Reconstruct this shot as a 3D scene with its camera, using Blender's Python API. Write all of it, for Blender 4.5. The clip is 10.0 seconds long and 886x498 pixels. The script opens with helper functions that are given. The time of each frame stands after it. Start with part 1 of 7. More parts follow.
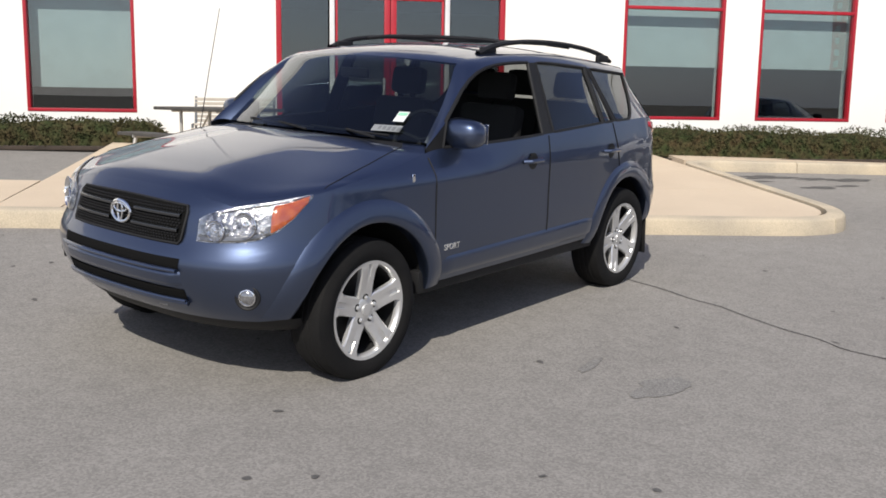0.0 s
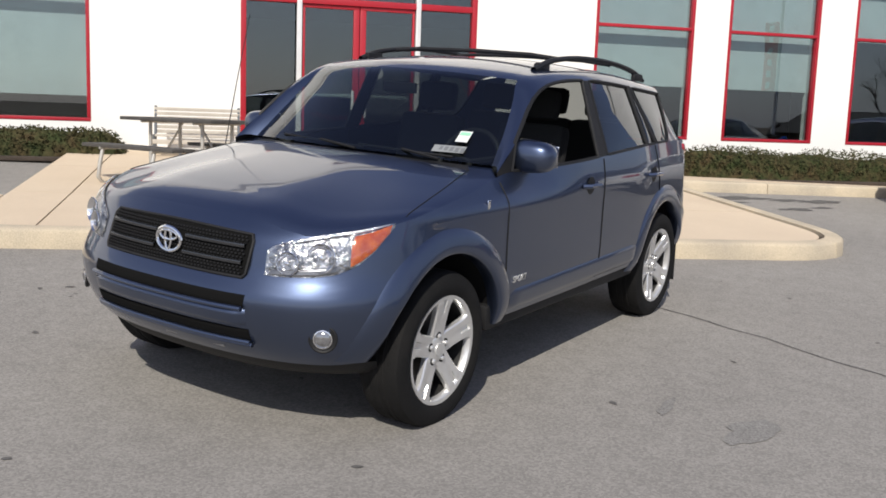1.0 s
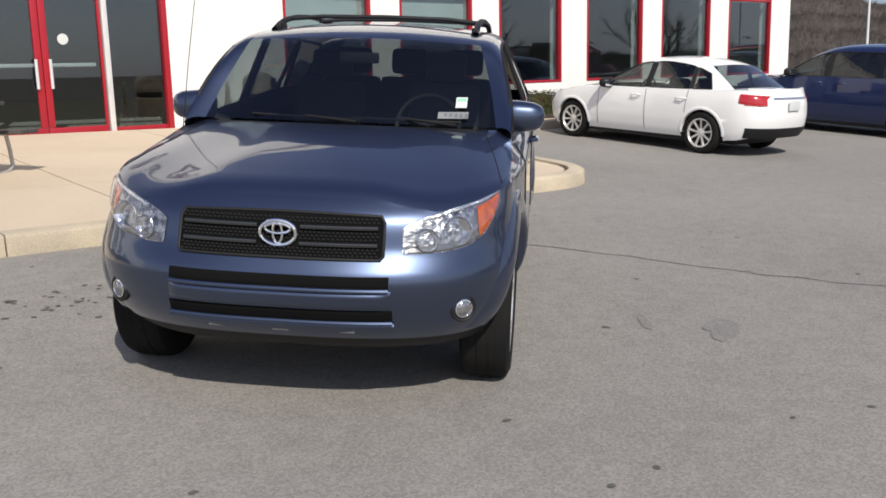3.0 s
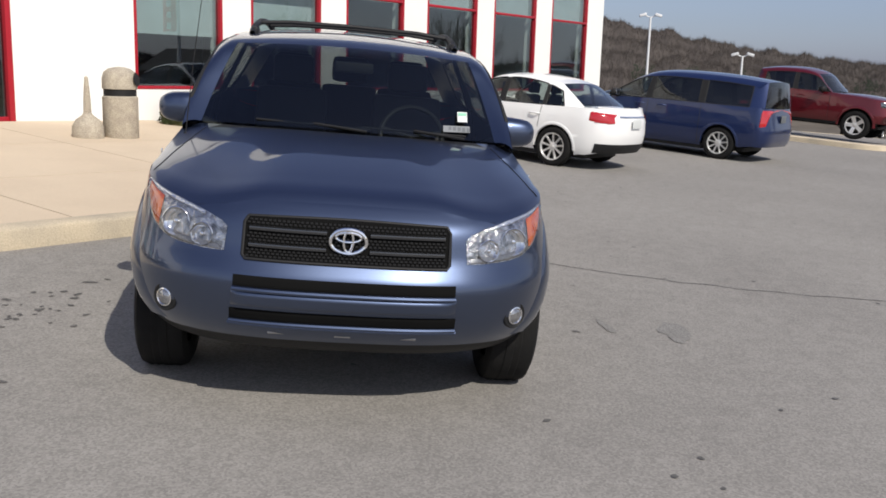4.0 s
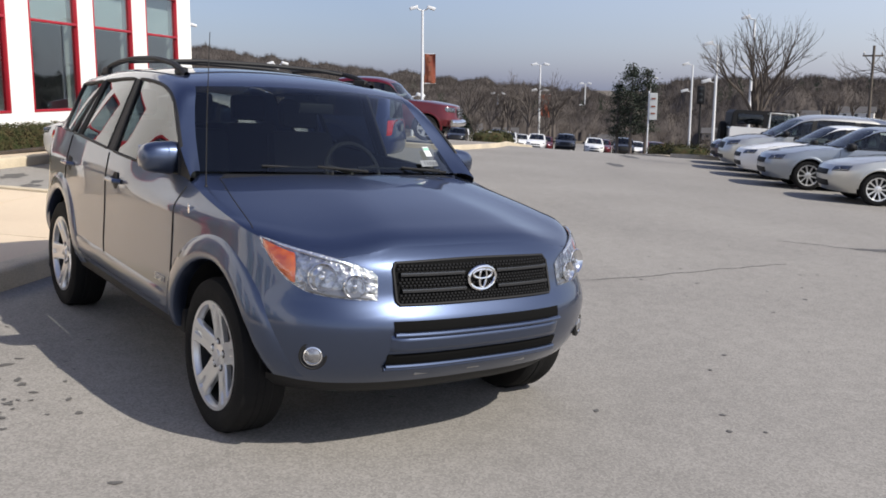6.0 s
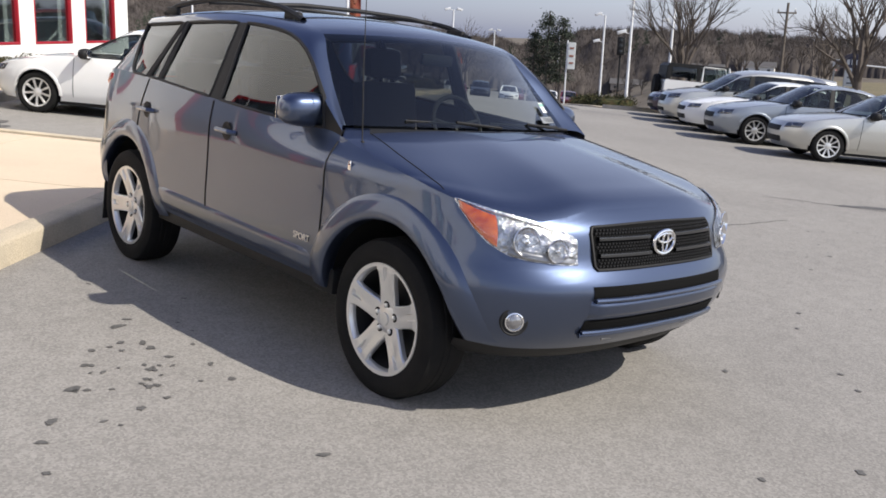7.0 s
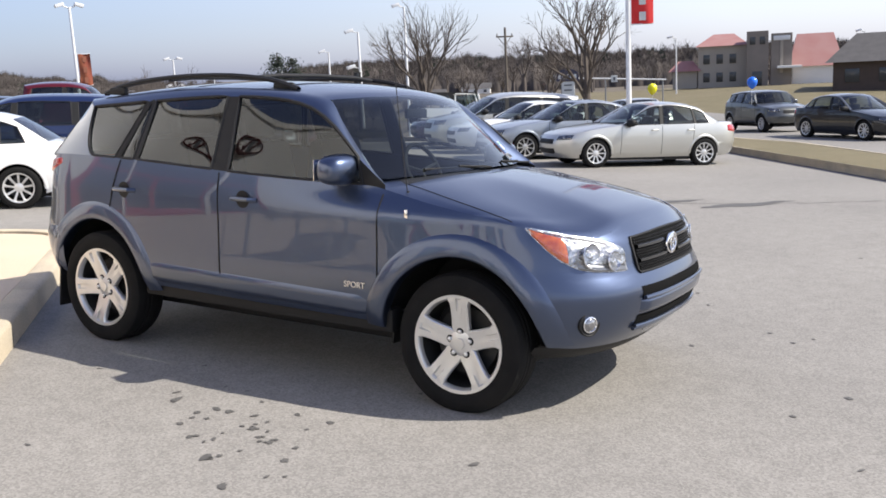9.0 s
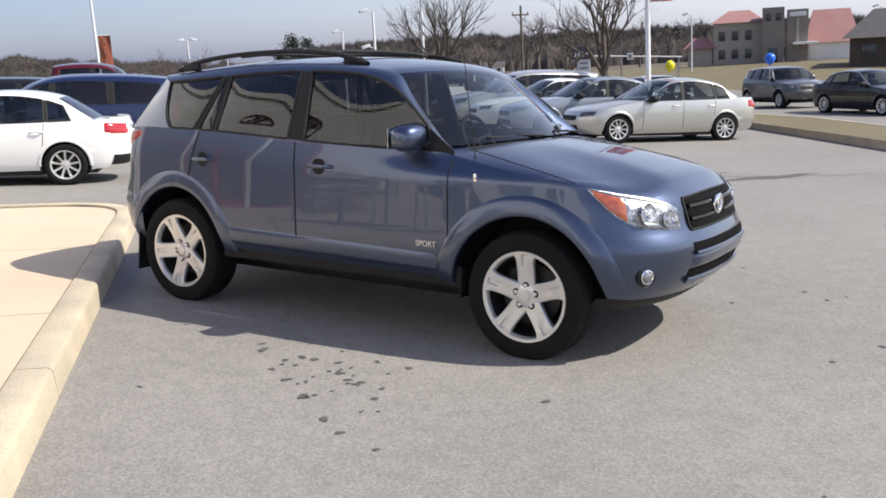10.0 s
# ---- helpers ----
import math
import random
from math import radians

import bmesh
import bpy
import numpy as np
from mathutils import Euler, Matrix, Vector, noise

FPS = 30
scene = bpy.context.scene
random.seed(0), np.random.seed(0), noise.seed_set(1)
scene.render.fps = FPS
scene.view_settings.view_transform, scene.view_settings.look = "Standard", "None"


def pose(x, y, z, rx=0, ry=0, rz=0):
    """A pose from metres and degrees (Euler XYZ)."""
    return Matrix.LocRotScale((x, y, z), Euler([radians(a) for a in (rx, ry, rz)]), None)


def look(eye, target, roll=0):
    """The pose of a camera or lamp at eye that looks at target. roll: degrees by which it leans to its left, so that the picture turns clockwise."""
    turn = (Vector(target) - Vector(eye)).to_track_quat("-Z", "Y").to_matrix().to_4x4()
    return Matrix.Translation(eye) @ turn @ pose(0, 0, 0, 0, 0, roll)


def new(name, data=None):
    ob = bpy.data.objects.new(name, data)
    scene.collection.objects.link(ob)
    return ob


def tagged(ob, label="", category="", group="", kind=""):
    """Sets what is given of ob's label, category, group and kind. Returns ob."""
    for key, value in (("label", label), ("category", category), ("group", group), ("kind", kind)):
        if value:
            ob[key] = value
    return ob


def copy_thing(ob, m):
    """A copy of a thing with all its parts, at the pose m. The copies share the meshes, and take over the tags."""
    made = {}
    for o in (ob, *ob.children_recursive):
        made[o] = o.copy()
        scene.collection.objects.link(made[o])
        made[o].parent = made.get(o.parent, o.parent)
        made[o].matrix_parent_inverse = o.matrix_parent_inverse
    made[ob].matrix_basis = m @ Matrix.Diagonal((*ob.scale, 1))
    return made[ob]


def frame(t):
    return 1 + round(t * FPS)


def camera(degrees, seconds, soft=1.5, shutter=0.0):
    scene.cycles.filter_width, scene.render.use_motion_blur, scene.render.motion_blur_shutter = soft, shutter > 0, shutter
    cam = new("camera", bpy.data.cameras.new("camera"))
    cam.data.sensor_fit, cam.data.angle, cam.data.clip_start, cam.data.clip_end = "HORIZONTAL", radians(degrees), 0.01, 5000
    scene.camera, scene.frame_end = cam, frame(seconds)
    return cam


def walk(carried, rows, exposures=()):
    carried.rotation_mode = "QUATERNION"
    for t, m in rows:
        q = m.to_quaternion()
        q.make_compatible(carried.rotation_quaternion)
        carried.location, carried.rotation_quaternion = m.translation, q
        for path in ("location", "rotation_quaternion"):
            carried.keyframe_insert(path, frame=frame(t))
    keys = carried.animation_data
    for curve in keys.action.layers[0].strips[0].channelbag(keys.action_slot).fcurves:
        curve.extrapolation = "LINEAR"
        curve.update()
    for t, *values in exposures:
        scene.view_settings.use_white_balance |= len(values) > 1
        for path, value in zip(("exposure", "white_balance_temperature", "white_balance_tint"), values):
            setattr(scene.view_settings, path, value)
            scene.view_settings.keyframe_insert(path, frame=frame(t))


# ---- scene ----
cam = camera(50.5, 10.0, soft=1.7)
PATH = [
    (0, (0.328, -5.287, 1.356), (0.622, -3.334, 1.043), 0.92),
    (0.5, (0.038, -5.011, 1.358), (0.404, -3.065, 1.075), 0.47),
    (1, (-0.326, -4.732, 1.369), (0.133, -2.806, 1.086), 2.02),
    (1.5, (-0.814, -4.449, 1.378), (-0.264, -2.546, 1.097), 3.53),
    (2, (-1.338, -4.347, 1.416), (-0.581, -2.524, 1.092), 0.24),
    (2.2, (-1.511, -4.274, 1.386), (-0.590, -2.537, 1.016), 0.01),
    (3.3, (-2.727, -3.743, 1.464), (-1.387, -2.294, 1.139), -0.56),
    (3.5, (-2.897, -3.593, 1.461), (-1.479, -2.211, 1.178), 0.68),
    (4, (-3.343, -3.208, 1.506), (-1.780, -2.016, 1.135), 1.74),
    (4.5, (-3.619, -2.697, 1.534), (-1.895, -1.762, 1.144), 0.93),
    (5, (-3.802, -2.058, 1.580), (-1.989, -1.304, 1.200), 1.29),
    (5.5, (-4.146, -1.526, 1.626), (-2.268, -0.986, 1.202), 0.11),
    (5.7, (-4.459, -1.314, 1.625), (-2.543, -0.887, 1.243), -0.13),
    (6.8, (-4.747, -0.016, 1.693), (-2.784, 0.036, 1.316), 2.89),
    (7, (-4.628, 0.259, 1.662), (-2.680, 0.322, 1.214), 2.29),
    (7.5, (-4.536, 0.760, 1.712), (-2.590, 0.621, 1.269), 2.70),
    (8, (-4.458, 1.164, 1.699), (-2.525, 0.853, 1.290), -2.57),
    (8.5, (-4.756, 1.570, 1.742), (-2.867, 1.058, 1.328), -3.31),
    (9, (-5.032, 1.808, 1.773), (-3.127, 1.328, 1.397), -2.87),
    (9.5, (-5.258, 1.977, 1.786), (-3.340, 1.560, 1.397), -3.33),
    (10, (-5.378, 2.210, 1.764), (-3.475, 1.759, 1.348), -3.31),
]
EXPOSURES = [(0, -0.10), (2, -0.12), (3.5, -0.12), (4.5, -0.19), (5.5, 0.01), (7, 0.26), (8, 0.42), (9, 0.54), (10, 0.37)]
walk(cam, [(t, look(eye, target, roll)) for t, eye, target, roll in PATH], EXPOSURES)

# ---- light ----
SUN_FROM = Vector((-0.376, -0.951, 0.951)).normalized()
world = bpy.data.worlds.new("world")
scene.world = world
world.use_nodes = True
wn, wl = world.node_tree.nodes, world.node_tree.links
sky = wn.new("ShaderNodeTexSky")
sky.sky_type, sky.sun_disc = "NISHITA", False
sky.sun_elevation = math.asin(SUN_FROM.z)
sky.sun_rotation = math.atan2(SUN_FROM.x, SUN_FROM.y)
sky.altitude, sky.air_density, sky.dust_density, sky.ozone_density = 100, 1.0, 1.2, 3.0
pale = wn.new("ShaderNodeHueSaturation")
pale.inputs["Saturation"].default_value, pale.inputs["Value"].default_value = 0.72, 0.72
haze = wn.new("ShaderNodeVectorMath")
haze.operation, haze.inputs[1].default_value = "ADD", (0.10, 0.22, 1.15)
wl.new(sky.outputs[0], pale.inputs["Color"])
wl.new(pale.outputs[0], haze.inputs[0])
way = wn.new("ShaderNodeTexCoord")
near_sun = wn.new("ShaderNodeVectorMath")
near_sun.operation, near_sun.inputs[1].default_value = "DOT_PRODUCT", SUN_FROM
glow = wn.new("ShaderNodeMapRange")
glow.inputs[1].default_value, glow.inputs[2].default_value = -0.35, 0.15
tint = wn.new("ShaderNodeVectorMath")
tint.operation, tint.inputs[0].default_value = "SCALE", (2.2, 2.15, 1.95)
whole = wn.new("ShaderNodeVectorMath")
wl.new(way.outputs["Generated"], near_sun.inputs[0])
wl.new(near_sun.outputs["Value"], glow.inputs[0])
parts_of = wn.new("ShaderNodeSeparateXYZ")
low_down = wn.new("ShaderNodeMapRange")
low_down.inputs[1].default_value, low_down.inputs[2].default_value = 0.75, 0.2
low_down.inputs[3].default_value, low_down.inputs[4].default_value = 0.1, 1.0
both = wn.new("ShaderNodeMath")
both.operation = "MULTIPLY"
wl.new(way.outputs["Generated"], parts_of.inputs[0])
wl.new(parts_of.outputs["Z"], low_down.inputs[0])
wl.new(glow.outputs[0], both.inputs[0])
wl.new(low_down.outputs[0], both.inputs[1])
wl.new(both.outputs[0], tint.inputs["Scale"])
wl.new(haze.outputs[0], whole.inputs[0])
wl.new(tint.outputs[0], whole.inputs[1])
wl.new(whole.outputs[0], wn["Background"].inputs[0])
wn["Background"].inputs[1].default_value = 0.122
sun = new("sun", bpy.data.lights.new("sun", "SUN"))
sun.data.energy, sun.data.angle, sun.data.color = 5.0, radians(0.53), (1.0, 0.94, 0.84)
sun.matrix_world = look((0, 0, 30), Vector((0, 0, 30)) - SUN_FROM)


# ---- geometry helpers ----
class Geo:
    """Vertices and faces gathered for one mesh."""

    def __init__(self):
        self.v, self.f = [], []

    def add(self, verts, faces, m=None):
        k = len(self.v)
        self.v += [tuple(m @ Vector(p)) if m else tuple(p) for p in verts]
        self.f += [tuple(i + k for i in f) for f in faces]
        return self

    def grid(self, pts, close_u=False, close_v=False):
        """pts[i][j] joined into quads."""
        nu, nv = len(pts), len(pts[0])
        faces = []
        for i in range(nu if close_u else nu - 1):
            for j in range(nv if close_v else nv - 1):
                a, b = i * nv + j, ((i + 1) % nu) * nv + j
                c, d = ((i + 1) % nu) * nv + (j + 1) % nv, i * nv + (j + 1) % nv
                faces.append((a, b, c, d))
        return self.add([p for row in pts for p in row], faces)

    def box(self, size, at=(0, 0, 0), bevel=0.0, m=None):
        """A box of that size about its middle, with chamfered edges."""
        hx, hy, hz = (s / 2 for s in size)
        b = min(bevel, 0.45 * min(size)) if bevel else 0
        m = (m or Matrix()) @ Matrix.Translation(at)
        if not b:
            vs = [(x, y, z) for x in (-hx, hx) for y in (-hy, hy) for z in (-hz, hz)]
            return self.add(vs, [(0, 1, 3, 2), (4, 6, 7, 5), (0, 4, 5, 1), (2, 3, 7, 6), (0, 2, 6, 4), (1, 5, 7, 3)], m)
        bm = bmesh.new()
        bmesh.ops.create_cube(bm, size=1.0)
        for v in bm.verts:
            v.co = Vector((v.co.x * 2 * hx, v.co.y * 2 * hy, v.co.z * 2 * hz))
        bmesh.ops.bevel(bm, geom=bm.edges[:], offset=b, segments=2, profile=0.6, affect="EDGES")
        bm.verts.index_update()
        vs, fs = [v.co[:] for v in bm.verts], [[v.index for v in f.verts] for f in bm.faces]
        bm.free()
        return self.add(vs, fs, m)

    def tube(self, path, r, n=10, caps=True, r_end=None):
        """A round bar along a path of points; r may taper to r_end."""
        path = [Vector(p) for p in path]
        rows, side = [], None
        for i, p in enumerate(path):
            way = (path[min(i + 1, len(path) - 1)] - path[max(i - 1, 0)]).normalized()
            if side is None:
                side = way.orthogonal().normalized()
            side = (side - way * side.dot(way)).normalized()
            up = way.cross(side)
            rr = r if r_end is None else r + (r_end - r) * i / max(len(path) - 1, 1)
            rows.append([p + rr * (math.cos(a) * side + math.sin(a) * up) for a in [2 * math.pi * k / n for k in range(n)]])
        k = len(self.v)
        self.grid(rows, close_v=True)
        if caps:
            self.f += [tuple(k + i for i in reversed(range(n))), tuple(k + (len(path) - 1) * n + i for i in range(n))]
        return self

    def lathe(self, profile, n=32, m=None, axis="z"):
        """profile of (radius, height) turned about an axis."""
        rows = []
        for r, h in profile:
            row = []
            for k in range(n):
                a = 2 * math.pi * k / n
                p = (r * math.cos(a), r * math.sin(a), h)
                p = {"z": p, "x": (p[2], p[0], p[1]), "y": (p[0], p[2], p[1])}[axis]
                row.append(tuple(m @ Vector(p)) if m else p)
            rows.append(row)
        return self.grid(rows, close_v=True)

    def prism(self, outline, depth, m=None):
        """A flat outline in x, y given thickness along z."""
        n = len(outline)
        vs = [(x, y, 0) for x, y in outline] + [(x, y, depth) for x, y in outline]
        fs = [tuple(reversed(range(n))), tuple(range(n, 2 * n))] + [(i, (i + 1) % n, n + (i + 1) % n, n + i) for i in range(n)]
        return self.add(vs, fs, m)

    def mirror(self):
        k = len(self.v)
        self.v += [(-x, y, z) for x, y, z in self.v[:k]]
        self.f += [tuple(i + k for i in reversed(f)) for f in self.f[:]]
        return self

    def mesh(self, name, smooth=40, weld=False):
        me = bpy.data.meshes.new(name)
        me.from_pydata([tuple(p) for p in self.v], [], self.f)
        if weld:
            bm = bmesh.new()
            bm.from_mesh(me)
            bmesh.ops.remove_doubles(bm, verts=bm.verts, dist=0.0005)
            bmesh.ops.recalc_face_normals(bm, faces=bm.faces)
            bm.to_mesh(me)
            bm.free()
        if smooth:
            me.shade_smooth()
            me.set_sharp_from_angle(angle=radians(smooth))
        me.update()
        return me


def thing(name, label, category, at=None, group="", kind=""):
    ob = tagged(new(name), label, category, group, kind)
    ob.matrix_world = at or Matrix()
    return ob


def part(name, geo, material, parent=None, label="", smooth=40, weld=False, m=None):
    me = geo if isinstance(geo, bpy.types.Mesh) else geo.mesh(name, smooth, weld)
    if isinstance(geo, Geo):
        for mt in material if isinstance(material, (list, tuple)) else [material]:
            me.materials.append(mt)
    ob = new(name, me)
    ob.parent = parent
    if m:
        ob.matrix_local = m
    if label:
        ob["label"] = label
    return ob


def solo(name, geo, material, label, category, group="", kind="", smooth=40, m=None, weld=False):
    return tagged(part(name, geo, material, None, "", smooth, weld, m), label, category, group, kind)


# ---- materials ----
def mat(name, color, rough=0.5, metal=0.0, second=None, scale=4.0, amount=0.5, bump=0.0, bump_scale=60.0, coat=0.0, spec=0.5, grain=0.0, alpha_glass=None, emit=0.0, island=0.0, coords="Object"):
    """A surface with two scales of variation: patches towards a second colour, and fine grain."""
    m = bpy.data.materials.new(name)
    m.use_nodes = True
    n, l = m.node_tree.nodes, m.node_tree.links
    b = n["Principled BSDF"]
    b.inputs["Roughness"].default_value, b.inputs["Metallic"].default_value = rough, metal
    b.inputs["Specular IOR Level"].default_value, b.inputs["Coat Weight"].default_value = spec, coat
    b.inputs["Coat Roughness"].default_value = 0.02
    tc = n.new("ShaderNodeTexCoord").outputs[coords]
    col = n.new("ShaderNodeMix")
    col.data_type = "RGBA"
    col.inputs[6].default_value = (*color, 1)
    col.inputs[7].default_value = (*(second or [c * 0.8 for c in color]), 1)
    big = n.new("ShaderNodeTexNoise")
    big.inputs["Scale"].default_value, big.inputs["Detail"].default_value = scale, 5
    l.new(tc, big.inputs["Vector"])
    ramp = n.new("ShaderNodeMapRange")
    ramp.inputs[1].default_value, ramp.inputs[2].default_value, ramp.inputs[4].default_value = 0.35, 0.7, amount
    l.new(big.outputs[0], ramp.inputs[0])
    l.new(ramp.outputs[0], col.inputs[0])
    out = col.outputs[2]
    if grain:
        fine = n.new("ShaderNodeTexNoise")
        fine.inputs["Scale"].default_value, fine.inputs["Detail"].default_value = bump_scale, 3
        l.new(tc, fine.inputs["Vector"])
        fr = n.new("ShaderNodeMapRange")
        fr.inputs[1].default_value, fr.inputs[2].default_value = 0.3, 0.7
        fr.inputs[3].default_value, fr.inputs[4].default_value = 1 - grain, 1 + grain
        l.new(fine.outputs[0], fr.inputs[0])
        mul = n.new("ShaderNodeVectorMath")
        mul.operation = "SCALE"
        l.new(out, mul.inputs[0])
        l.new(fr.outputs[0], mul.inputs["Scale"])
        out = mul.outputs[0]
    if island:
        gi = n.new("ShaderNodeObjectInfo")
        ir = n.new("ShaderNodeMapRange")
        ir.inputs[3].default_value, ir.inputs[4].default_value = 1 - island, 1 + island
        l.new(gi.outputs["Random"], ir.inputs[0])
        mul2 = n.new("ShaderNodeVectorMath")
        mul2.operation = "SCALE"
        l.new(out, mul2.inputs[0])
        l.new(ir.outputs[0], mul2.inputs["Scale"])
        out = mul2.outputs[0]
    l.new(out, b.inputs["Base Color"])
    if bump:
        bt = n.new("ShaderNodeTexNoise")
        bt.inputs["Scale"].default_value, bt.inputs["Detail"].default_value = bump_scale, 4
        l.new(tc, bt.inputs["Vector"])
        bn = n.new("ShaderNodeBump")
        bn.inputs["Strength"].default_value, bn.inputs["Distance"].default_value = bump, 0.01
        l.new(bt.outputs[0], bn.inputs["Height"])
        l.new(bn.outputs[0], b.inputs["Normal"])
    if emit:
        b.inputs["Emission Color"].default_value, b.inputs["Emission Strength"].default_value = (*color, 1), emit
    return m


def glass(name, tint, rough=0.0, see=0.6, gloss=0.08):
    """A thin pane: a tinted see-through film under a mirror gloss that grows at grazing angles."""
    m = bpy.data.materials.new(name)
    m.use_nodes = True
    n, l = m.node_tree.nodes, m.node_tree.links
    n.remove(n["Principled BSDF"])
    tr, gl, mx, fr = n.new("ShaderNodeBsdfTransparent"), n.new("ShaderNodeBsdfGlossy"), n.new("ShaderNodeMixShader"), n.new("ShaderNodeLayerWeight")
    tr.inputs[0].default_value = (*[c * see for c in tint], 1)
    gl.inputs["Roughness"].default_value, gl.inputs[0].default_value = rough, (0.95, 0.97, 1, 1)
    fr.inputs[0].default_value = 0.5
    pw, ad = n.new("ShaderNodeMath"), n.new("ShaderNodeMath")
    pw.operation, pw.inputs[1].default_value = "POWER", 4.0
    ad.operation, ad.inputs[1].default_value, ad.inputs[2].default_value = "MULTIPLY_ADD", 0.9, gloss
    l.new(fr.outputs["Facing"], pw.inputs[0])
    l.new(pw.outputs[0], ad.inputs[0])
    l.new(ad.outputs[0], mx.inputs[0])
    l.new(tr.outputs[0], mx.inputs[1])
    l.new(gl.outputs[0], mx.inputs[2])
    l.new(mx.outputs[0], n["Material Output"].inputs[0])
    return m


def car_paint(name, color, metal=0.35, rough=0.42, flake=0.06):
    m = mat(name, color, rough, metal, [c * 0.93 for c in color], 1.5, 0.5, 0.0, 900, coat=1.0, grain=flake)
    m.node_tree.nodes["Principled BSDF"].inputs["Coat IOR"].default_value = 1.47
    m.node_tree.nodes["Principled BSDF"].inputs["Specular IOR Level"].default_value = 0.25
    return m


def asphalt_mat():
    """Old sun-bleached asphalt: pale stones in a grey binder, darker patches and stains."""
    m = mat("asphalt", (0.252, 0.239, 0.221), 0.9, 0, (0.204, 0.193, 0.179), 0.35, 0.75, 0.22, 70, grain=0.0, spec=0.25)
    n, l = m.node_tree.nodes, m.node_tree.links
    b = n["Principled BSDF"]
    tc = n.new("ShaderNodeTexCoord").outputs["Object"]
    src = b.inputs["Base Color"].links[0].from_socket
    vor = n.new("ShaderNodeTexVoronoi")
    vor.inputs["Scale"].default_value = 105
    l.new(tc, vor.inputs["Vector"])
    sep = n.new("ShaderNodeSeparateColor")
    l.new(vor.outputs["Color"], sep.inputs[0])
    r1 = n.new("ShaderNodeMapRange")
    r1.inputs[3].default_value, r1.inputs[4].default_value = 0.80, 1.20
    l.new(sep.outputs[0], r1.inputs[0])
    mid = n.new("ShaderNodeTexNoise")
    mid.inputs["Scale"].default_value, mid.inputs["Detail"].default_value = 7, 6
    l.new(tc, mid.inputs["Vector"])
    r2 = n.new("ShaderNodeMapRange")
    r2.inputs[1].default_value, r2.inputs[2].default_value, r2.inputs[3].default_value, r2.inputs[4].default_value = 0.3, 0.7, 0.93, 1.06
    l.new(mid.outputs[0], r2.inputs[0])
    mm = n.new("ShaderNodeMath")
    mm.operation = "MULTIPLY"
    l.new(r1.outputs[0], mm.inputs[0])
    l.new(r2.outputs[0], mm.inputs[1])
    sc = n.new("ShaderNodeVectorMath")
    sc.operation = "SCALE"
    l.new(src, sc.inputs[0])
    l.new(mm.outputs[0], sc.inputs["Scale"])
    l.new(sc.outputs[0], b.inputs["Base Color"])
    return m


M_ASPHALT = asphalt_mat()
M_GRASS = mat("winter_grass", (0.125, 0.105, 0.052), 0.95, 0, (0.17, 0.14, 0.078), 0.6, 0.8, 0.5, 25, grain=0.35)
M_FAR = mat("far_land", (0.10, 0.083, 0.062), 1.0, 0, (0.14, 0.115, 0.085), 0.02, 0.9, grain=0.3, bump_scale=0.4)
M_SLAB = mat("buff_concrete", (0.58, 0.475, 0.35), 0.85, 0, (0.51, 0.41, 0.30), 0.9, 0.8, 0.25, 120, grain=0.10)
M_KERB = mat("kerb_concrete", (0.52, 0.44, 0.32), 0.88, 0, (0.33, 0.29, 0.23), 2.2, 0.7, 0.35, 90, grain=0.14)
M_WALL = mat("white_stucco", (0.80, 0.79, 0.76), 0.85, 0, (0.74, 0.73, 0.70), 0.7, 0.6, 0.15, 160)
M_RED = mat("red_frame", (0.36, 0.010, 0.022), 0.4, 0, (0.30, 0.009, 0.02), 3, 0.5)
M_ALU = mat("pale_aluminium", (0.72, 0.72, 0.72), 0.4, 0.3)
# dark colour stands in for the unlit showroom behind the panes
M_ROOM = mat("showroom_unlit_tone", (0.07, 0.068, 0.065), 0.8)
# pale colour of the sheets that imitate sky mirrored in the windows
M_SKYSHEEN = mat("sky_sheen_sheet", (0.52, 0.56, 0.57), 0.9)
M_PANE = glass("window_pane", (0.82, 0.92, 0.92), 0.0, 0.78, 0.09)
M_BLACK = mat("black_plastic", (0.012, 0.012, 0.013), 0.6, bump=0.1, bump_scale=400, spec=0.3)
M_TYRE = mat("tyre_rubber", (0.009, 0.009, 0.0092), 0.85, 0, (0.016, 0.015, 0.0145), 9, 0.6, 0.3, 120, spec=0.18)
M_ALLOY = mat("silver_alloy", (0.72, 0.72, 0.71), 0.28, 0.65, (0.62, 0.61, 0.60), 8, 0.6)
M_CHROME = mat("chrome", (0.85, 0.85, 0.86), 0.06, 1.0)
M_GUNMETAL = mat("brake_iron", (0.05, 0.05, 0.05), 0.5, 0.6)
M_STEEL = mat("dull_steel", (0.35, 0.35, 0.35), 0.45, 0.9)
M_LENS = glass("clear_lens", (0.95, 0.96, 0.97), 0.0, 0.9)
M_REFLECT = mat("lamp_reflector", (0.8, 0.8, 0.8), 0.12, 0.9, bump=0.8, bump_scale=55)
M_SMOKED = mat("smoked_lamp", (0.22, 0.22, 0.225), 0.2, 0.85, (0.05, 0.05, 0.052), 22, 0.9)
M_AMBER = mat("amber_lens", (0.42, 0.055, 0.008), 0.15, 0, (0.70, 0.17, 0.015), 34, 0.8, coat=1.0)
M_TAIL = mat("red_lens", (0.40, 0.008, 0.012), 0.12, 0, coat=1.0)
M_SEAT = mat("grey_cloth", (0.022, 0.022, 0.024), 0.9, bump=0.3, bump_scale=300)
M_TRIM = mat("interior_grey", (0.11, 0.11, 0.112), 0.75)
M_CARGLASS = glass("car_glass", (0.80, 0.88, 0.86), 0.0, 0.62, 0.05)
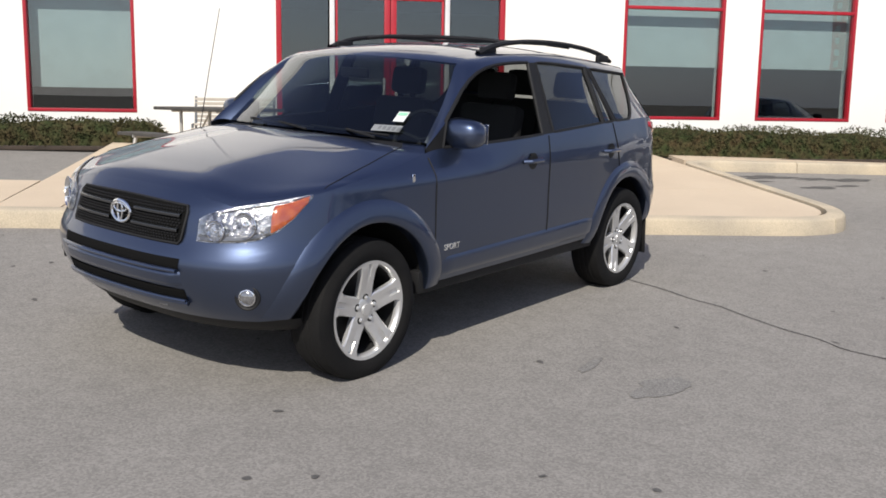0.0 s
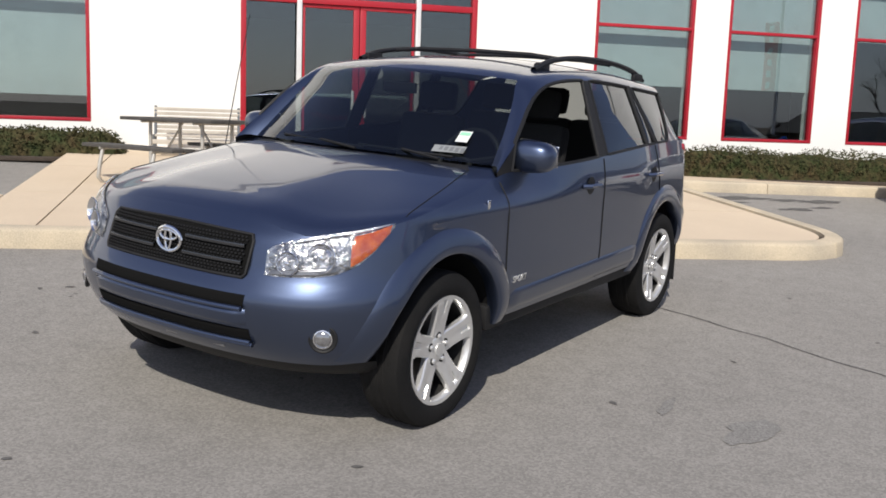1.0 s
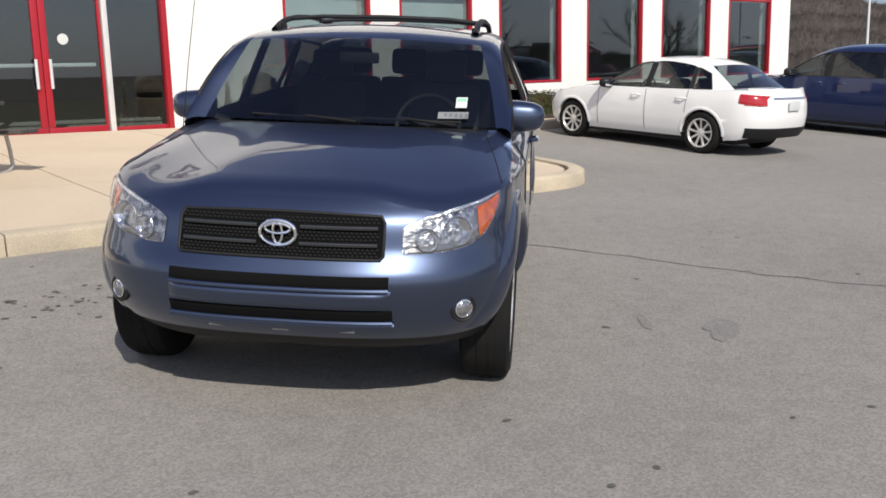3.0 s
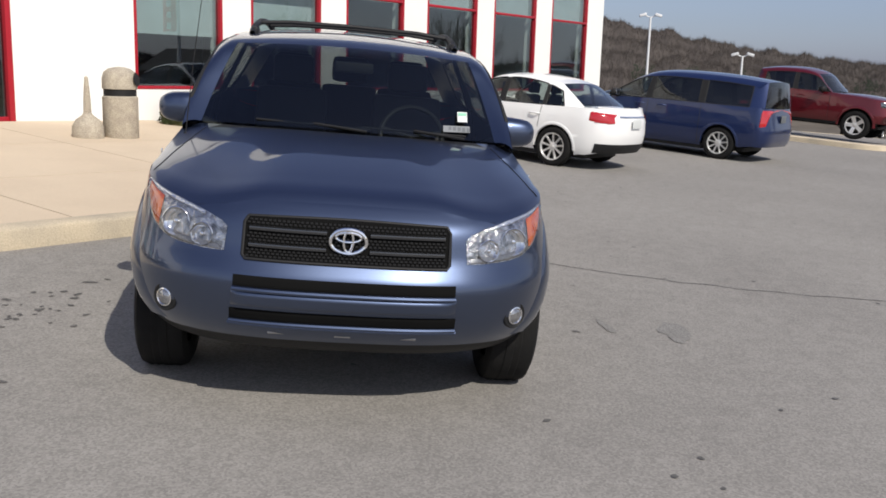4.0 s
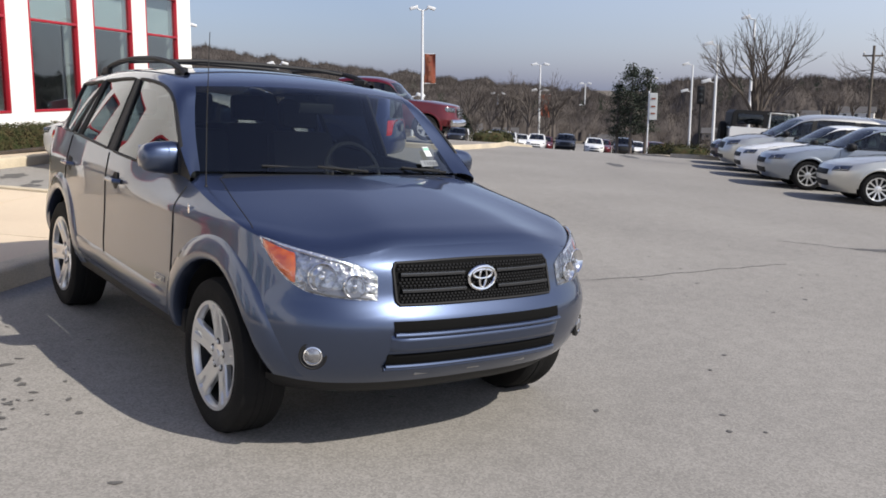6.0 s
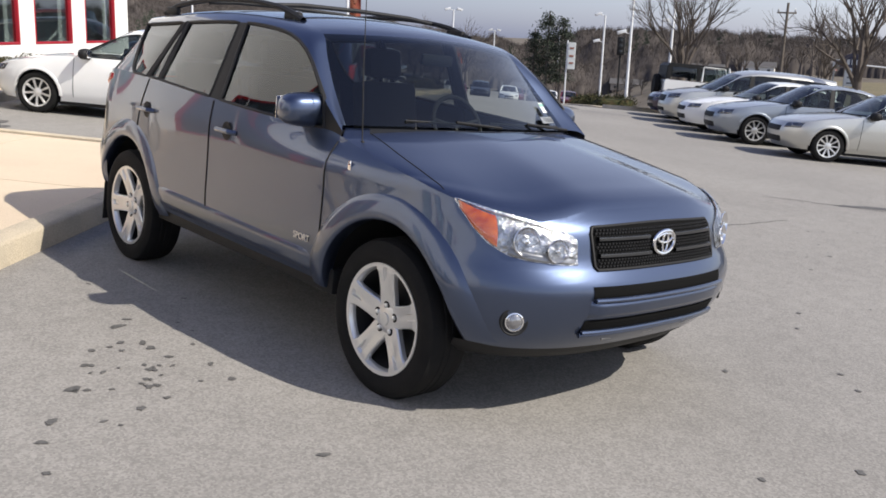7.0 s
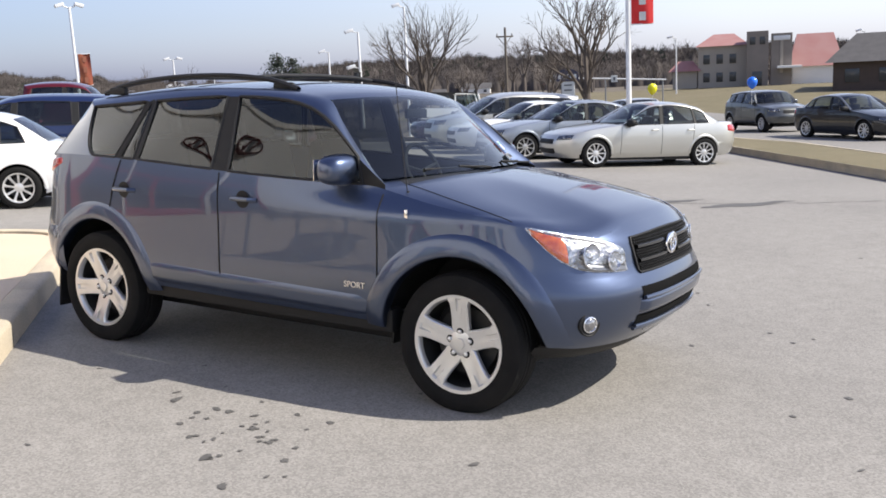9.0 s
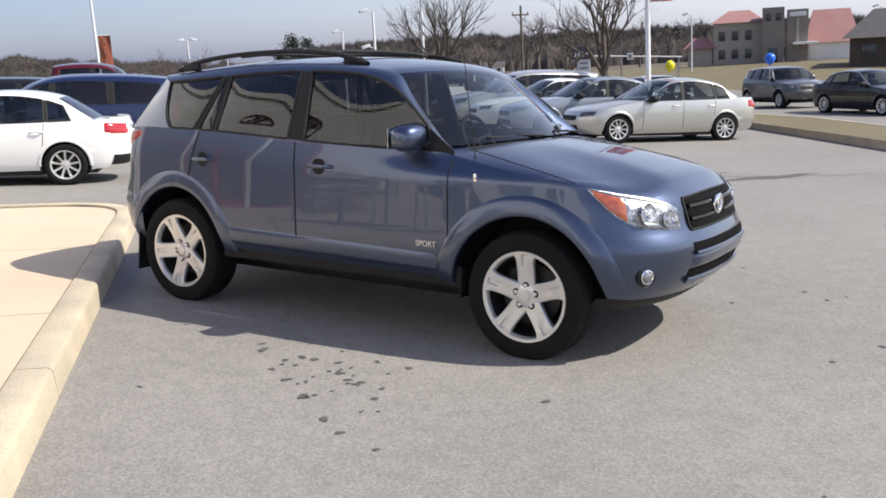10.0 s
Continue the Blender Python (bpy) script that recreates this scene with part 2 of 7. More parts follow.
M_TINT = glass("privacy_glass", (0.42, 0.44, 0.43), 0.0, 0.55, 0.055)
M_PAPER = mat("white_paper", (0.60, 0.62, 0.61), 0.7)
M_INK = mat("dark_print", (0.12, 0.13, 0.14), 0.7)
M_GREEN = mat("green_print", (0.25, 0.55, 0.38), 0.7)

# ---- ground ----
def lot_z(x, y):
    """The lot falls gently from the building; far away the land runs level."""
    yy = -19 + 6 * math.log1p(math.exp((y + 19) / 6)) if y < 40 else y
    yy = min(yy, 14)
    xx = max(-20, min(x, 30))
    fall = min(max((-y - 12) / 16, 0), 1)
    fall = fall * fall * (3 - 2 * fall)
    return -0.01523 * xx + 0.0593 * yy - 0.068 * max(0.0, min(x, 95) - 28) * (1 - fall)


def hill(x, y):
    """Low wooded hills round the place."""
    d, az = math.hypot(x, y), math.degrees(math.atan2(y, x))
    if d < 130:
        return 0
    rise = np.interp(az, [-180, -60, -40, -25, -12, 0, 6, 12, 20, 28, 45, 80, 180], [0, -3, -6, -6, -3, -3, 0, 4, 10, 20, 28, 24, 0])
    return rise * min(1, (d - 130) / 250) ** 1.5


def bank(x, y):
    """The grass bank that carries the buildings beyond the cars."""
    return 0.75 * math.exp(-((x - 60) ** 2 + (y + 44) ** 2) / 420)


xs = sorted({*range(-40, 46, 2), *range(46, 120, 6), *range(120, 700, 25), *range(-700, -40, 40), 900, 1500, 3000, -1500, -3000})
ys = sorted({*range(-40, 30, 2), *range(30, 120, 6), *range(120, 700, 25), *range(-120, -40, 8), *range(-700, -120, 40), 900, 1500, 3000, -1500, -3000})
g = Geo()
g.grid([[(x, y, lot_z(x, y) + hill(x, y) + bank(x, y)) for y in ys] for x in xs])
ground = solo("ground", g, [M_ASPHALT, M_GRASS, M_FAR], "worn grey asphalt lot falling gently from the building", "ground", kind="structure")
for p in ground.data.polygons:
    x, y, _ = p.center
    d = math.hypot(x, y)
    lot = -26 < y < 30 and -60 < x < 44 or (44 <= x < 110 and -6 < y < 18)
    p.material_index = 0 if lot else (1 if d < 100 and (y < -20 or x < 44) else 2)

# ---- raised walk before the door ----
KERB_Y, WALL_Y = 3.08, 9.58


def slab_z(x, y):
    return 0.335 - 0.0152 * x + 0.038 * (y - KERB_Y)


def rounded(points, radius, n=8):
    """An outline with its corners rounded off."""
    out = []
    for i, p in enumerate(points):
        a, b, c = Vector(points[i - 1]), Vector(p), Vector(points[(i + 1) % len(points)])
        r = radius[i] if isinstance(radius, (list, tuple)) else radius
        if r <= 0:
            out.append(tuple(b))
            continue
        p0, p1 = b + (a - b).normalized() * r, b + (c - b).normalized() * r
        for k in range(n + 1):
            u = k / n
            out.append(tuple(p0 * (1 - u) ** 2 + b * 2 * u * (1 - u) + p1 * u * u))
    return out


edge = rounded([(-30, KERB_Y), (5.95, KERB_Y), (5.95, 7.9), (40, 7.9)], [0, 1.1, 0.5, 0])


def strip(path, inset_a, inset_b, za, zb):
    """A band beside a path, offset to its left by two distances, at two heights."""
    rows = []
    pts = [Vector(p) for p in path]
    for i, p in enumerate(pts):
        way = (pts[min(i + 1, len(pts) - 1)] - pts[max(i - 1, 0)]).normalized()
        left = Vector((-way.y, way.x))
        a, b = p + left * inset_a, p + left * inset_b
        rows.append([(a.x, a.y, za(a.x, a.y)), (b.x, b.y, zb(b.x, b.y))])
    return rows


def dense(path, step=0.6):
    out = [path[0]]
    for a, b in zip(path, path[1:]):
        n = max(1, int((Vector(b) - Vector(a)).length / step))
        out += [tuple(Vector(a).lerp(Vector(b), (k + 1) / n)) for k in range(n)]
    return out


edge_d = dense([(-16, KERB_Y)] + edge[1:-1] + [(32, 7.9)])


# kerb: cast lengths with joints, each its own piece
kerb = thing("kerb", "buff concrete kerb with a worn rounded edge", "kerb", kind="structure")
run, pieces, acc = [edge_d[0]], [], 0.0
for a, b in zip(edge_d, edge_d[1:]):
    acc += (Vector(b) - Vector(a)).length
    run.append(b)
    if acc > 3.0:
        pieces.append(run)
        run, acc = [b], 0.0
pieces.append(run)
for run in pieces:
    if len(run) < 2:
        continue
    pts = [Vector(p) for p in run]
    d0, d1 = (pts[1] - pts[0]).normalized() * 0.006, (pts[-1] - pts[-2]).normalized() * 0.006
    run = [tuple(pts[0] + d0)] + [tuple(p) for p in pts[1:-1]] + [tuple(pts[-1] - d1)]
    rows = []
    for off, h in ((-0.012, -0.2), (-0.008, 0.0), (0.0, 0.128), (0.008, 0.144), (0.026, 0.154), (0.165, 0.156), (0.178, 0.151), (0.182, -0.2)):
        rows.append([q[0] for q in strip(run, off, off, lambda x, y, h=h: lot_z(x, y) + h, lambda x, y: 0)])
    kg = Geo().grid(rows)
    k, n = len(run), len(rows)
    kg.f += [tuple(i * k for i in range(n)), tuple(reversed([i * k + k - 1 for i in range(n)]))]
    part("kerb_length", kg, M_KERB, kerb)

# the slab itself in cast bays with open joints
walk_slab = thing("pavement", "buff concrete walk in large cast bays", "pavement", kind="structure")
bay_x = [-2.35, -1.78, 0.55, 2.9, 5.75]
bay_y = [KERB_Y + 0.185, 5.2, 7.35, WALL_Y - 0.01]
for i in range(len(bay_x) - 1):
    for j in range(len(bay_y) - 1):
        x0, x1, y0, y1 = bay_x[i] + 0.008, bay_x[i + 1] - 0.008, bay_y[j] + 0.008, bay_y[j + 1] - 0.008
        out = [(x0, y0), (x1, y0), (x1, y1), (x0, y1)]
        if i == len(bay_x) - 2 and j == 0:
            out = rounded(out, [0, 0.95, 0, 0])
        bg = Geo()
        n = len(out)
        zs = [max(slab_z(x, y), lot_z(x, y) + 0.13) for x, y in out]
        bg.add([(x, y, z) for (x, y), z in zip(out, zs)] + [(x, y, z - 0.2) for (x, y), z in zip(out, zs)], [tuple(range(n))] + [(a, n + a, n + (a + 1) % n, (a + 1) % n) for a in range(n)])
        part("paving_bay", bg, M_SLAB, walk_slab, smooth=0)
for x0, x1, y0, y1 in ((-16, -2.35, KERB_Y + 0.185, 4.9), (5.96, 31, 8.08, WALL_Y)):
    bg = Geo()
    cor = [(x0, y0), (x1, y0), (x1, y1), (x0, y1)]
    bg.add([(x, y, lot_z(x, y) + 0.14) for x, y in cor] + [(x, y, lot_z(x, y) - 0.1) for x, y in cor], [(0, 1, 2, 3), (0, 4, 5, 1), (1, 5, 6, 2), (2, 6, 7, 3), (3, 7, 4, 0)])
    part("paving_bay", bg, M_SLAB, walk_slab, smooth=0)

# ---- building ----
WIN_Z0, WIN_MID, WIN_Z1, TOP_Z = 1.10, 2.88, 3.87, 7.0
WINDOWS = [(-11.1, -9.45), (-8.65, -7.0), (-6.15, -4.5), (-3.71, -2.14), (5.45, 7.16), (7.78, 9.47), (10.15, 11.87), (12.63, 14.44), (15.11, 16.93), (17.67, 19.5)]
DOOR = (-0.06, 3.5, 0.55, 3.87)
W0, W1, THICK = -22.0, 20.38, 0.32


def wall_with_holes(holes, x0, x1, z0, z1, y, thick):
    """A wall along x with square openings that go through it."""
    gx = sorted({x0, x1, *[h[0] for h in holes], *[h[1] for h in holes]})
    gz = sorted({z0, z1, *[h[2] for h in holes], *[h[3] for h in holes]})
    g = Geo()
    solid = lambda a, b: 0 <= a < len(gx) - 1 and 0 <= b < len(gz) - 1 and not any(h[0] < (gx[a] + gx[a + 1]) / 2 < h[1] and h[2] < (gz[b] + gz[b + 1]) / 2 < h[3] for h in holes)
    for a in range(len(gx) - 1):
        for b in range(len(gz) - 1):
            if not solid(a, b):
                continue
            X0, X1, Z0, Z1 = gx[a], gx[a + 1], gz[b], gz[b + 1]
            p = [(X0, y, Z0), (X1, y, Z0), (X1, y, Z1), (X0, y, Z1), (X0, y + thick, Z0), (X1, y + thick, Z0), (X1, y + thick, Z1), (X0, y + thick, Z1)]
            f = [(0, 1, 2, 3), (5, 4, 7, 6)]
            if not solid(a - 1, b):
                f.append((4, 0, 3, 7))
            if not solid(a + 1, b):
                f.append((1, 5, 6, 2))
            if not solid(a, b - 1):
                f.append((4, 5, 1, 0))
            if not solid(a, b + 1):
                f.append((3, 2, 6, 7))
            g.add(p, f)
    return g


holes = [(a, b, WIN_Z0, WIN_Z1) for a, b in WINDOWS] + [DOOR]
solo("wall_front", wall_with_holes(holes, W0, W1, -0.4, TOP_Z, WALL_Y, THICK), M_WALL, "bright white stucco front wall of the dealership", "wall", kind="structure", smooth=0, weld=True)
solo("wall_east", Geo().box((0.32, 17.0, TOP_Z + 0.4), (W1 - 0.16, WALL_Y + THICK + 8.5 + 0.003, TOP_Z / 2 - 0.2)), M_WALL, "white stucco end wall of the dealership", "wall", kind="structure", smooth=0)
solo("wall_west", Geo().box((0.32, 17.0, TOP_Z + 0.4), (W0 + 0.16, WALL_Y + THICK + 8.5 + 0.003, TOP_Z / 2 - 0.2)), M_WALL, "white stucco end wall", "wall", kind="structure", smooth=0)
solo("wall_back", Geo().box((W1 - W0 - 0.66, 0.3, TOP_Z + 0.4), ((W0 + W1) / 2, WALL_Y + 17.0, TOP_Z / 2 - 0.2)), M_ROOM, "showroom back wall, coloured dark for the unlit interior", "wall", kind="structure", smooth=0)
solo("ceiling", Geo().box((W1 - W0 - 0.66, 16.5, 0.2), ((W0 + W1) / 2, WALL_Y + THICK + 8.3, 4.3)), M_ROOM, "showroom ceiling behind the windows, coloured dark for the unlit interior", "ceiling", kind="structure", smooth=0)
solo("roof", Geo().box((W1 - W0 + 0.2, 17.6, 0.25), ((W0 + W1) / 2, WALL_Y + 8.7, TOP_Z + 0.13)), M_WALL, "flat white roof edge", "roof", kind="structure", smooth=0)
solo("floor", Geo().box((W1 - W0 - 0.66, 16.5, 0.3), ((W0 + W1) / 2, WALL_Y + THICK + 8.3, 0.42)), M_TRIM, "grey showroom floor", "floor", kind="structure", smooth=0)


def bar(g, a, b, w, d):
    """A square bar from a to b: w across the wall plane, d deep."""
    a, b = Vector(a), Vector(b)
    if abs(a.x - b.x) < 1e-6:
        g.box((w, d, abs(b.z - a.z)), (a + b) / 2, 0.006)
    else:
        g.box((abs(b.x - a.x), d, w), (a + b) / 2, 0.006)


for i, (a, b) in enumerate(WINDOWS):
    win = thing("window_%d" % (i + 1), "tall dark showroom window in a thin red frame", "window", kind="structure")
    y, w = WALL_Y + 0.05, 0.05
    for nm, p, q in (("frame_side", (a + w / 2, y, WIN_Z0 + w), (a + w / 2, y, WIN_Z1 - w)), ("frame_side", (b - w / 2, y, WIN_Z0 + w), (b - w / 2, y, WIN_Z1 - w)), ("sill_bar", (a, y, WIN_Z0 + w / 2), (b, y, WIN_Z0 + w / 2)), ("head_bar", (a, y, WIN_Z1 - w / 2), (b, y, WIN_Z1 - w / 2)), ("transom_bar", (a + w, y, WIN_MID), (b - w, y, WIN_MID))):
        gg = Geo()
        bar(gg, p, q, w, 0.12)
        part(nm, gg, M_RED, win)
    for z0, z1 in ((WIN_Z0 + w, WIN_MID - w / 2), (WIN_MID + w / 2, WIN_Z1 - w)):
        pane = part("pane", Geo().box((b - a - 2 * w, 0.012, z1 - z0), ((a + b) / 2, y + 0.01, (z0 + z1) / 2)), M_PANE, win, smooth=0)
        pane.visible_shadow = False
    # pale sheet inside the pane, added in place of the sky's reflection
    part("sky_sheen_sheet", Geo().box((b - a - 0.03, 0.01, 2.35 if b < 0 else 1.85 if i < 6 else 0.95), ((a + b) / 2, y + 0.2, WIN_Z1 - 0.06 - (2.35 if b < 0 else 1.85 if i < 6 else 0.95) / 2)), M_SKYSHEEN, win, "pale sheet behind the pane imitating reflected sky", smooth=0)

# entrance: two sidelights and a pair of glazed doors in red and pale frames
entrance = thing("door_1", "glazed double entrance door in red and pale metal frames", "door", kind="structure")
dx, y = [-0.06, 0.79, 1.69, 2.58, 3.5], WALL_Y + 0.06
for nm, x, w, mt in (("jamb", dx[0] + 0.04, 0.08, M_RED), ("mullion", dx[1], 0.075, M_ALU), ("mullion", dx[3], 0.075, M_ALU), ("jamb", dx[4] - 0.04, 0.08, M_RED)):
    gg = Geo()
    bar(gg, (x, y, DOOR[2] + 0.02), (x, y, DOOR[3]), w, 0.14)
    part(nm, gg, mt, entrance)
gg = Geo()
bar(gg, (dx[0] + 0.08, y, 2.97), (dx[4] - 0.08, y, 2.97), 0.09, 0.12)
part("transom_bar", gg, M_RED, entrance)
gg = Geo()
bar(gg, (dx[0] + 0.08, y, 3.82), (dx[4] - 0.08, y, 3.82), 0.08, 0.12)
part("head_bar", gg, M_RED, entrance)
for k, (a, b) in enumerate(zip(dx, dx[1:])):
    lo, hi = a + (0.005 if k == 2 else 0.05), b - (0.005 if k == 1 else 0.05)
    leaf = part("door_leaf" if k in (1, 2) else "sidelight", Geo().box((hi - lo, 0.05, 0.17 if k in (1, 2) else 0.1), ((lo + hi) / 2, y, DOOR[2] + 0.11), 0.006), M_RED, entrance)
    if k in (1, 2):
        for x, w in ((lo + 0.018, 0.036) if k == 1 else (lo + 0.045, 0.09), (hi - 0.045, 0.09) if k == 1 else (hi - 0.018, 0.036)):
            gg = Geo()
            bar(gg, (x, y, DOOR[2] + 0.2), (x, y, 2.87), w, 0.05)
            part("stile", gg, M_RED, leaf)
        gg = Geo()
        bar(gg, (lo, y, 2.895), (hi, y, 2.895), 0.05, 0.05)
        part("top_rail", gg, M_RED, leaf)
        inner = hi - 0.09 if k == 1 else lo + 0.09
        gg = Geo().tube([(inner, y - 0.06, 1.28), (inner, y - 0.06, 1.68)], 0.022)
        part("pull_handle", gg, M_ALU, leaf, "pale metal pull")
        part("push_bar", Geo().box((hi - lo - 0.16, 0.04, 0.05), ((lo + hi) / 2, y + 0.08, 1.60), 0.01), M_ALU, leaf, "pale metal push bar")
        if k == 2:
            part("sticker", Geo().lathe([(0, 0), (0.075, 0), (0.075, 0.002), (0, 0.002)], 24, pose((lo + hi) / 2 - 0.12, y - 0.012, 1.95, 90, 0, 0)), M_PAPER, leaf, "round white sticker")
    for z0, z1 in ((DOOR[2] + 0.16, 2.92), (3.02, 3.78)):
        pn = part("pane", Geo().box((hi - lo - 0.02, 0.01, z1 - z0), ((lo + hi) / 2, y + 0.012, (z0 + z1) / 2)), M_PANE, entrance, smooth=0)
        pn.visible_shadow = False
solo("threshold_mat", Geo().box((1.7, 0.8, 0.015), (1.7, 9.05, slab_z(1.7, 9.05) + 0.012), 0.005, None), M_BLACK, "dark rubber door mat before the entrance", "mat")


# ---- cars ----
def curve(points):
    """A smooth curve through points, read at u from 0 to 1."""
    P = [Vector(p) for p in points]
    n = len(P) - 1

    def at(u):
        t = min(max(u, 0), 1) * n
        i = min(int(t), n - 1)
        f = t - i
        p1, p2 = P[i], P[i + 1]
        p0, p3 = P[i - 1] if i else p1 * 2 - p2, P[i + 2] if i + 2 <= n else p2 * 2 - p1
        return 0.5 * ((2 * p1) + (p2 - p0) * f + (2 * p0 - 5 * p1 + 4 * p2 - p3) * f * f + (3 * p1 - p0 - 3 * p2 + p3) * f ** 3)

    return at


def sub(c, a, b):
    return lambda u: c(a + (b - a) * u)


def line(p, q):
    p, q = Vector(p), Vector(q)
    return lambda u: p.lerp(q, u)


def bowed(p, q, y, z):
    """A curve from p up to q that swings out towards (y, z) on its way."""
    c = Vector(((p.x * 1.6 + q.x * 0.4) / 2, y, z))
    return lambda u: p * (1 - u) ** 2 + c * 2 * u * (1 - u) + q * u * u


def coons(c0, c1, d0, d1, nu, nv, bulge=None):
    """A patch between bottom c0, top c1, and sides d0, d1."""
    rows = []
    for j in range(nv + 1):
        v = j / nv
        row = []
        for i in range(nu + 1):
            u = i / nu
            p = (1 - v) * c0(u) + v * c1(u) + (1 - u) * d0(v) + u * d1(v)
            p -= (1 - u) * (1 - v) * c0(0) + u * (1 - v) * c0(1) + (1 - u) * v * c1(0) + u * v * c1(1)
            if bulge:
                p += Vector(bulge) * (16 * u * (1 - u) * v * (1 - v)) ** 0.8
            row.append(p)
        rows.append(row)
    return rows


def ruled(a, b, nu, nv=1, bulge=None):
    rows = []
    for j in range(nv + 1):
        row = []
        for i in range(nu + 1):
            p = a(i / nu).lerp(b(i / nu), j / nv)
            if bulge:
                p = p + Vector(bulge) * 4 * (j / nv) * (1 - j / nv)
            row.append(p)
        rows.append(row)
    return rows


def smoothstep(x):
    x = min(max(x, 0.0), 1.0)
    return x * x * (3 - 2 * x)


class Shell:
    """The lower body of a car: x to its left, y to its rear from the front axle, z up from the ground."""

    def __init__(s, d):
        s.d, s.tables = d, {}
        s.side_z, s.side_x = zip(*d["side"])
        s.nose_z, s.nose_y = zip(*d["nose"])
        s.tail_z, s.tail_y = zip(*d["tail"])
        s.yc, s.yt, s.n, s.nt = d["yc"], d["yt"], d["n"], d["nt"]
        s.top_y, s.top_z = zip(*d["top"])
        s.bot_y, s.bot_z = zip(*d["bottom"])
        s.nt_phi, s.nt_z = zip(*d["nose_top"])

    def soft(s, v, xs, ys):
        if id(xs) not in s.tables:
            t = np.linspace(xs[0] - 0.3, xs[-1] + 0.3, 1500)
            s.tables[id(xs)] = (t[0], t[1] - t[0], (sum(np.interp(t + k * 0.035, xs, ys) * w for k, w in ((-1.5, 1), (-0.5, 2), (0.5, 2), (1.5, 1))) / 6).tolist())
        t0, dt, vals = s.tables[id(xs)]
        f = min(max((v - t0) / dt, 0), 1498.0)
        i = int(f)
        return vals[i] + (vals[i + 1] - vals[i]) * (f - i)

    def width(s, y, z):
        w = s.soft(z, s.side_z, s.side_x)
        w -= s.d["pinch"] * smoothstep((z - 0.62) / 0.4) * smoothstep((0.6 - y) / 1.2)
        w -= s.d.get("shoulder", 0.0) * smoothstep((z - 0.97) / 0.16) * smoothstep((1.35 - y) / 0.9)
        return w * (1 - s.d["tuck"] * smoothstep((y - s.yt + 0.9) / 1.4))

    def yf(s, z):
        return s.soft(z, s.nose_z, s.nose_y)

    def yr(s, z):
        return s.soft(z, s.tail_z, s.tail_y)

    def nose(s, phi, z):
        w, L = s.width(s.yc, z), s.yc - s.yf(z)
        sg = 1 if phi >= 0 else -1
        q = abs(phi)
        return Vector((sg * w * math.sin(q) ** (2 / s.n), s.yc - L * max(math.cos(q), 0) ** (2 / s.n), z))

    def front(s, x, z):
        """The point of the nose at that x and z."""
        w = s.width(s.yc, z)
        return s.nose(math.copysign(math.asin(min(abs(x) / w, 1) ** (s.n / 2)), x), z)

    def tail(s, phi, z):
        w, L = s.width(s.yt, z), s.yr(z) - s.yt
        sg = 1 if phi >= 0 else -1
        q = abs(phi)
        return Vector((sg * w * math.sin(q) ** (2 / s.nt), s.yt + L * max(math.cos(q), 0) ** (2 / s.nt), z))

    def side(s, y, z):
        if y < s.yc:
            L = s.yc - s.yf(z)
            return s.width(s.yc, z) * (1 - min((s.yc - y) / L, 1) ** s.n) ** (1 / s.n)
        if y > s.yt:
            L = s.yr(z) - s.yt
            return s.width(s.yt, z) * (1 - min((y - s.yt) / L, 1) ** s.nt) ** (1 / s.nt)
        return s.width(y, z)

    def ztop(s, kind, val):
        if kind == "nose":
            return float(np.interp(math.degrees(abs(val)), s.nt_phi, s.nt_z))
        if kind == "tail":
            return s.soft(s.d["yt"], s.top_y, s.top_z) + (s.d["tail_top"] - s.soft(s.d["yt"], s.top_y, s.top_z)) * math.cos(val)
        return s.soft(val, s.top_y, s.top_z)

    def zbot(s, y):
        return s.soft(y, s.bot_y, s.bot_z)

    def perimeter(s):
        """Half the outline, from the middle of the nose to the middle of the tail."""
        k = s.d.get("fine", 1.0)
        n1, n2, n3 = int(40 * k), int(110 * k), int(20 * k)
        out = [("nose", math.pi / 2 * (i / n1)) for i in range(n1)]
        out += [("side", s.yc + (s.yt - s.yc) * i / n2) for i in range(n2)]
        return out + [("tail", math.pi / 2 * (1 - i / n3)) for i in range(n3 + 1)]

    def at(s, kind, val, v):
        if kind == "nose":
            y0 = s.nose(val, 0.5).y
        elif kind == "tail":
            y0 = s.tail(val, 0.5).y
        else:
            y0 = val
        zb, zt = s.zbot(y0), s.ztop(kind, val)
        z = zb + (zt - zb) * v
        if kind == "nose":
            return s.nose(val, z)
        if kind == "tail":
            return s.tail(val, z)
        return Vector((s.width(val, z), val, z))

    def top_curve(s, items):
        pts = [s.at(k, v, 1.0) for k, v in items]
        return lambda u: pts[min(int(u * (len(pts) - 1)), len(pts) - 2)].lerp(pts[min(int(u * (len(pts) - 1)), len(pts) - 2) + 1], u * (len(pts) - 1) - min(int(u * (len(pts) - 1)), len(pts) - 2))


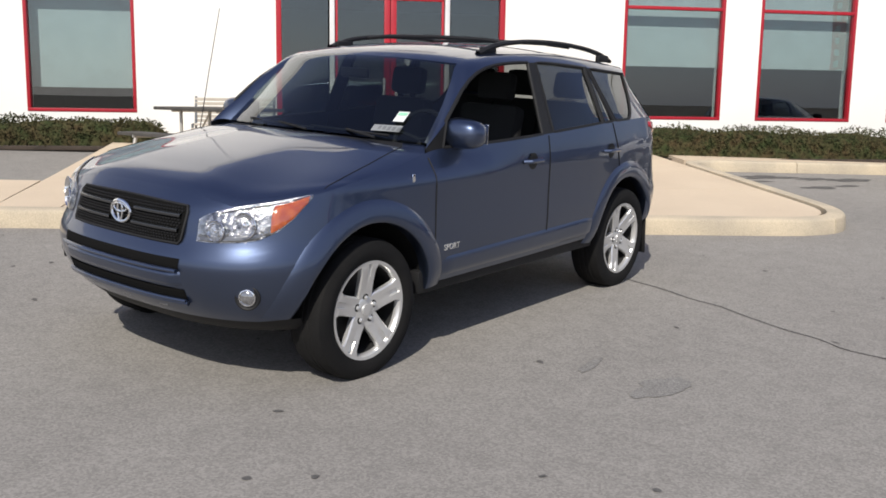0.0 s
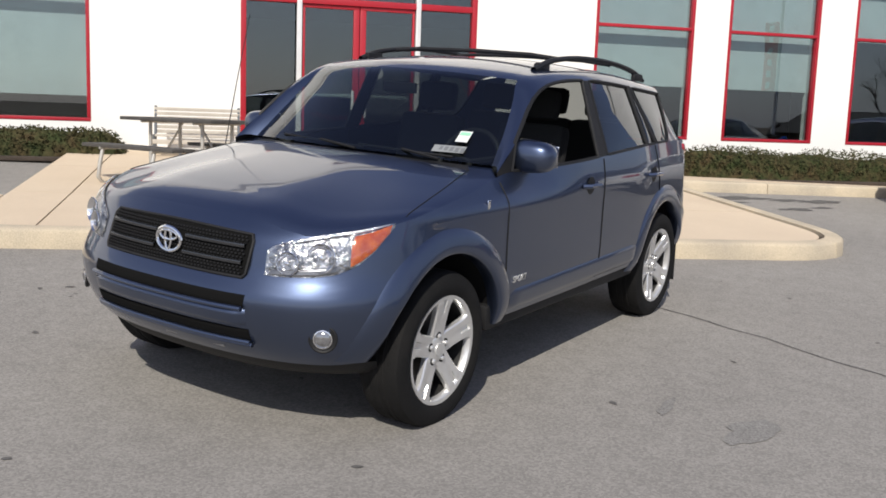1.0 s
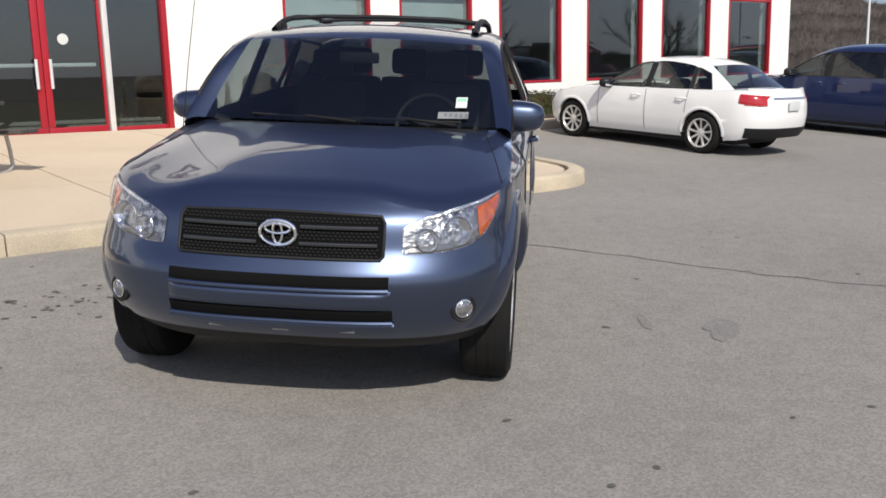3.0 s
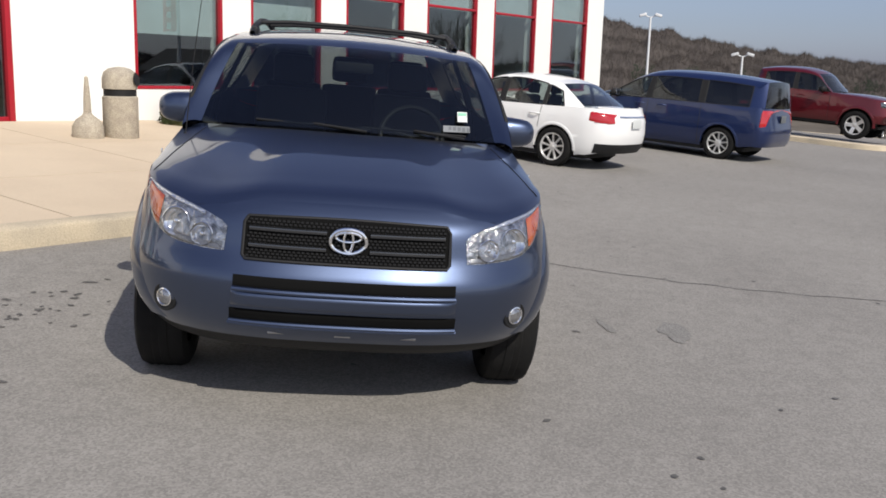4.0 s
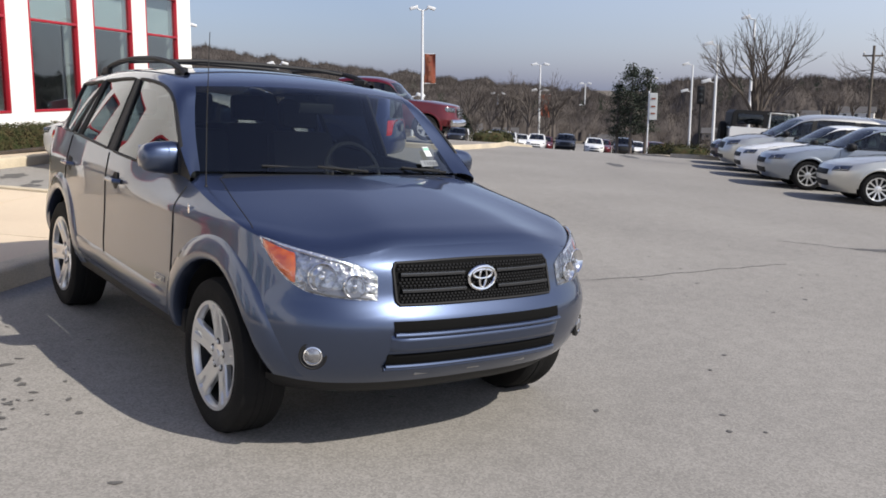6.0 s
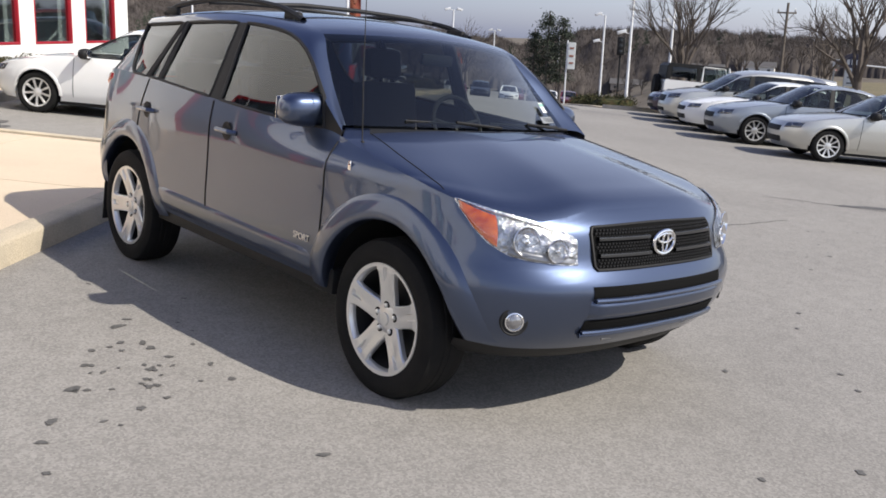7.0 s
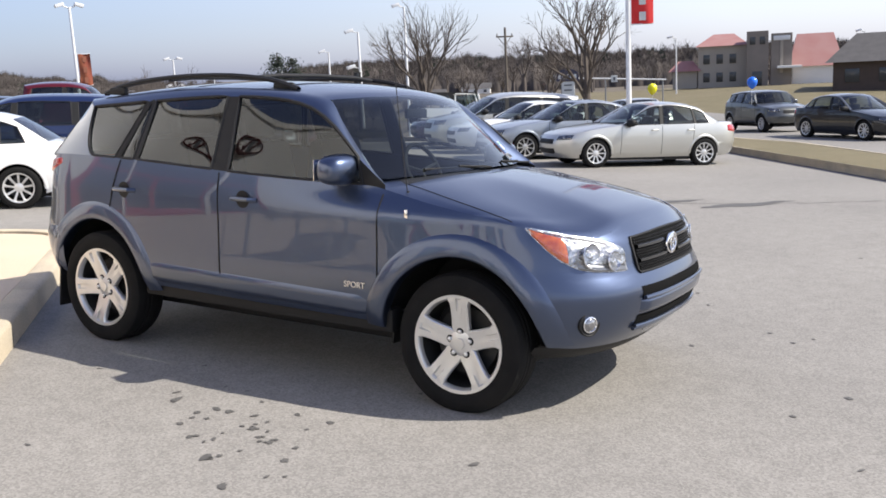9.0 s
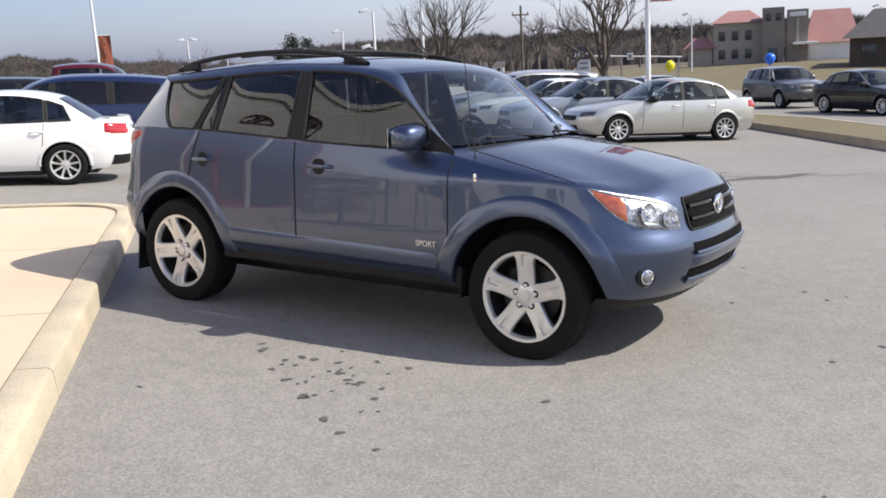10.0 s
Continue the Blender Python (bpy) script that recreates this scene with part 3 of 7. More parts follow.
def make_shell(sh, arches, rows=30):
    g = Geo()
    per = sh.perimeter()
    pts = [[sh.at(k, v, j / rows) for j in range(rows + 1)] for k, v in per]
    for col in pts:
        for p in col:
            for y0, z0, r in arches:
                if p.x > 0.5:
                    d = math.hypot(p.y - y0, p.z - z0)
                    if r * (0.92 if rows > 20 else 0.72) < d < r * 1.06:
                        p.y, p.z = y0 + (p.y - y0) * r / d, z0 + (p.z - z0) * r / d
                        p.x = sh.side(p.y, p.z)
    nv = rows + 1
    faces = []
    for i in range(len(pts) - 1):
        for j in range(rows):
            quad = (pts[i][j], pts[i + 1][j], pts[i + 1][j + 1], pts[i][j + 1])
            if any(q.x > 0.5 and math.hypot(q.y - y0, q.z - z0) < r * 0.998 for y0, z0, r in arches for q in quad):
                continue
            faces.append((i * nv + j, (i + 1) * nv + j, (i + 1) * nv + j + 1, i * nv + j + 1))
    g.add([tuple(p) for col in pts for p in col], faces)
    return g.mirror()


def wheel(parent, x, y, r, rim_r, width, spokes, sign, cap=True, name="wheel", twist=0.0, low=False):
    """Tyre, rim with spokes, hub and nuts; the outer face towards sign."""
    w = width / 2
    tyre = Geo()
    m = pose(x, y, r, 0, 0, 0 if sign > 0 else 180)
    prof = [(rim_r - 0.01, -w * 0.8), (rim_r + 0.02, -w * 0.95), (r - 0.045, -w), (r - 0.012, -w * 0.86), (r, -w * 0.6), (r - 0.004, -w * 0.32), (r, -w * 0.28), (r, 0.0), (r - 0.004, w * 0.03), (r, w * 0.28), (r - 0.004, w * 0.32), (r, w * 0.6), (r - 0.012, w * 0.86), (r - 0.045, w), (rim_r + 0.02, w * 0.97), (rim_r - 0.004, w * 0.84)]
    tyre.lathe(prof, 28 if low else 56, m, "x")
    tp = part("wheel", tyre, M_TYRE, parent, "black road tyre on a silver alloy rim")
    # inside of the rim coloured dark so gaps between spokes look shaded
    part("rim_barrel", Geo().lathe([(rim_r - 0.03, -w * 0.8), (rim_r - 0.022, w * 0.62)], 28 if low else 56, m, "x"), M_GUNMETAL, tp)
    rim = Geo().lathe([(rim_r - 0.022, w * 0.62), (rim_r - 0.02, w * 0.80), (rim_r - 0.012, w * 0.9), (rim_r + 0.004, w * 0.92), (rim_r + 0.006, w * 0.8)], 28 if low else 56, m, "x")
    part("rim", rim, M_ALLOY, tp)
    disc = Geo().lathe([(0.0, -0.02), (rim_r * 0.7, -0.02), (rim_r * 0.7, 0.0), (0, 0.0)], 24, m, "x")
    part("brake_disc", disc, M_GUNMETAL, tp)
    # black disc behind the spokes paints the wheel's shaded inside
    part("rim_well", Geo().lathe([(0.0, -w * 0.55), (rim_r - 0.02, -w * 0.55)], 24, m, "x"), M_BLACK, tp)
    for k in range(spokes):
        a = 2 * math.pi * k / spokes + twist
        sg = Geo()
        rot = m @ Matrix.Rotation(a, 4, "X")
        if spokes == 5:
            outl = [(0.03, 0.040, 0.62), (0.075, 0.052, 0.66), (0.12, 0.050, 0.72), (0.17, 0.051, 0.80), (0.205, 0.054, 0.86), (rim_r - 0.03, 0.062, 0.90), (rim_r - 0.006, 0.070, 0.89)]
        else:
            outl = [(0.04, 0.014, 0.62), (0.12, 0.013, 0.7), (rim_r - 0.015, 0.02, 0.8)]
        rows = []
        for rr, hw, dx in outl:
            X, t = w * dx, 0.028
            groove = 0.014 if spokes == 5 and rr > 0.19 else 0.003 if spokes == 5 and rr > 0.16 else 0.0
            rows.append([(X - t, -hw, rr), (X - 0.006, -hw, rr), (X, -hw + 0.006, rr), (X, -0.016, rr), (X - groove, -0.012, rr), (X - groove, 0.012, rr), (X, 0.016, rr), (X, hw - 0.006, rr), (X - 0.006, hw, rr), (X - t, hw, rr)])
        sg.grid(rows)
        sg.v = [tuple(rot @ Vector(p)) for p in sg.v]
        part("spoke", sg, M_ALLOY, tp)
    hub = Geo().lathe([(0.075, w * 0.35), (0.07, w * 0.62), (0.055, w * 0.68), (0.03, w * 0.70), (0.028, w * 0.76), (0.0, w * 0.77)], 24, m, "x")
    part("hub", hub, M_ALLOY, tp)
    if not low:
        for k in range(5):
            a = 2 * math.pi * k / 5 + twist
            spot = m @ Matrix.Translation((0, 0.062 * math.sin(-a), 0.062 * math.cos(a)))
            well = part("nut_well", Geo().lathe([(0.020, w * 0.60), (0.020, w * 0.672), (0.0, w * 0.674)], 12, spot, "x"), M_BLACK, tp)
            part("wheel_nut", Geo().lathe([(0.012, w * 0.6), (0.011, w * 0.74), (0.006, w * 0.77), (0.0, w * 0.775)], 8, spot, "x"), M_ALLOY, tp)
    return tp


def panel_on(sh, outline, out, kind="front", sign=1, n=14, depth=0.0):
    """A patch that follows the body, between a lower and an upper edge. outline: (t, low z, high z) with t = x on the nose or y on the side."""
    ts = [o[0] for o in outline]
    rows = []
    for j in range(7):
        row = []
        for i in range(n + 1):
            t = ts[0] + (ts[-1] - ts[0]) * i / n
            lo, hi = np.interp(t, ts, [o[1] for o in outline]), np.interp(t, ts, [o[2] for o in outline])
            z = float(lo + (hi - lo) * j / 6)

            def P(t, z):
                if kind == "nose":
                    return sh.nose(t, z)
                return sh.front(t, z) if kind == "front" else Vector((sh.side(t, z), t, z))

            e = 0.004
            nrm = (P(t + e, z) - P(t - e, z)).cross(P(t, z + e) - P(t, z - e)).normalized()
            if kind != "side" and nrm.dot(Vector((P(t, z).x * 0.8, -1, 0))) < 0 or kind == "side" and nrm.x < 0:
                nrm = -nrm
            edge = 0.0 if 0 < i < n and 0 < j < 6 else depth
            p = P(t, z) + nrm * (out - edge)
            row.append((p.x * (sign if kind == "side" else 1), p.y, p.z))
        rows.append(row)
    return Geo().grid(rows)


def lane(pts):
    """A curve through points that all have rising y, read by y."""
    c = curve(pts)
    us = [k / 400 for k in range(401)]
    ys = [c(u).y for u in us]
    return lambda y: c(float(np.interp(y, ys, us)))


def flip(f):
    return lambda u: Vector((-f(u).x, f(u).y, f(u).z))


def pair(name, geo, material, parent, smooth=40):
    """The same part on both sides of a car."""
    part(name, geo, material, parent, smooth=smooth)
    other = Geo()
    other.v, other.f = [(-x, y, z) for x, y, z in geo.v], [tuple(reversed(f)) for f in geo.f]
    part(name, other, material, parent, smooth=smooth)


def across(side, mid, power=2.0):
    """A line over the car from its right to its left, bowed to reach mid."""
    s, m = Vector(side), Vector(mid)

    def at(u):
        a = 2 * u - 1
        k = abs(a) ** power
        return Vector((s.x * a, m.y + (s.y - m.y) * k, m.z + (s.z - m.z) * k))

    return at


def make_car(name, label, category, paint, d, at, group="", low=True):
    """A whole car from its measures d. Returns its top object and its shell."""
    car = thing(name, label, category, at, group)
    sh = Shell(d)
    wb, R = d["wheelbase"], d["tyre"]
    arches = [(0.0, R, d["arch"]), (wb, R, d["arch"])]
    body = part("body", make_shell(sh, arches, 16 if low else 34), paint, car, d.get("body_label", ""), smooth=50, weld=True)
    # wheel housings and underside
    for y0, z0, r in arches:
        hg = Geo()
        rows = []
        for x in (0.52, 0.965 * sh.width(y0, 0.7)):
            rows.append([(min(x, sh.side(y0 + r * math.cos(a), max(0.40, z0 + r * math.sin(a))) - 0.05), y0 + (r + 0.004) * math.cos(a), z0 + (r + 0.004) * math.sin(a)) for a in [math.pi * (0.01 + k / 20 * 0.98) for k in range(21)]])
        hg.grid(rows)
        hg.add([(0.52, y0 + dy, z) for dy, z in ((-r, 0.3), (r, 0.3), (r, z0 + r), (-r, z0 + r))], [(0, 1, 2, 3)])
        pair("wheel_housing", hg, M_BLACK, car)
        if low:
            lip = []
            for k in range(33):
                a = math.pi * (-0.02 + 1.04 * k / 32)
                row = []
                for q, lift in ((0.93, -0.05), (0.935, 0.006), (0.96, 0.011), (1.02, 0.010), (1.07, 0.0)):
                    yy, zz = y0 + r * q * math.cos(a), z0 + r * q * math.sin(a)
                    row.append((sh.side(yy, max(zz, sh.zbot(yy))) + lift, yy, zz))
                lip.append(row)
            pair("arch_lip", Geo().grid(lip), paint, car)
    y0, y1 = d["nose"][1][1] + 0.45, d["tail"][1][1] - 0.55
    part("underbody", Geo().box((1.15, y1 - y0, 0.10), (0, (y0 + y1) / 2, d["clear"] + 0.07), 0.03), M_BLACK, car)
    sill = Geo()
    sill.box((0.10, wb - 2 * d["arch"] + 0.1, 0.13), ((sh.width(wb / 2, sh.zbot(wb / 2)) - 0.07), wb / 2, sh.zbot(wb / 2) + 0.0), 0.02)
    pair("sill", sill, d.get("sill_mat", M_BLACK), car)
    # wheels
    for x in (1, -1):
        for y in (0, wb):
            wheel(car, x * d["track"], y, R, d["rim"], d["tyre_w"], d["spokes"], x, twist=d.get("twist", 0.3) * (1 if x > 0 else 1) + (0.4 if y else 0), low=low)
    # upper body
    belt = lambda y: Vector((sh.side(y, sh.ztop("side", y)) - 0.004, y, sh.ztop("side", y)))
    T = lane(d["window_top"])
    ty0, ty1 = d["window_top"][0][1], d["window_top"][-1][1]
    SE = curve(d["roof_edge"])
    nws = d["roof_edge_split"]  # how far along roof_edge the screen's top corner lies
    top_of = lambda u: T(ty0 + (ty1 - ty0) * u)
    Tcurve = curve(d["window_top"])
    pil = Geo().grid(ruled(Tcurve, SE, 40, 4, (0.012, 0, 0.012)))
    pair("roof_frame", pil, paint, car, smooth=60)
    ws_side = sub(SE, 0, nws)
    roof_side = sub(SE, nws, 1)
    ws_top = across(SE(nws), d["screen_top"], 2)
    ws_base = across(SE(0), d["screen_base"], 2.2)
    rear_top = across(SE(1), d["rear_top"], 2)
    part("roof", Geo().grid(coons(ws_top, rear_top, flip(roof_side), roof_side, 24, 24, (0, 0, d["roof_crown"]))), paint, car, smooth=60)
    part("windscreen", Geo().grid(coons(ws_base, ws_top, flip(ws_side), ws_side, 24, 14, (0, -0.02, 0.012))), d.get("screen_glass", M_CARGLASS), car, "clear windscreen")
    # hood
    phi = radians(d.get("hood_phi", 84))
    n = 40
    nose_top = sh.top_curve([("nose", -phi + 2 * phi * i / n) for i in range(n + 1)])
    nose_top_x = lambda u: Vector((-abs(nose_top(u).x) if u < 0.5 else nose_top(u).x, nose_top(u).y, nose_top(u).z))
    yb = d["window_top"][0][1]
    side_items = [("nose", phi + (math.pi / 2 - phi) * i / 4) for i in range(4)] + [("side", sh.yc + (yb - sh.yc) * i / 16) for i in range(17)]
    hood_side = sh.top_curve(side_items)
    cowl = across(belt(yb), d["cowl"], d.get("cowl_power", 3.0))
    hood_rows = coons(nose_top_x, cowl, flip(hood_side), hood_side, 40, 30, (0, 0, d["hood_crown"]))
    roll = d.get("hood_roll", 0.0)
    for j, row in enumerate(hood_rows):
        for i, p in enumerate(row):
            p.z += roll * math.sin(math.pi * (j / 30) ** 0.45) * (1 - abs(i / 20 - 1) ** 4)
    hood = part("hood", Geo().grid(hood_rows), paint, car, smooth=60)
    for i in (3, 37):
        part("hood_seam", Geo().tube([tuple(r[i] + Vector((0, 0, 0.0005))) for r in hood_rows[2:]], 0.0025, 5), M_BLACK, hood)
    for cowl_name, u0, u1, stuff_ in (("cowl_panel", 0.07, 0.93, M_BLACK), ("cowl_corner", 0.0, 0.07, paint), ("cowl_corner", 0.93, 1.0, paint)):
        part(cowl_name, Geo().grid(ruled(lambda u: cowl(u0 + (u1 - u0) * u) - Vector((0, 0, 0.006)), lambda u: ws_base(u0 + (u1 - u0) * u) - Vector((0, 0, 0.012)), 24 if u0 == 0.07 else 6, 2)), stuff_, car)
    # rear deck and rear glass
    phr = radians(80)
    tail_top = sh.top_curve([("tail", phr - 2 * phr * i / n) for i in range(n + 1)])
    tail_x = lambda u: tail_top(1 - u)
    rb = Vector(d["rear_base_side"])
    rear_base = across(rb, d["rear_base"], 2.2)
    ysplit = rb.y if rb.y < sh.yt else sh.yt - 0.05
    rs_items = [("tail", phr + (math.pi / 2 - phr) * i / 4) for i in range(4)] + [("side", sh.yt + (ysplit - sh.yt) * i / 8) for i in range(9)]
    rear_side_low = sh.top_curve(rs_items)
    deck_in = across(belt(ysplit), d["rear_base"], 2.2)
    part("rear_deck" if d.get("deck") else "tailgate", Geo().grid(coons(tail_x, deck_in if d.get("deck") else rear_base, flip(lambda u: rear_side_low(u)), rear_side_low if d.get("deck") else line(rear_side_low(0), rb), 24, 10, (0, 0, d.get("deck_crown", 0.0)))), paint, car, smooth=60) if d.get("deck") else part("tailgate", Geo().grid(ruled(tail_x, rear_base, 24, 6)), paint, car, smooth=60)
    part("rear_window", Geo().grid(coons(rear_base, rear_top, line((-rb.x, rb.y, rb.z), flip(SE)(1)), line(rb, SE(1)), 16, 8, (0, 0.015, 0.0))), d.get("rear_glass", M_CARGLASS), car)
    # side windows and pillars
    wins = d["windows"]
    for sg, tag in ((1, "L"), (-1, "R")):
        for i, (b0, b1, t0, t1) in enumerate(wins):
            inset = Vector((-0.008, 0, 0))
            c0 = lambda u, b0=b0, b1=b1: belt(b0 + (b1 - b0) * u) + inset
            c1 = lambda u, t0=t0, t1=t1: T(t0 + (t1 - t0) * u) + inset
            open_now = d.get("open_left") and sg > 0 and i == 0
            back = line(c0(1), c1(1))
            if d.get("rear_bow") and i == len(wins) - 1:
                back = bowed(c0(1), c1(1), *d["rear_bow"])
            gw = Geo().grid(coons(c0, c1, line(c0(0), c1(0)), back, 14, 10, (0.012, 0, 0)))
            if sg < 0:
                gw.v = [(-x, y, z) for x, y, z in gw.v]
            if not open_now:
                part("side_window", gw, d["side_glass"][i], car, "tinted side window")
            seal = Geo()
            ring = [c0(k / 10) for k in range(11)] + [back(k / 10) for k in range(1, 10)] + [c1(1 - k / 10) for k in range(11)]
            ring = [(p.x * sg + 0.004 * sg, p.y, p.z) for p in ring]
            seal.tube(ring + [ring[0]], 0.011, 6, False)
            part("window_seal", seal, M_BLACK, car)
        bars = ([d["sail"]] if "sail" in d else []) + [(wins[i][1], wins[i + 1][0], wins[i][3], wins[i + 1][2]) for i in range(len(wins) - 1)]
        for b0, b1, t0, t1 in bars:
            pg = Geo().grid([[(p.x * sg, p.y, p.z) for p in (belt(b0).lerp(T(t0), k / 6), belt((b0 + b1) / 2).lerp(T((t0 + t1) / 2), k / 6) + Vector((0.004, 0, 0)), belt(b1).lerp(T(t1), k / 6))] for k in range(7)])
            part("pillar", pg, M_BLACK, car)
    b_last, t_last = wins[-1][1], wins[-1][3]
    last_edge = bowed(belt(b_last), T(t_last), *d["rear_bow"]) if d.get("rear_bow") else line(belt(b_last), T(t_last))
    rear_p = Geo().grid(ruled(lambda u: last_edge(u) - Vector((0, 0, 0.01 * (1 - u))), lambda u: rb.lerp(SE(1), u) - Vector((0, 0, 0.01 * (1 - u))), 12, 6, (0.015, 0.012, 0)))
    pair("rear_pillar", rear_p, paint, car, smooth=60)
    if t_last < ty1 - 0.01:
        seg = Geo().grid(ruled(lambda u: T(t_last + (ty1 - t_last) * u), lambda u: T(t_last).lerp(SE(1), u), 4, 1))
        pair("pillar_cap", seg, paint, car)
    # cabin
    cy0, cy1 = d["screen_base"][1] + 0.02, rb.y - 0.1
    zb_ = sh.ztop("side", 1.2)
    wi = sh.width(1.2, zb_) - 0.12
    part("cabin_floor", Geo().box((2 * wi, cy1 - cy0, 0.08), (0, (cy0 + cy1) / 2, 0.42), 0.02), M_SEAT, car)
    dash = Geo().grid([[(x, y, z) for x in (-wi, -wi * 0.5, 0, wi * 0.5, wi)] for y, z in ((cy0 + 0.02, zb_ - 0.03), (cy0 + 0.22, zb_ - 0.035), (cy0 + 0.42, zb_ - 0.05), (cy0 + 0.5, zb_ - 0.12), (cy0 + 0.5, zb_ - 0.45))])
    part("dashboard", dash, M_BLACK, car)
    if d.get("seats", True):
        rows = [(d["seat_y"], (0.38, -0.38))] + ([(d["seat_y"] + 0.9, (0.42, 0.0, -0.42))] if d.get("rear_seats", True) else [])
        for ys_, xs_ in rows:
            for xx in xs_:
                st = part("seat", Geo().box((0.48 if len(xs_) == 2 else 0.42, 0.5, 0.2), (xx, ys_, zb_ - 0.5), 0.05), M_SEAT, car)
                part("backrest", Geo().box((0.46 if len(xs_) == 2 else 0.42, 0.13, 0.62), (0, 0, 0), 0.05, pose(xx, ys_ + 0.28, zb_ - 0.15, -12, 0, 0)), M_SEAT, st)
                part("headrest", Geo().box((0.27, 0.1, 0.19), (0, 0, 0), 0.045, pose(xx, ys_ + 0.38, zb_ + 0.27, -10, 0, 0)), M_SEAT, st)
        sw = Geo()
        cm = pose(0.37, cy0 + 0.62, zb_ - 0.04, 65, 0, 0)
        sw.tube([tuple(cm @ Vector((0.185 * math.cos(a), 0.185 * math.sin(a), 0))) for a in [2 * math.pi * k / 28 for k in range(29)]], 0.015, 8, False)
        for a in (0.2, math.pi - 0.2, -math.pi / 2):
            sw.tube([tuple(cm @ Vector((0, 0, -0.02))), tuple(cm @ Vector((0.18 * math.cos(a), 0.18 * math.sin(a), 0)))], 0.016, 6)
        part("steering_wheel", sw, M_BLACK, car)
    # mirrors
    mx, my, mz = d["mirror"]
    for sg in (1, -1):
        mg = Geo()
        rows = []
        for k in range(15):
            a = -math.cos(math.pi * k / 14)
            s_ = (1 - abs(a) ** 3.6) ** (1 / 2.6) if abs(a) < 1 else 0.0
            hx = 0.122
            row = []
            for q in range(16):
                b = 2 * math.pi * q / 16
                cx, cz = math.copysign(abs(math.cos(b)) ** 0.72, math.cos(b)), math.copysign(abs(math.sin(b)) ** 0.72, math.sin(b))
                depth = 0.085 * (1 if cx > 0 else 1.1)
                row.append((sg * (mx + a * hx), my - 0.02 + cx * depth * s_ * (1.0 - 0.15 * a), mz + cz * 0.084 * s_ * (1 - 0.12 * a)))
            rows.append(row)
        mg.grid(rows, close_v=True)
        mir = part("door_mirror", mg, d.get("mirror_mat", paint), car, smooth=60)
        arm = Geo().tube([(sg * (mx - 0.18), my + 0.03, mz - 0.10), (sg * (mx - 0.06), my, mz - 0.05)], 0.03, 8)
        part("mirror_arm", arm, M_BLACK, mir)
        part("mirror_glass", Geo().box((0.19, 0.004, 0.11), (sg * mx, my + 0.062, mz), 0.002), M_CHROME, mir)
    # door handles and seams
    for y in d["handles"]:
        for sg in (1, -1):
            z = d["handle_z"]
            x = sh.side(y, z)
            hd = Geo().tube([(sg * (x + 0.0), y - 0.10, z), (sg * (x + 0.035), y - 0.07, z + 0.004), (sg * (x + 0.038), y + 0.05, z + 0.004), (sg * (x + 0.002), y + 0.09, z)], 0.013, 8)
            ho = part("door_handle", hd, d.get("handle_mat", paint), car)
            if not low:
                # flat black disc paints the shaded hollow in the door
                part("handle_hollow_shade", Geo().lathe([(0.0, 0.0), (0.045, 0.0), (0.05, 0.004), (0.0, 0.0045)], 20, pose(sg * (x - 0.001), y, z, 0, 90 * sg, 0)), M_BLACK, ho, "black disc painting the hollow's shade behind the handle")
    for y, za, zb2, lean in d["seams"]:
        for sg in (1, -1):
            path = []
            for k in range(15):
                z = za + (zb2 - za) * k / 14
                yy = y + lean * (z - za)
                path.append((sg * (sh.side(yy, z) + 0.0005), yy, z))
            part("door_seam", Geo().tube(path, 0.0045, 5), M_BLACK, car)
    # lamps
    for x0, x1, zl0, zh0, zl1, zh1 in d["headlamps"]:
        for sg in (1, -1):
            o = [(min(sg * x0, sg * x1), *((zl0, zh0) if sg > 0 else (zl1, zh1))), (max(sg * x0, sg * x1), *((zl1, zh1) if sg > 0 else (zl0, zh0)))]
            hp = part("headlight", panel_on(sh, o, 0.008, "front", depth=0.01), M_SMOKED, car, "dark framed headlight")
            mid = sh.front(sg * (x0 + x1) / 2, (zl0 + zh1) / 2)
            part("reflector", Geo().lathe([(0.0, 0.004), (0.03, 0.008), (0.042, 0.016), (0.044, 0.010)], 16, look(mid + Vector((0, -0.006, 0)), mid + Vector((0, 1, 0)))), M_CHROME, hp)
            part("lens", panel_on(sh, o, 0.02, "front", depth=0.014), M_LENS, hp)
    for y0, y1, za, zb2, zc, zd in d["taillamps"]:
        for sg in (1, -1):
            part("tail_light", panel_on(sh, [(y0, za, zb2), (y1, zc, zd)], 0.012, "side", sg, depth=0.014), M_TAIL, car, "red tail light")
    for x0, x1, z0, z1 in d.get("grilles", []):
        part("grille", panel_on(sh, [(x0, z0, z1), (x1, z0, z1)], 0.006, "front", depth=0.006), M_BLACK, car)
    return car, sh


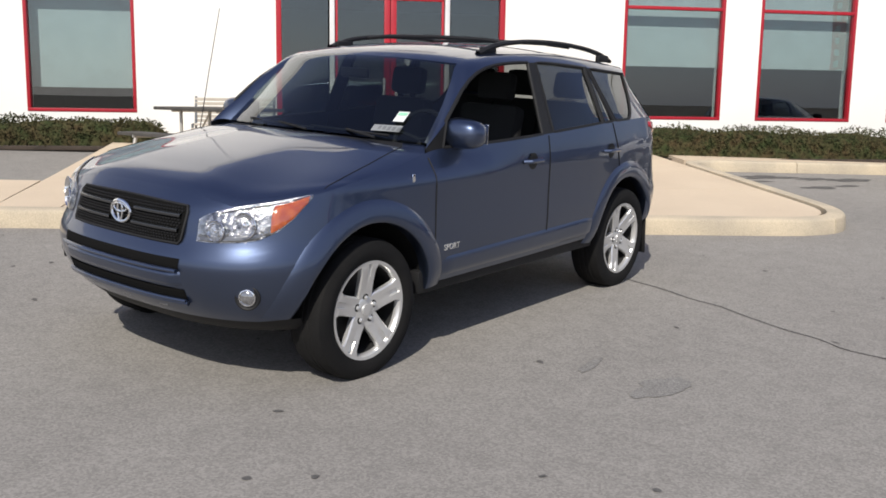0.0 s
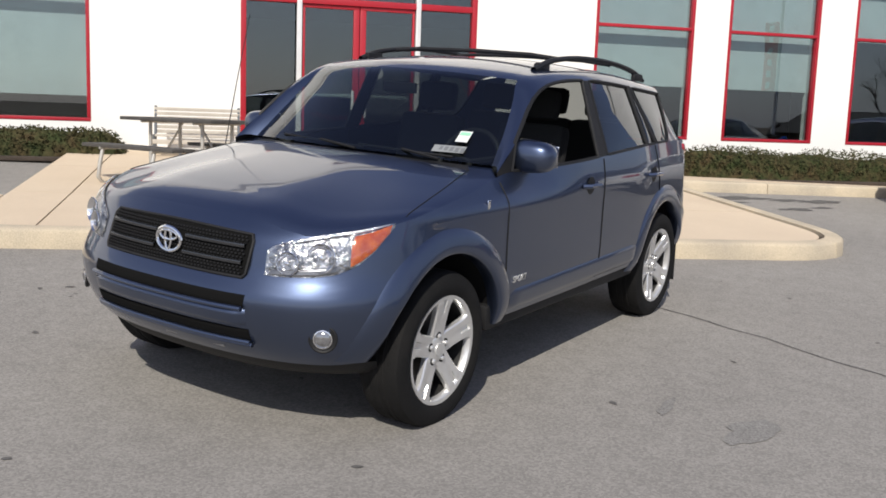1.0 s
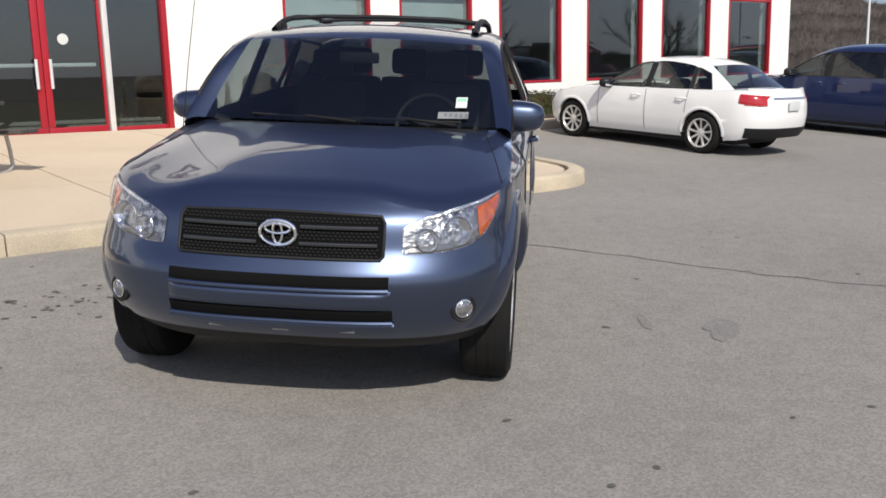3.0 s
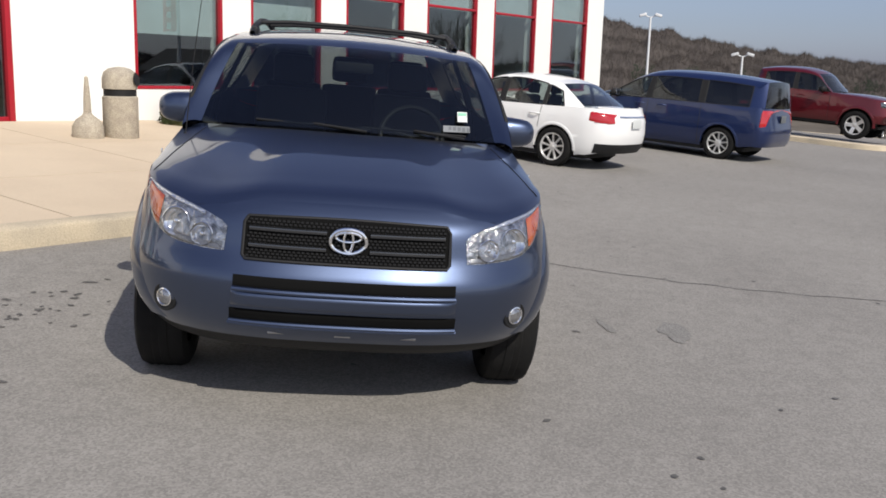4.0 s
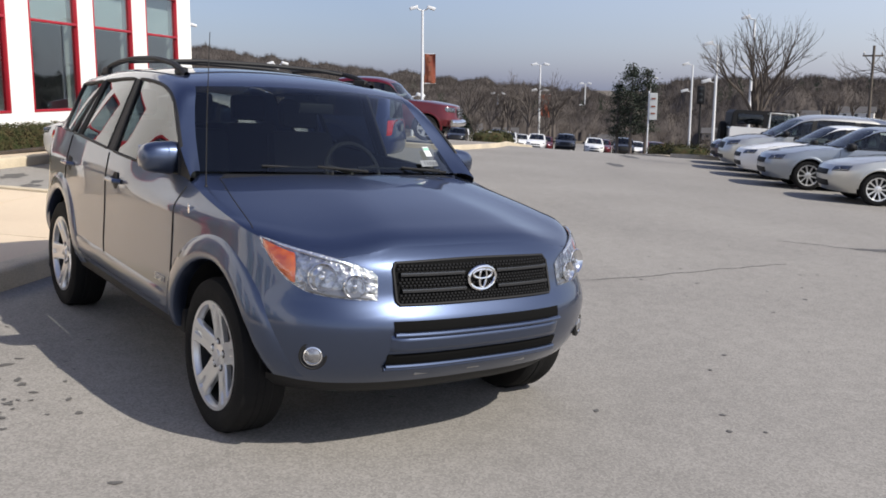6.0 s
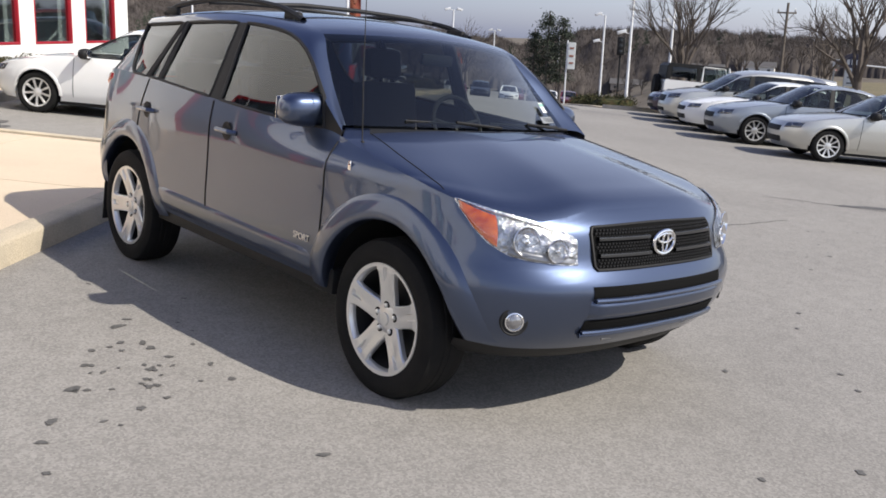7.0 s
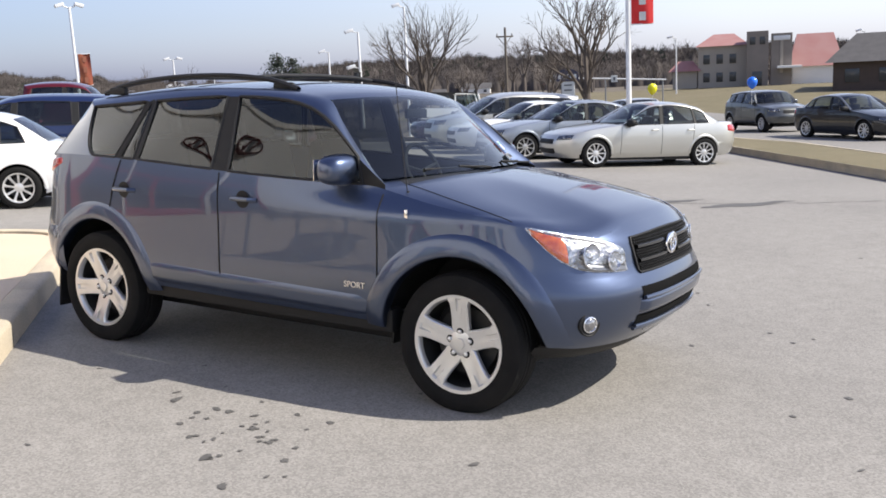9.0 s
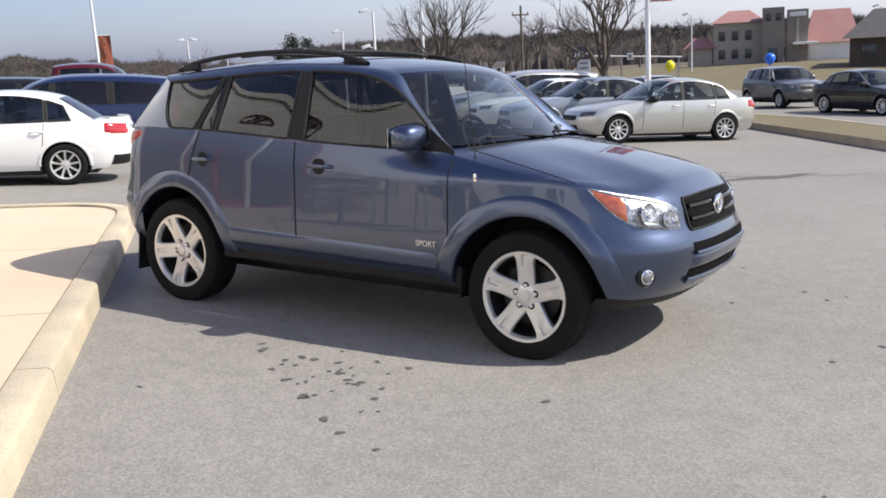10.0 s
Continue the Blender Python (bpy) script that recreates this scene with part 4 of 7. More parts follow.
# the blue compact SUV
CAR_POSE = Matrix(((0.6914, 0.7223, 0.0152, 0), (-0.7205, 0.6909, -0.0592, 0), (-0.0532, 0.0300, 0.9981, 0), (0, 0, 0, 1)))
P_BLUE = car_paint("blue_metallic", (0.067, 0.089, 0.150), 0.96, 0.36, 0.10)
SUV = dict(
    wheelbase=2.69, tyre=0.362, rim=0.250, tyre_w=0.235, track=0.83, spokes=5, arch=0.455, clear=0.2, twist=0.0,
    side=[(0.30, 0.86), (0.40, 0.93), (0.48, 0.965), (0.62, 0.975), (0.80, 0.968), (0.92, 0.966), (1.02, 0.965), (1.10, 0.952), (1.2, 0.93), (1.3, 0.905)],
    nose=[(0.28, -0.60), (0.36, -0.72), (0.46, -0.79), (0.56, -0.825), (0.655, -0.835), (0.69, -0.825), (0.715, -0.785), (0.74, -0.770), (0.85, -0.745), (0.90, -0.725), (0.93, -0.70), (0.96, -0.65), (0.98, -0.61)],
    tail=[(0.35, 3.30), (0.42, 3.39), (0.6, 3.49), (0.75, 3.51), (0.85, 3.45), (1.0, 3.42), (1.2, 3.38), (1.3, 3.33)],
    yc=-0.05, yt=2.98, n=2.7, nt=3.0, pinch=0.075, tuck=0.06, shoulder=0.065,
    top=[(-0.3, 0.985), (-0.05, 1.02), (0.2, 1.06), (0.45, 1.11), (0.55, 1.130), (1.0, 1.142), (1.45, 1.160), (1.9, 1.182), (2.3, 1.202), (2.7, 1.210), (3.1, 1.215)],
    nose_top=[(0, 0.962), (18, 0.958), (28, 0.930), (36, 0.915), (45, 0.918), (60, 0.950), (75, 0.985), (90, 1.02)], tail_top=1.2,
    bottom=[(-0.8, 0.375), (-0.6, 0.375), (-0.45, 0.40), (0.5, 0.42), (1.3, 0.425), (2.3, 0.44), (3.2, 0.40), (3.5, 0.42)],
    window_top=[(0.880, 0.47, 1.135), (0.868, 0.66, 1.275), (0.835, 0.80, 1.393), (0.808, 0.91, 1.468), (0.788, 1.03, 1.525), (0.775, 1.18, 1.562), (0.768, 1.40, 1.583), (0.764, 1.67, 1.588), (0.758, 1.95, 1.580), (0.748, 2.36, 1.556), (0.730, 2.93, 1.518)],
    roof_edge=[(0.795, 0.565, 1.155), (0.755, 0.74, 1.318), (0.708, 0.885, 1.462), (0.664, 1.0, 1.572), (0.645, 1.20, 1.616), (0.635, 1.55, 1.642), (0.632, 2.0, 1.646), (0.62, 2.46, 1.625), (0.58, 3.10, 1.568)], roof_edge_split=0.375,
    screen_top=(0, 0.88, 1.598), screen_base=(0, 0.40, 1.172), rear_top=(0, 3.18, 1.60), roof_crown=0.014,
    cowl=(0, 0.34, 1.165), hood_crown=0.030, hood_roll=0.020, rear_base_side=(0.80, 3.28, 1.20), rear_base=(0, 3.38, 1.20),
    windows=[(0.62, 1.54, 0.66, 1.585), (1.67, 2.315, 1.68, 2.30), (2.345, 2.485, 2.325, 2.345), (2.525, 2.74, 2.38, 2.915)], side_glass=[M_CARGLASS, M_TINT, M_TINT, M_TINT], rear_glass=M_TINT, open_left=True, rear_bow=(2.89, 1.235), sail=(0.475, 0.61, 0.475, 0.65),
    seat_y=1.45, mirror=(0.925, 0.775, 1.205), handles=(1.40, 2.40), handle_z=1.015, seams=[(1.60, 1.155, 0.46, 0.02), (0.475, 1.09, 0.45, 0.02), (2.46, 1.195, 0.88, -0.30)],
    headlamps=[], taillamps=[(3.06, 3.41, 1.150, 1.19, 1.005, 1.165)], grilles=[],
)
suv, sv = make_car("blue_suv", "blue metallic compact SUV parked beside the kerb", "car", P_BLUE, SUV, CAR_POSE, low=False)
# near-black sheets on the nose stand in for shade inside its openings
M_CAVITY_SHADE = mat("cavity_shade", (0.006, 0.006, 0.006), 1.0, spec=0.1)


def along_front(z, x, n=24, out=0.0):
    return [tuple(sv.front(-x + 2 * x * k / n, z) + Vector((0, -out, 0))) for k in range(n + 1)]


# grille: recess shade painted near-black, mesh studs, two bars and the oval emblem
gr = part("grille", panel_on(sv, [(-0.428, 0.738, 0.888), (-0.40, 0.732, 0.902), (0, 0.728, 0.908), (0.40, 0.732, 0.902), (0.428, 0.738, 0.888)], 0.006, "front", n=24, depth=0.004), M_CAVITY_SHADE, suv, "black mesh grille")
rim_pts = [tuple(sv.front(x, z) + Vector((0, -0.004, 0))) for x, z in [(-0.415 + 0.83 * k / 20, 0.898 + 0.010 * math.cos((k - 10) / 10 * 1.5)) for k in range(21)] + [(0.430, 0.875), (0.432, 0.745)] + [(0.42 - 0.84 * k / 20, 0.730) for k in range(21)] + [(-0.432, 0.745), (-0.430, 0.875)]]
part("grille_rim", Geo().tube(rim_pts + [rim_pts[0]], 0.007, 8, False), M_BLACK, gr)
mesh_g = Geo()
for r, z in enumerate((0.745, 0.757, 0.769, 0.808, 0.821, 0.834, 0.876, 0.888)):
    for k in range(46):
        x = -0.43 + 0.019 * k + (0.0095 if r % 2 else 0)
        if abs(x) < 0.412:
            p = sv.front(x, z)
            mesh_g.box((0.011, 0.008, 0.007), (p.x, p.y - 0.010, p.z))
part("grille_mesh", mesh_g, M_BLACK, gr, smooth=0)["kind"] = "stuff"
M_GUN = mat("dark_chrome", (0.11, 0.113, 0.12), 0.2, 0.9)
for z in (0.788, 0.855):
    for sg in (1, -1):
        rows = []
        for k in range(13):
            p = sv.front(sg * (0.09 + 0.318 * k / 12), z)
            rows.append([(p.x, p.y - 0.006, z - 0.011), (p.x, p.y - 0.022, z - 0.007), (p.x, p.y - 0.024, z), (p.x, p.y - 0.022, z + 0.007), (p.x, p.y - 0.006, z + 0.011)])
        part("grille_bar", Geo().grid(rows), M_GUN, gr)
em = Geo()
c = sv.front(0, 0.829) + Vector((0, -0.030, 0))
for rx, rz, ox, oz, rr in ((0.074, 0.051, 0, 0, 0.0085), (0.052, 0.020, 0, 0.018, 0.006), (0.019, 0.045, 0, 0.002, 0.006)):
    em.tube([(c.x + ox + rx * math.cos(a), c.y + 0.1 * abs(rx * math.cos(a)), c.z + oz + rz * math.sin(a)) for a in [2 * math.pi * k / 36 for k in range(37)]], rr, 8, False)
part("emblem", em, M_CHROME, gr, "bright chrome oval emblem")
# bumper: slots as near-black sheets that paint their shade, bars, lips
for z0, z1, x in ((0.617, 0.668, 0.462), (0.468, 0.522, 0.475)):
    sl = part("air_intake", panel_on(sv, [(-x, z0, z1), (x, z0, z1)], 0.006, "front", n=24, depth=0.004), M_CAVITY_SHADE, suv, "bumper air intake, its depth painted near-black")
    part("intake_lip", Geo().tube(along_front(z0 - 0.004, x, out=0.014), 0.011, 8), P_BLUE, sl)
part("bumper_bar", panel_on(sv, [(-0.47, 0.535, 0.608), (0.47, 0.535, 0.608)], 0.020, "front", n=24, depth=0.02), P_BLUE, suv, smooth=70)
part("chin_lip", Geo().tube(along_front(0.452, 0.48, out=0.012), 0.012, 8), P_BLUE, suv)
val = []
for z, inn in ((0.385, 0.01), (0.35, 0.04), (0.31, 0.09), (0.29, 0.16)):
    val.append([tuple(Vector((sv.nose(radians(-66 + 132 * k / 30), 0.385).x * (1 - inn * 0.6), sv.nose(radians(-66 + 132 * k / 30), 0.385).y + inn, z))) for k in range(31)])
part("valance", Geo().grid(val), M_BLACK, suv, "black plastic valance below the bumper")
for x in (-0.28, 0.0, 0.28):
    p = sv.front(x, 0.40)
    part("bumper_clip", Geo().box((0.07, 0.012, 0.012), (p.x, p.y - 0.004, 0.412), 0.004), M_STEEL, suv)
# headlights
M_FACET = mat("faceted_reflector", (0.72, 0.72, 0.73), 0.14, 0.9, (0.07, 0.07, 0.075), 34, 1.0, 1.0, 40)
M_BEZEL = mat("lamp_bezel", (0.30, 0.30, 0.31), 0.25, 0.8)
for sg in (1, -1):
    o = [(25.2, 0.750, 0.848), (26.5, 0.749, 0.864), (31, 0.750, 0.888), (35, 0.753, 0.903), (41, 0.758, 0.921), (48, 0.772, 0.936), (56, 0.812, 0.952), (62, 0.866, 0.965), (66, 0.925, 0.973), (68, 0.960, 0.974)]
    if sg < 0:
        o = [(-a, lo, hi) for a, lo, hi in reversed(o)]
    o = [(radians(a), lo, hi) for a, lo, hi in o]
    hl = part("headlight", panel_on(sv, o, 0.004, "nose", n=22, depth=0.002), M_FACET, suv, "clear headlight with an amber corner")
    pick = lambda a0, a1, zlo, zhi: [(t, lo + (hi - lo) * zlo, lo + (hi - lo) * zhi) for t, lo, hi in [(radians(sg * (a0 + (a1 - a0) * k / 6)), float(np.interp(radians(sg * (a0 + (a1 - a0) * k / 6)), [q[0] for q in o], [q[1] for q in o])), float(np.interp(radians(sg * (a0 + (a1 - a0) * k / 6)), [q[0] for q in o], [q[2] for q in o]))) for k in range(7)]]
    srt = lambda q: q if sg > 0 else list(reversed(q))
    part("turn_signal", panel_on(sv, srt(pick(53, 66.5, 0.06, 0.84)), 0.010, "nose", n=14, depth=0.004), M_AMBER, hl, "amber turn signal")
    part("top_strip", panel_on(sv, srt(pick(33, 66, 0.89, 0.99)), 0.012, "nose", n=20, depth=0.004), M_REFLECT, hl)
    part("bezel", panel_on(sv, srt(pick(26.5, 49, 0.02, 0.2)), 0.008, "nose", n=14, depth=0.004), M_BEZEL, hl)
    for a, z, r in ((32.5, 0.806, 0.050), (43.5, 0.838, 0.062)):
        p, q = sv.nose(radians(sg * a), z), sv.nose(radians(sg * (a + 1)), z)
        way = Vector((sg * 0.30, -1, 0.10)).normalized()
        mm = look(p + way * 0.012, p - way)
        bowl = Geo().lathe([(r, 0.010), (r * 0.96, 0.012), (r * 0.9, 0.004), (r * 0.6, -0.012), (r * 0.25, -0.018)], 24, mm)
        part("reflector", bowl, M_CHROME, hl)
        part("bulb", Geo().lathe([(r * 0.22, -0.016), (r * 0.22, 0.0), (r * 0.15, 0.010), (0, 0.013)], 16, mm), M_CHROME, hl)
    part("lens", panel_on(sv, o, 0.020, "nose", n=24, depth=0.014), M_LENS, hl)
# fog lights in round hollows
M_FOG = mat("fog_lens", (0.40, 0.40, 0.41), 0.12, 0.8, (0.15, 0.15, 0.16), 60, 0.7)
for sg in (1, -1):
    p = sv.front(sg * 0.755, 0.512)
    way = Vector((sg * 0.62, -1, 0)).normalized()
    mm = look(p, p - way)
    fl = part("fog_light", Geo().lathe([(0.060, -0.01), (0.060, 0.004), (0.055, 0.007), (0.050, 0.003), (0.0, 0.002)], 28, mm), M_BLACK, suv)
    part("ring", Geo().lathe([(0.040, 0.002), (0.040, 0.010), (0.035, 0.012), (0.031, 0.007)], 24, mm), M_CHROME, fl)
    part("lens", Geo().lathe([(0.034, 0.007), (0.026, 0.014), (0.012, 0.018), (0.0, 0.019)], 24, mm), M_FOG, fl, "clear round fog lamp")
# flared wheel arches, mud flaps
for sg in (1, -1):
    for y0 in (0.0, SUV["wheelbase"]):
        rows = []
        for k in range(41):
            a = math.pi * (0.022 + 0.956 * k / 40)
            row = []
            for r, lift in ((0.445, -0.06), (0.446, 0.004), (0.452, 0.014), (0.464, 0.018), (0.49, 0.017), (0.525, 0.013), (0.552, 0.006), (0.565, -0.004)):
                yy, zz = y0 + r * math.cos(a), 0.362 + r * math.sin(a)
                row.append((sg * (sv.side(yy, max(zz, 0.38)) + lift * (1.0 if zz > 0.5 else 0.9)), yy, zz))
            rows.append(row)
        part("wheel_flare", Geo().grid(rows), P_BLUE, suv, smooth=50)
        part("mud_flap", Geo().box((0.15 if y0 < 1 else 0.21, 0.014, 0.17 if y0 < 1 else 0.27), (0, 0, 0), 0.004, pose(sg * (0.765 if y0 < 1 else 0.805), y0 + 0.455, 0.365 if y0 < 1 else 0.315, 6, 0, 0)), M_BLACK, suv, "black rubber mud flap")
    # lower door moulding and badge
    part("door_moulding", panel_on(sv, [(0.53, 0.455, 0.55), (0.60, 0.445, 0.56), (2.10, 0.46, 0.59), (2.20, 0.475, 0.575)], 0.010, "side", sg, n=30, depth=0.012), P_BLUE, suv, smooth=60)
    tx = bpy.data.curves.new("badge", "FONT")
    tx.body, tx.size, tx.extrude, tx.align_x = "SPORT", 0.046, 0.002, "CENTER"
    tx.materials.append(M_ALLOY)
    bd = new("badge", tx)
    bd.parent = suv
    bd["label"] = "silver letters SPORT on the door"
    xx = sv.side(0.61, 0.60) + 0.004
    bd.matrix_local = Matrix(((0, 0, sg, sg * xx), (sg, 0.0, 0, 0.61), (0, 1, 0, 0.595), (0, 0, 0, 1)))
    part("fender_badge", Geo().box((0.006, 0.02, 0.05), (sg * (sv.side(0.30, 1.0) + 0.002), 0.30, 1.0), 0.002), M_CHROME, suv)
    # roof rail
    rail = [(0.61, 1.27, 1.630), (0.61, 1.40, 1.668), (0.605, 1.55, 1.694), (0.60, 1.85, 1.714), (0.60, 2.22, 1.710), (0.595, 2.57, 1.684), (0.585, 2.82, 1.648), (0.58, 2.98, 1.602)]
    rc = curve(rail)
    rows = []
    for k in range(33):
        p = rc(k / 32)
        rows.append([(sg * (p.x + dx), p.y, p.z + dz) for dx, dz in ((-0.016, -0.012), (0.016, -0.012), (0.02, 0.004), (0.008, 0.016), (-0.008, 0.016), (-0.018, 0.004))])
    rr = part("roof_rail", Geo().grid(rows, close_v=True), M_BLACK, suv, "black roof rail")
    for y in (1.39, 2.83):
        part("rail_foot", Geo().box((0.036, 0.15, 0.05), (sg * 0.60, y, 1.648 if y < 2 else 1.620), 0.018), M_BLACK, rr)
for y, z in ((1.62, 1.712), (2.35, 1.703)):
    part("cross_bar", Geo().tube([(-0.60, y, z - 0.012), (-0.4, y, z + 0.006), (0, y, z + 0.012), (0.4, y, z + 0.006), (0.60, y, z - 0.012)], 0.013, 8), M_BLACK, suv)
# wipers, aerial, stickers
for x0, x1 in ((0.62, 0.05), (0.10, -0.50)):
    b = [Vector((x0 + (x1 - x0) * k / 8, 0.425 + 0.13 * abs(x0 + (x1 - x0) * k / 8) ** 2 + 0.02 * k / 8, 1.184 + 0.010 * k / 8)) for k in range(9)]
    wp = part("wiper", Geo().tube([tuple(p) for p in b], 0.0065, 6), M_BLACK, suv)
    part("wiper_arm", Geo().tube([(x0 - 0.02, 0.38, 1.178), tuple(b[4] + Vector((0, -0.008, 0.008)))], 0.0075, 6), M_BLACK, wp)
ant = part("aerial", Geo().tube([(-0.845, 0.355, 1.07), (-0.825, 0.42, 1.45), (-0.795, 0.485, 1.84)], 0.0032, 6, True, 0.002), M_BLACK, suv, "thin whip aerial")
part("aerial_base", Geo().lathe([(0.018, 0), (0.014, 0.03), (0.006, 0.045)], 12, pose(-0.845, 0.355, 1.065)), M_BLACK, ant)


def on_screen(name, x, f, w, h, material, label="", lift=0.004, parent=suv):
    """A small label stuck to the windscreen at that x and share of its height."""
    e0, e1 = Vector((0.795, 0.565, 1.155)), Vector((0.664, 1.0, 1.572))
    b0, b1 = Vector((0, 0.40, 1.172)), Vector((0, 0.88, 1.598))
    k = (x / 0.78) ** 2
    p = (b0.lerp(b1, f)).lerp(e0.lerp(e1, f), k)
    p.x = x
    up = ((b1 - b0).lerp(e1 - e0, k)).normalized()
    up.x = 0
    up.normalize()
    right = Vector((1, 0.42 * x / 0.6, 0)).normalized()
    nrm = right.cross(up).normalized()
    if nrm.y > 0:
        nrm = -nrm
    o = p + nrm * (0.02 + lift)
    g = Geo().add([tuple(o + right * a * w / 2 + up * b * h / 2) for a, b in ((-1, -1), (1, -1), (1, 1), (-1, 1))] + [tuple(o - nrm * 0.002 + right * a * w / 2 + up * b * h / 2) for a, b in ((-1, -1), (1, -1), (1, 1), (-1, 1))], [(0, 1, 2, 3), (7, 6, 5, 4), (0, 4, 5, 1), (1, 5, 6, 2), (2, 6, 7, 3), (3, 7, 4, 0)])
    return part(name, g, material, parent, label, smooth=0)


st = on_screen("sticker", 0.60, 0.24, 0.062, 0.075, M_PAPER, "white and green inspection sticker")
on_screen("sticker_band", 0.60, 0.27, 0.05, 0.02, M_GREEN, lift=0.006, parent=st)
sl = on_screen("dealer_strip", 0.565, 0.09, 0.165, 0.046, mat("grey_strip", (0.20, 0.21, 0.22), 0.6), "pale strip with dark print")
for k in range(6):
    on_screen("print_bar", 0.565 - 0.066 + 0.0265 * k, 0.09, 0.018, 0.026, M_INK, lift=0.006, parent=sl)
# interior mirror and tail pipe
part("interior_mirror", Geo().box((0.22, 0.03, 0.06), (0, 0.86, 1.49), 0.015), M_BLACK, suv)
part("tail_pipe", Geo().tube([(-0.55, 3.2, 0.33), (-0.55, 3.47, 0.32)], 0.03, 14, False), M_CHROME, suv)
part("bumper_cover", panel_on(sv, [(3.06, 0.42, 0.74), (3.46, 0.46, 0.72)], 0.012, "side", -1, depth=0.012), P_BLUE, suv, smooth=60)
part("bumper_cover", panel_on(sv, [(3.06, 0.42, 0.74), (3.46, 0.46, 0.72)], 0.012, "side", 1, depth=0.012), P_BLUE, suv, smooth=60)

# ---- the other cars ----
SEDAN = dict(
    fine=0.55, rear_seats=False, wheelbase=2.70, tyre=0.325, rim=0.225, tyre_w=0.21, track=0.80, spokes=9, arch=0.385, clear=0.14,
    side=[(0.2, 0.82), (0.3, 0.88), (0.5, 0.915), (0.7, 0.92), (0.85, 0.91), (0.95, 0.89), (1.0, 0.875), (1.1, 0.85)],
    nose=[(0.2, -0.78), (0.3, -0.88), (0.45, -0.92), (0.58, -0.91), (0.68, -0.86), (0.74, -0.78)],
    tail=[(0.25, 3.58), (0.4, 3.70), (0.6, 3.74), (0.85, 3.72), (1.0, 3.64)],
    yc=-0.05, yt=3.0, n=2.5, nt=2.8, pinch=0.05, tuck=0.07,
    top=[(-0.3, 0.80), (0, 0.86), (0.5, 0.93), (0.7, 0.95), (1.5, 0.965), (2.5, 0.99), (3.0, 1.01), (3.5, 1.02)],
    nose_top=[(0, 0.72), (45, 0.735), (70, 0.785), (90, 0.855)], tail_top=1.03,
    bottom=[(-0.9, 0.22), (-0.5, 0.21), (0.5, 0.22), (2.2, 0.24), (3.3, 0.25), (3.7, 0.34)],
    window_top=[(0.875, 0.62, 0.945), (0.81, 0.95, 1.14), (0.735, 1.35, 1.335), (0.705, 1.75, 1.385), (0.695, 2.1, 1.375), (0.695, 2.45, 1.32), (0.71, 2.74, 1.22)],
    roof_edge=[(0.72, 0.72, 0.98), (0.655, 1.05, 1.18), (0.60, 1.40, 1.39), (0.59, 1.75, 1.432), (0.59, 2.05, 1.432), (0.585, 2.35, 1.405), (0.57, 2.62, 1.35)], roof_edge_split=0.34,
    screen_top=(0, 1.30, 1.425), screen_base=(0, 0.55, 0.99), rear_top=(0, 2.68, 1.375), roof_crown=0.02,
    cowl=(0, 0.5, 0.975), hood_crown=0.05, rear_base_side=(0.70, 3.14, 1.02), rear_base=(0, 3.22, 1.045), deck=True,
    windows=[(0.74, 1.55, 0.76, 1.58), (1.64, 2.42, 1.67, 2.40), (2.48, 2.82, 2.45, 2.70)], side_glass=[M_CARGLASS] * 3,
    seat_y=1.55, mirror=(0.98, 0.82, 1.0), mirror_mat=None, handles=(1.42, 2.32), handle_z=0.84, seams=[(1.6, 0.95, 0.3, 0.0), (0.6, 0.92, 0.3, 0.02), (2.42, 0.97, 0.62, 0.1)],
    headlamps=[(0.50, 0.80, 0.60, 0.71, 0.63, 0.74)], taillamps=[(3.30, 3.62, 0.82, 0.97, 0.78, 0.95)], grilles=[(-0.42, 0.42, 0.52, 0.63), (-0.45, 0.45, 0.30, 0.42)],
)
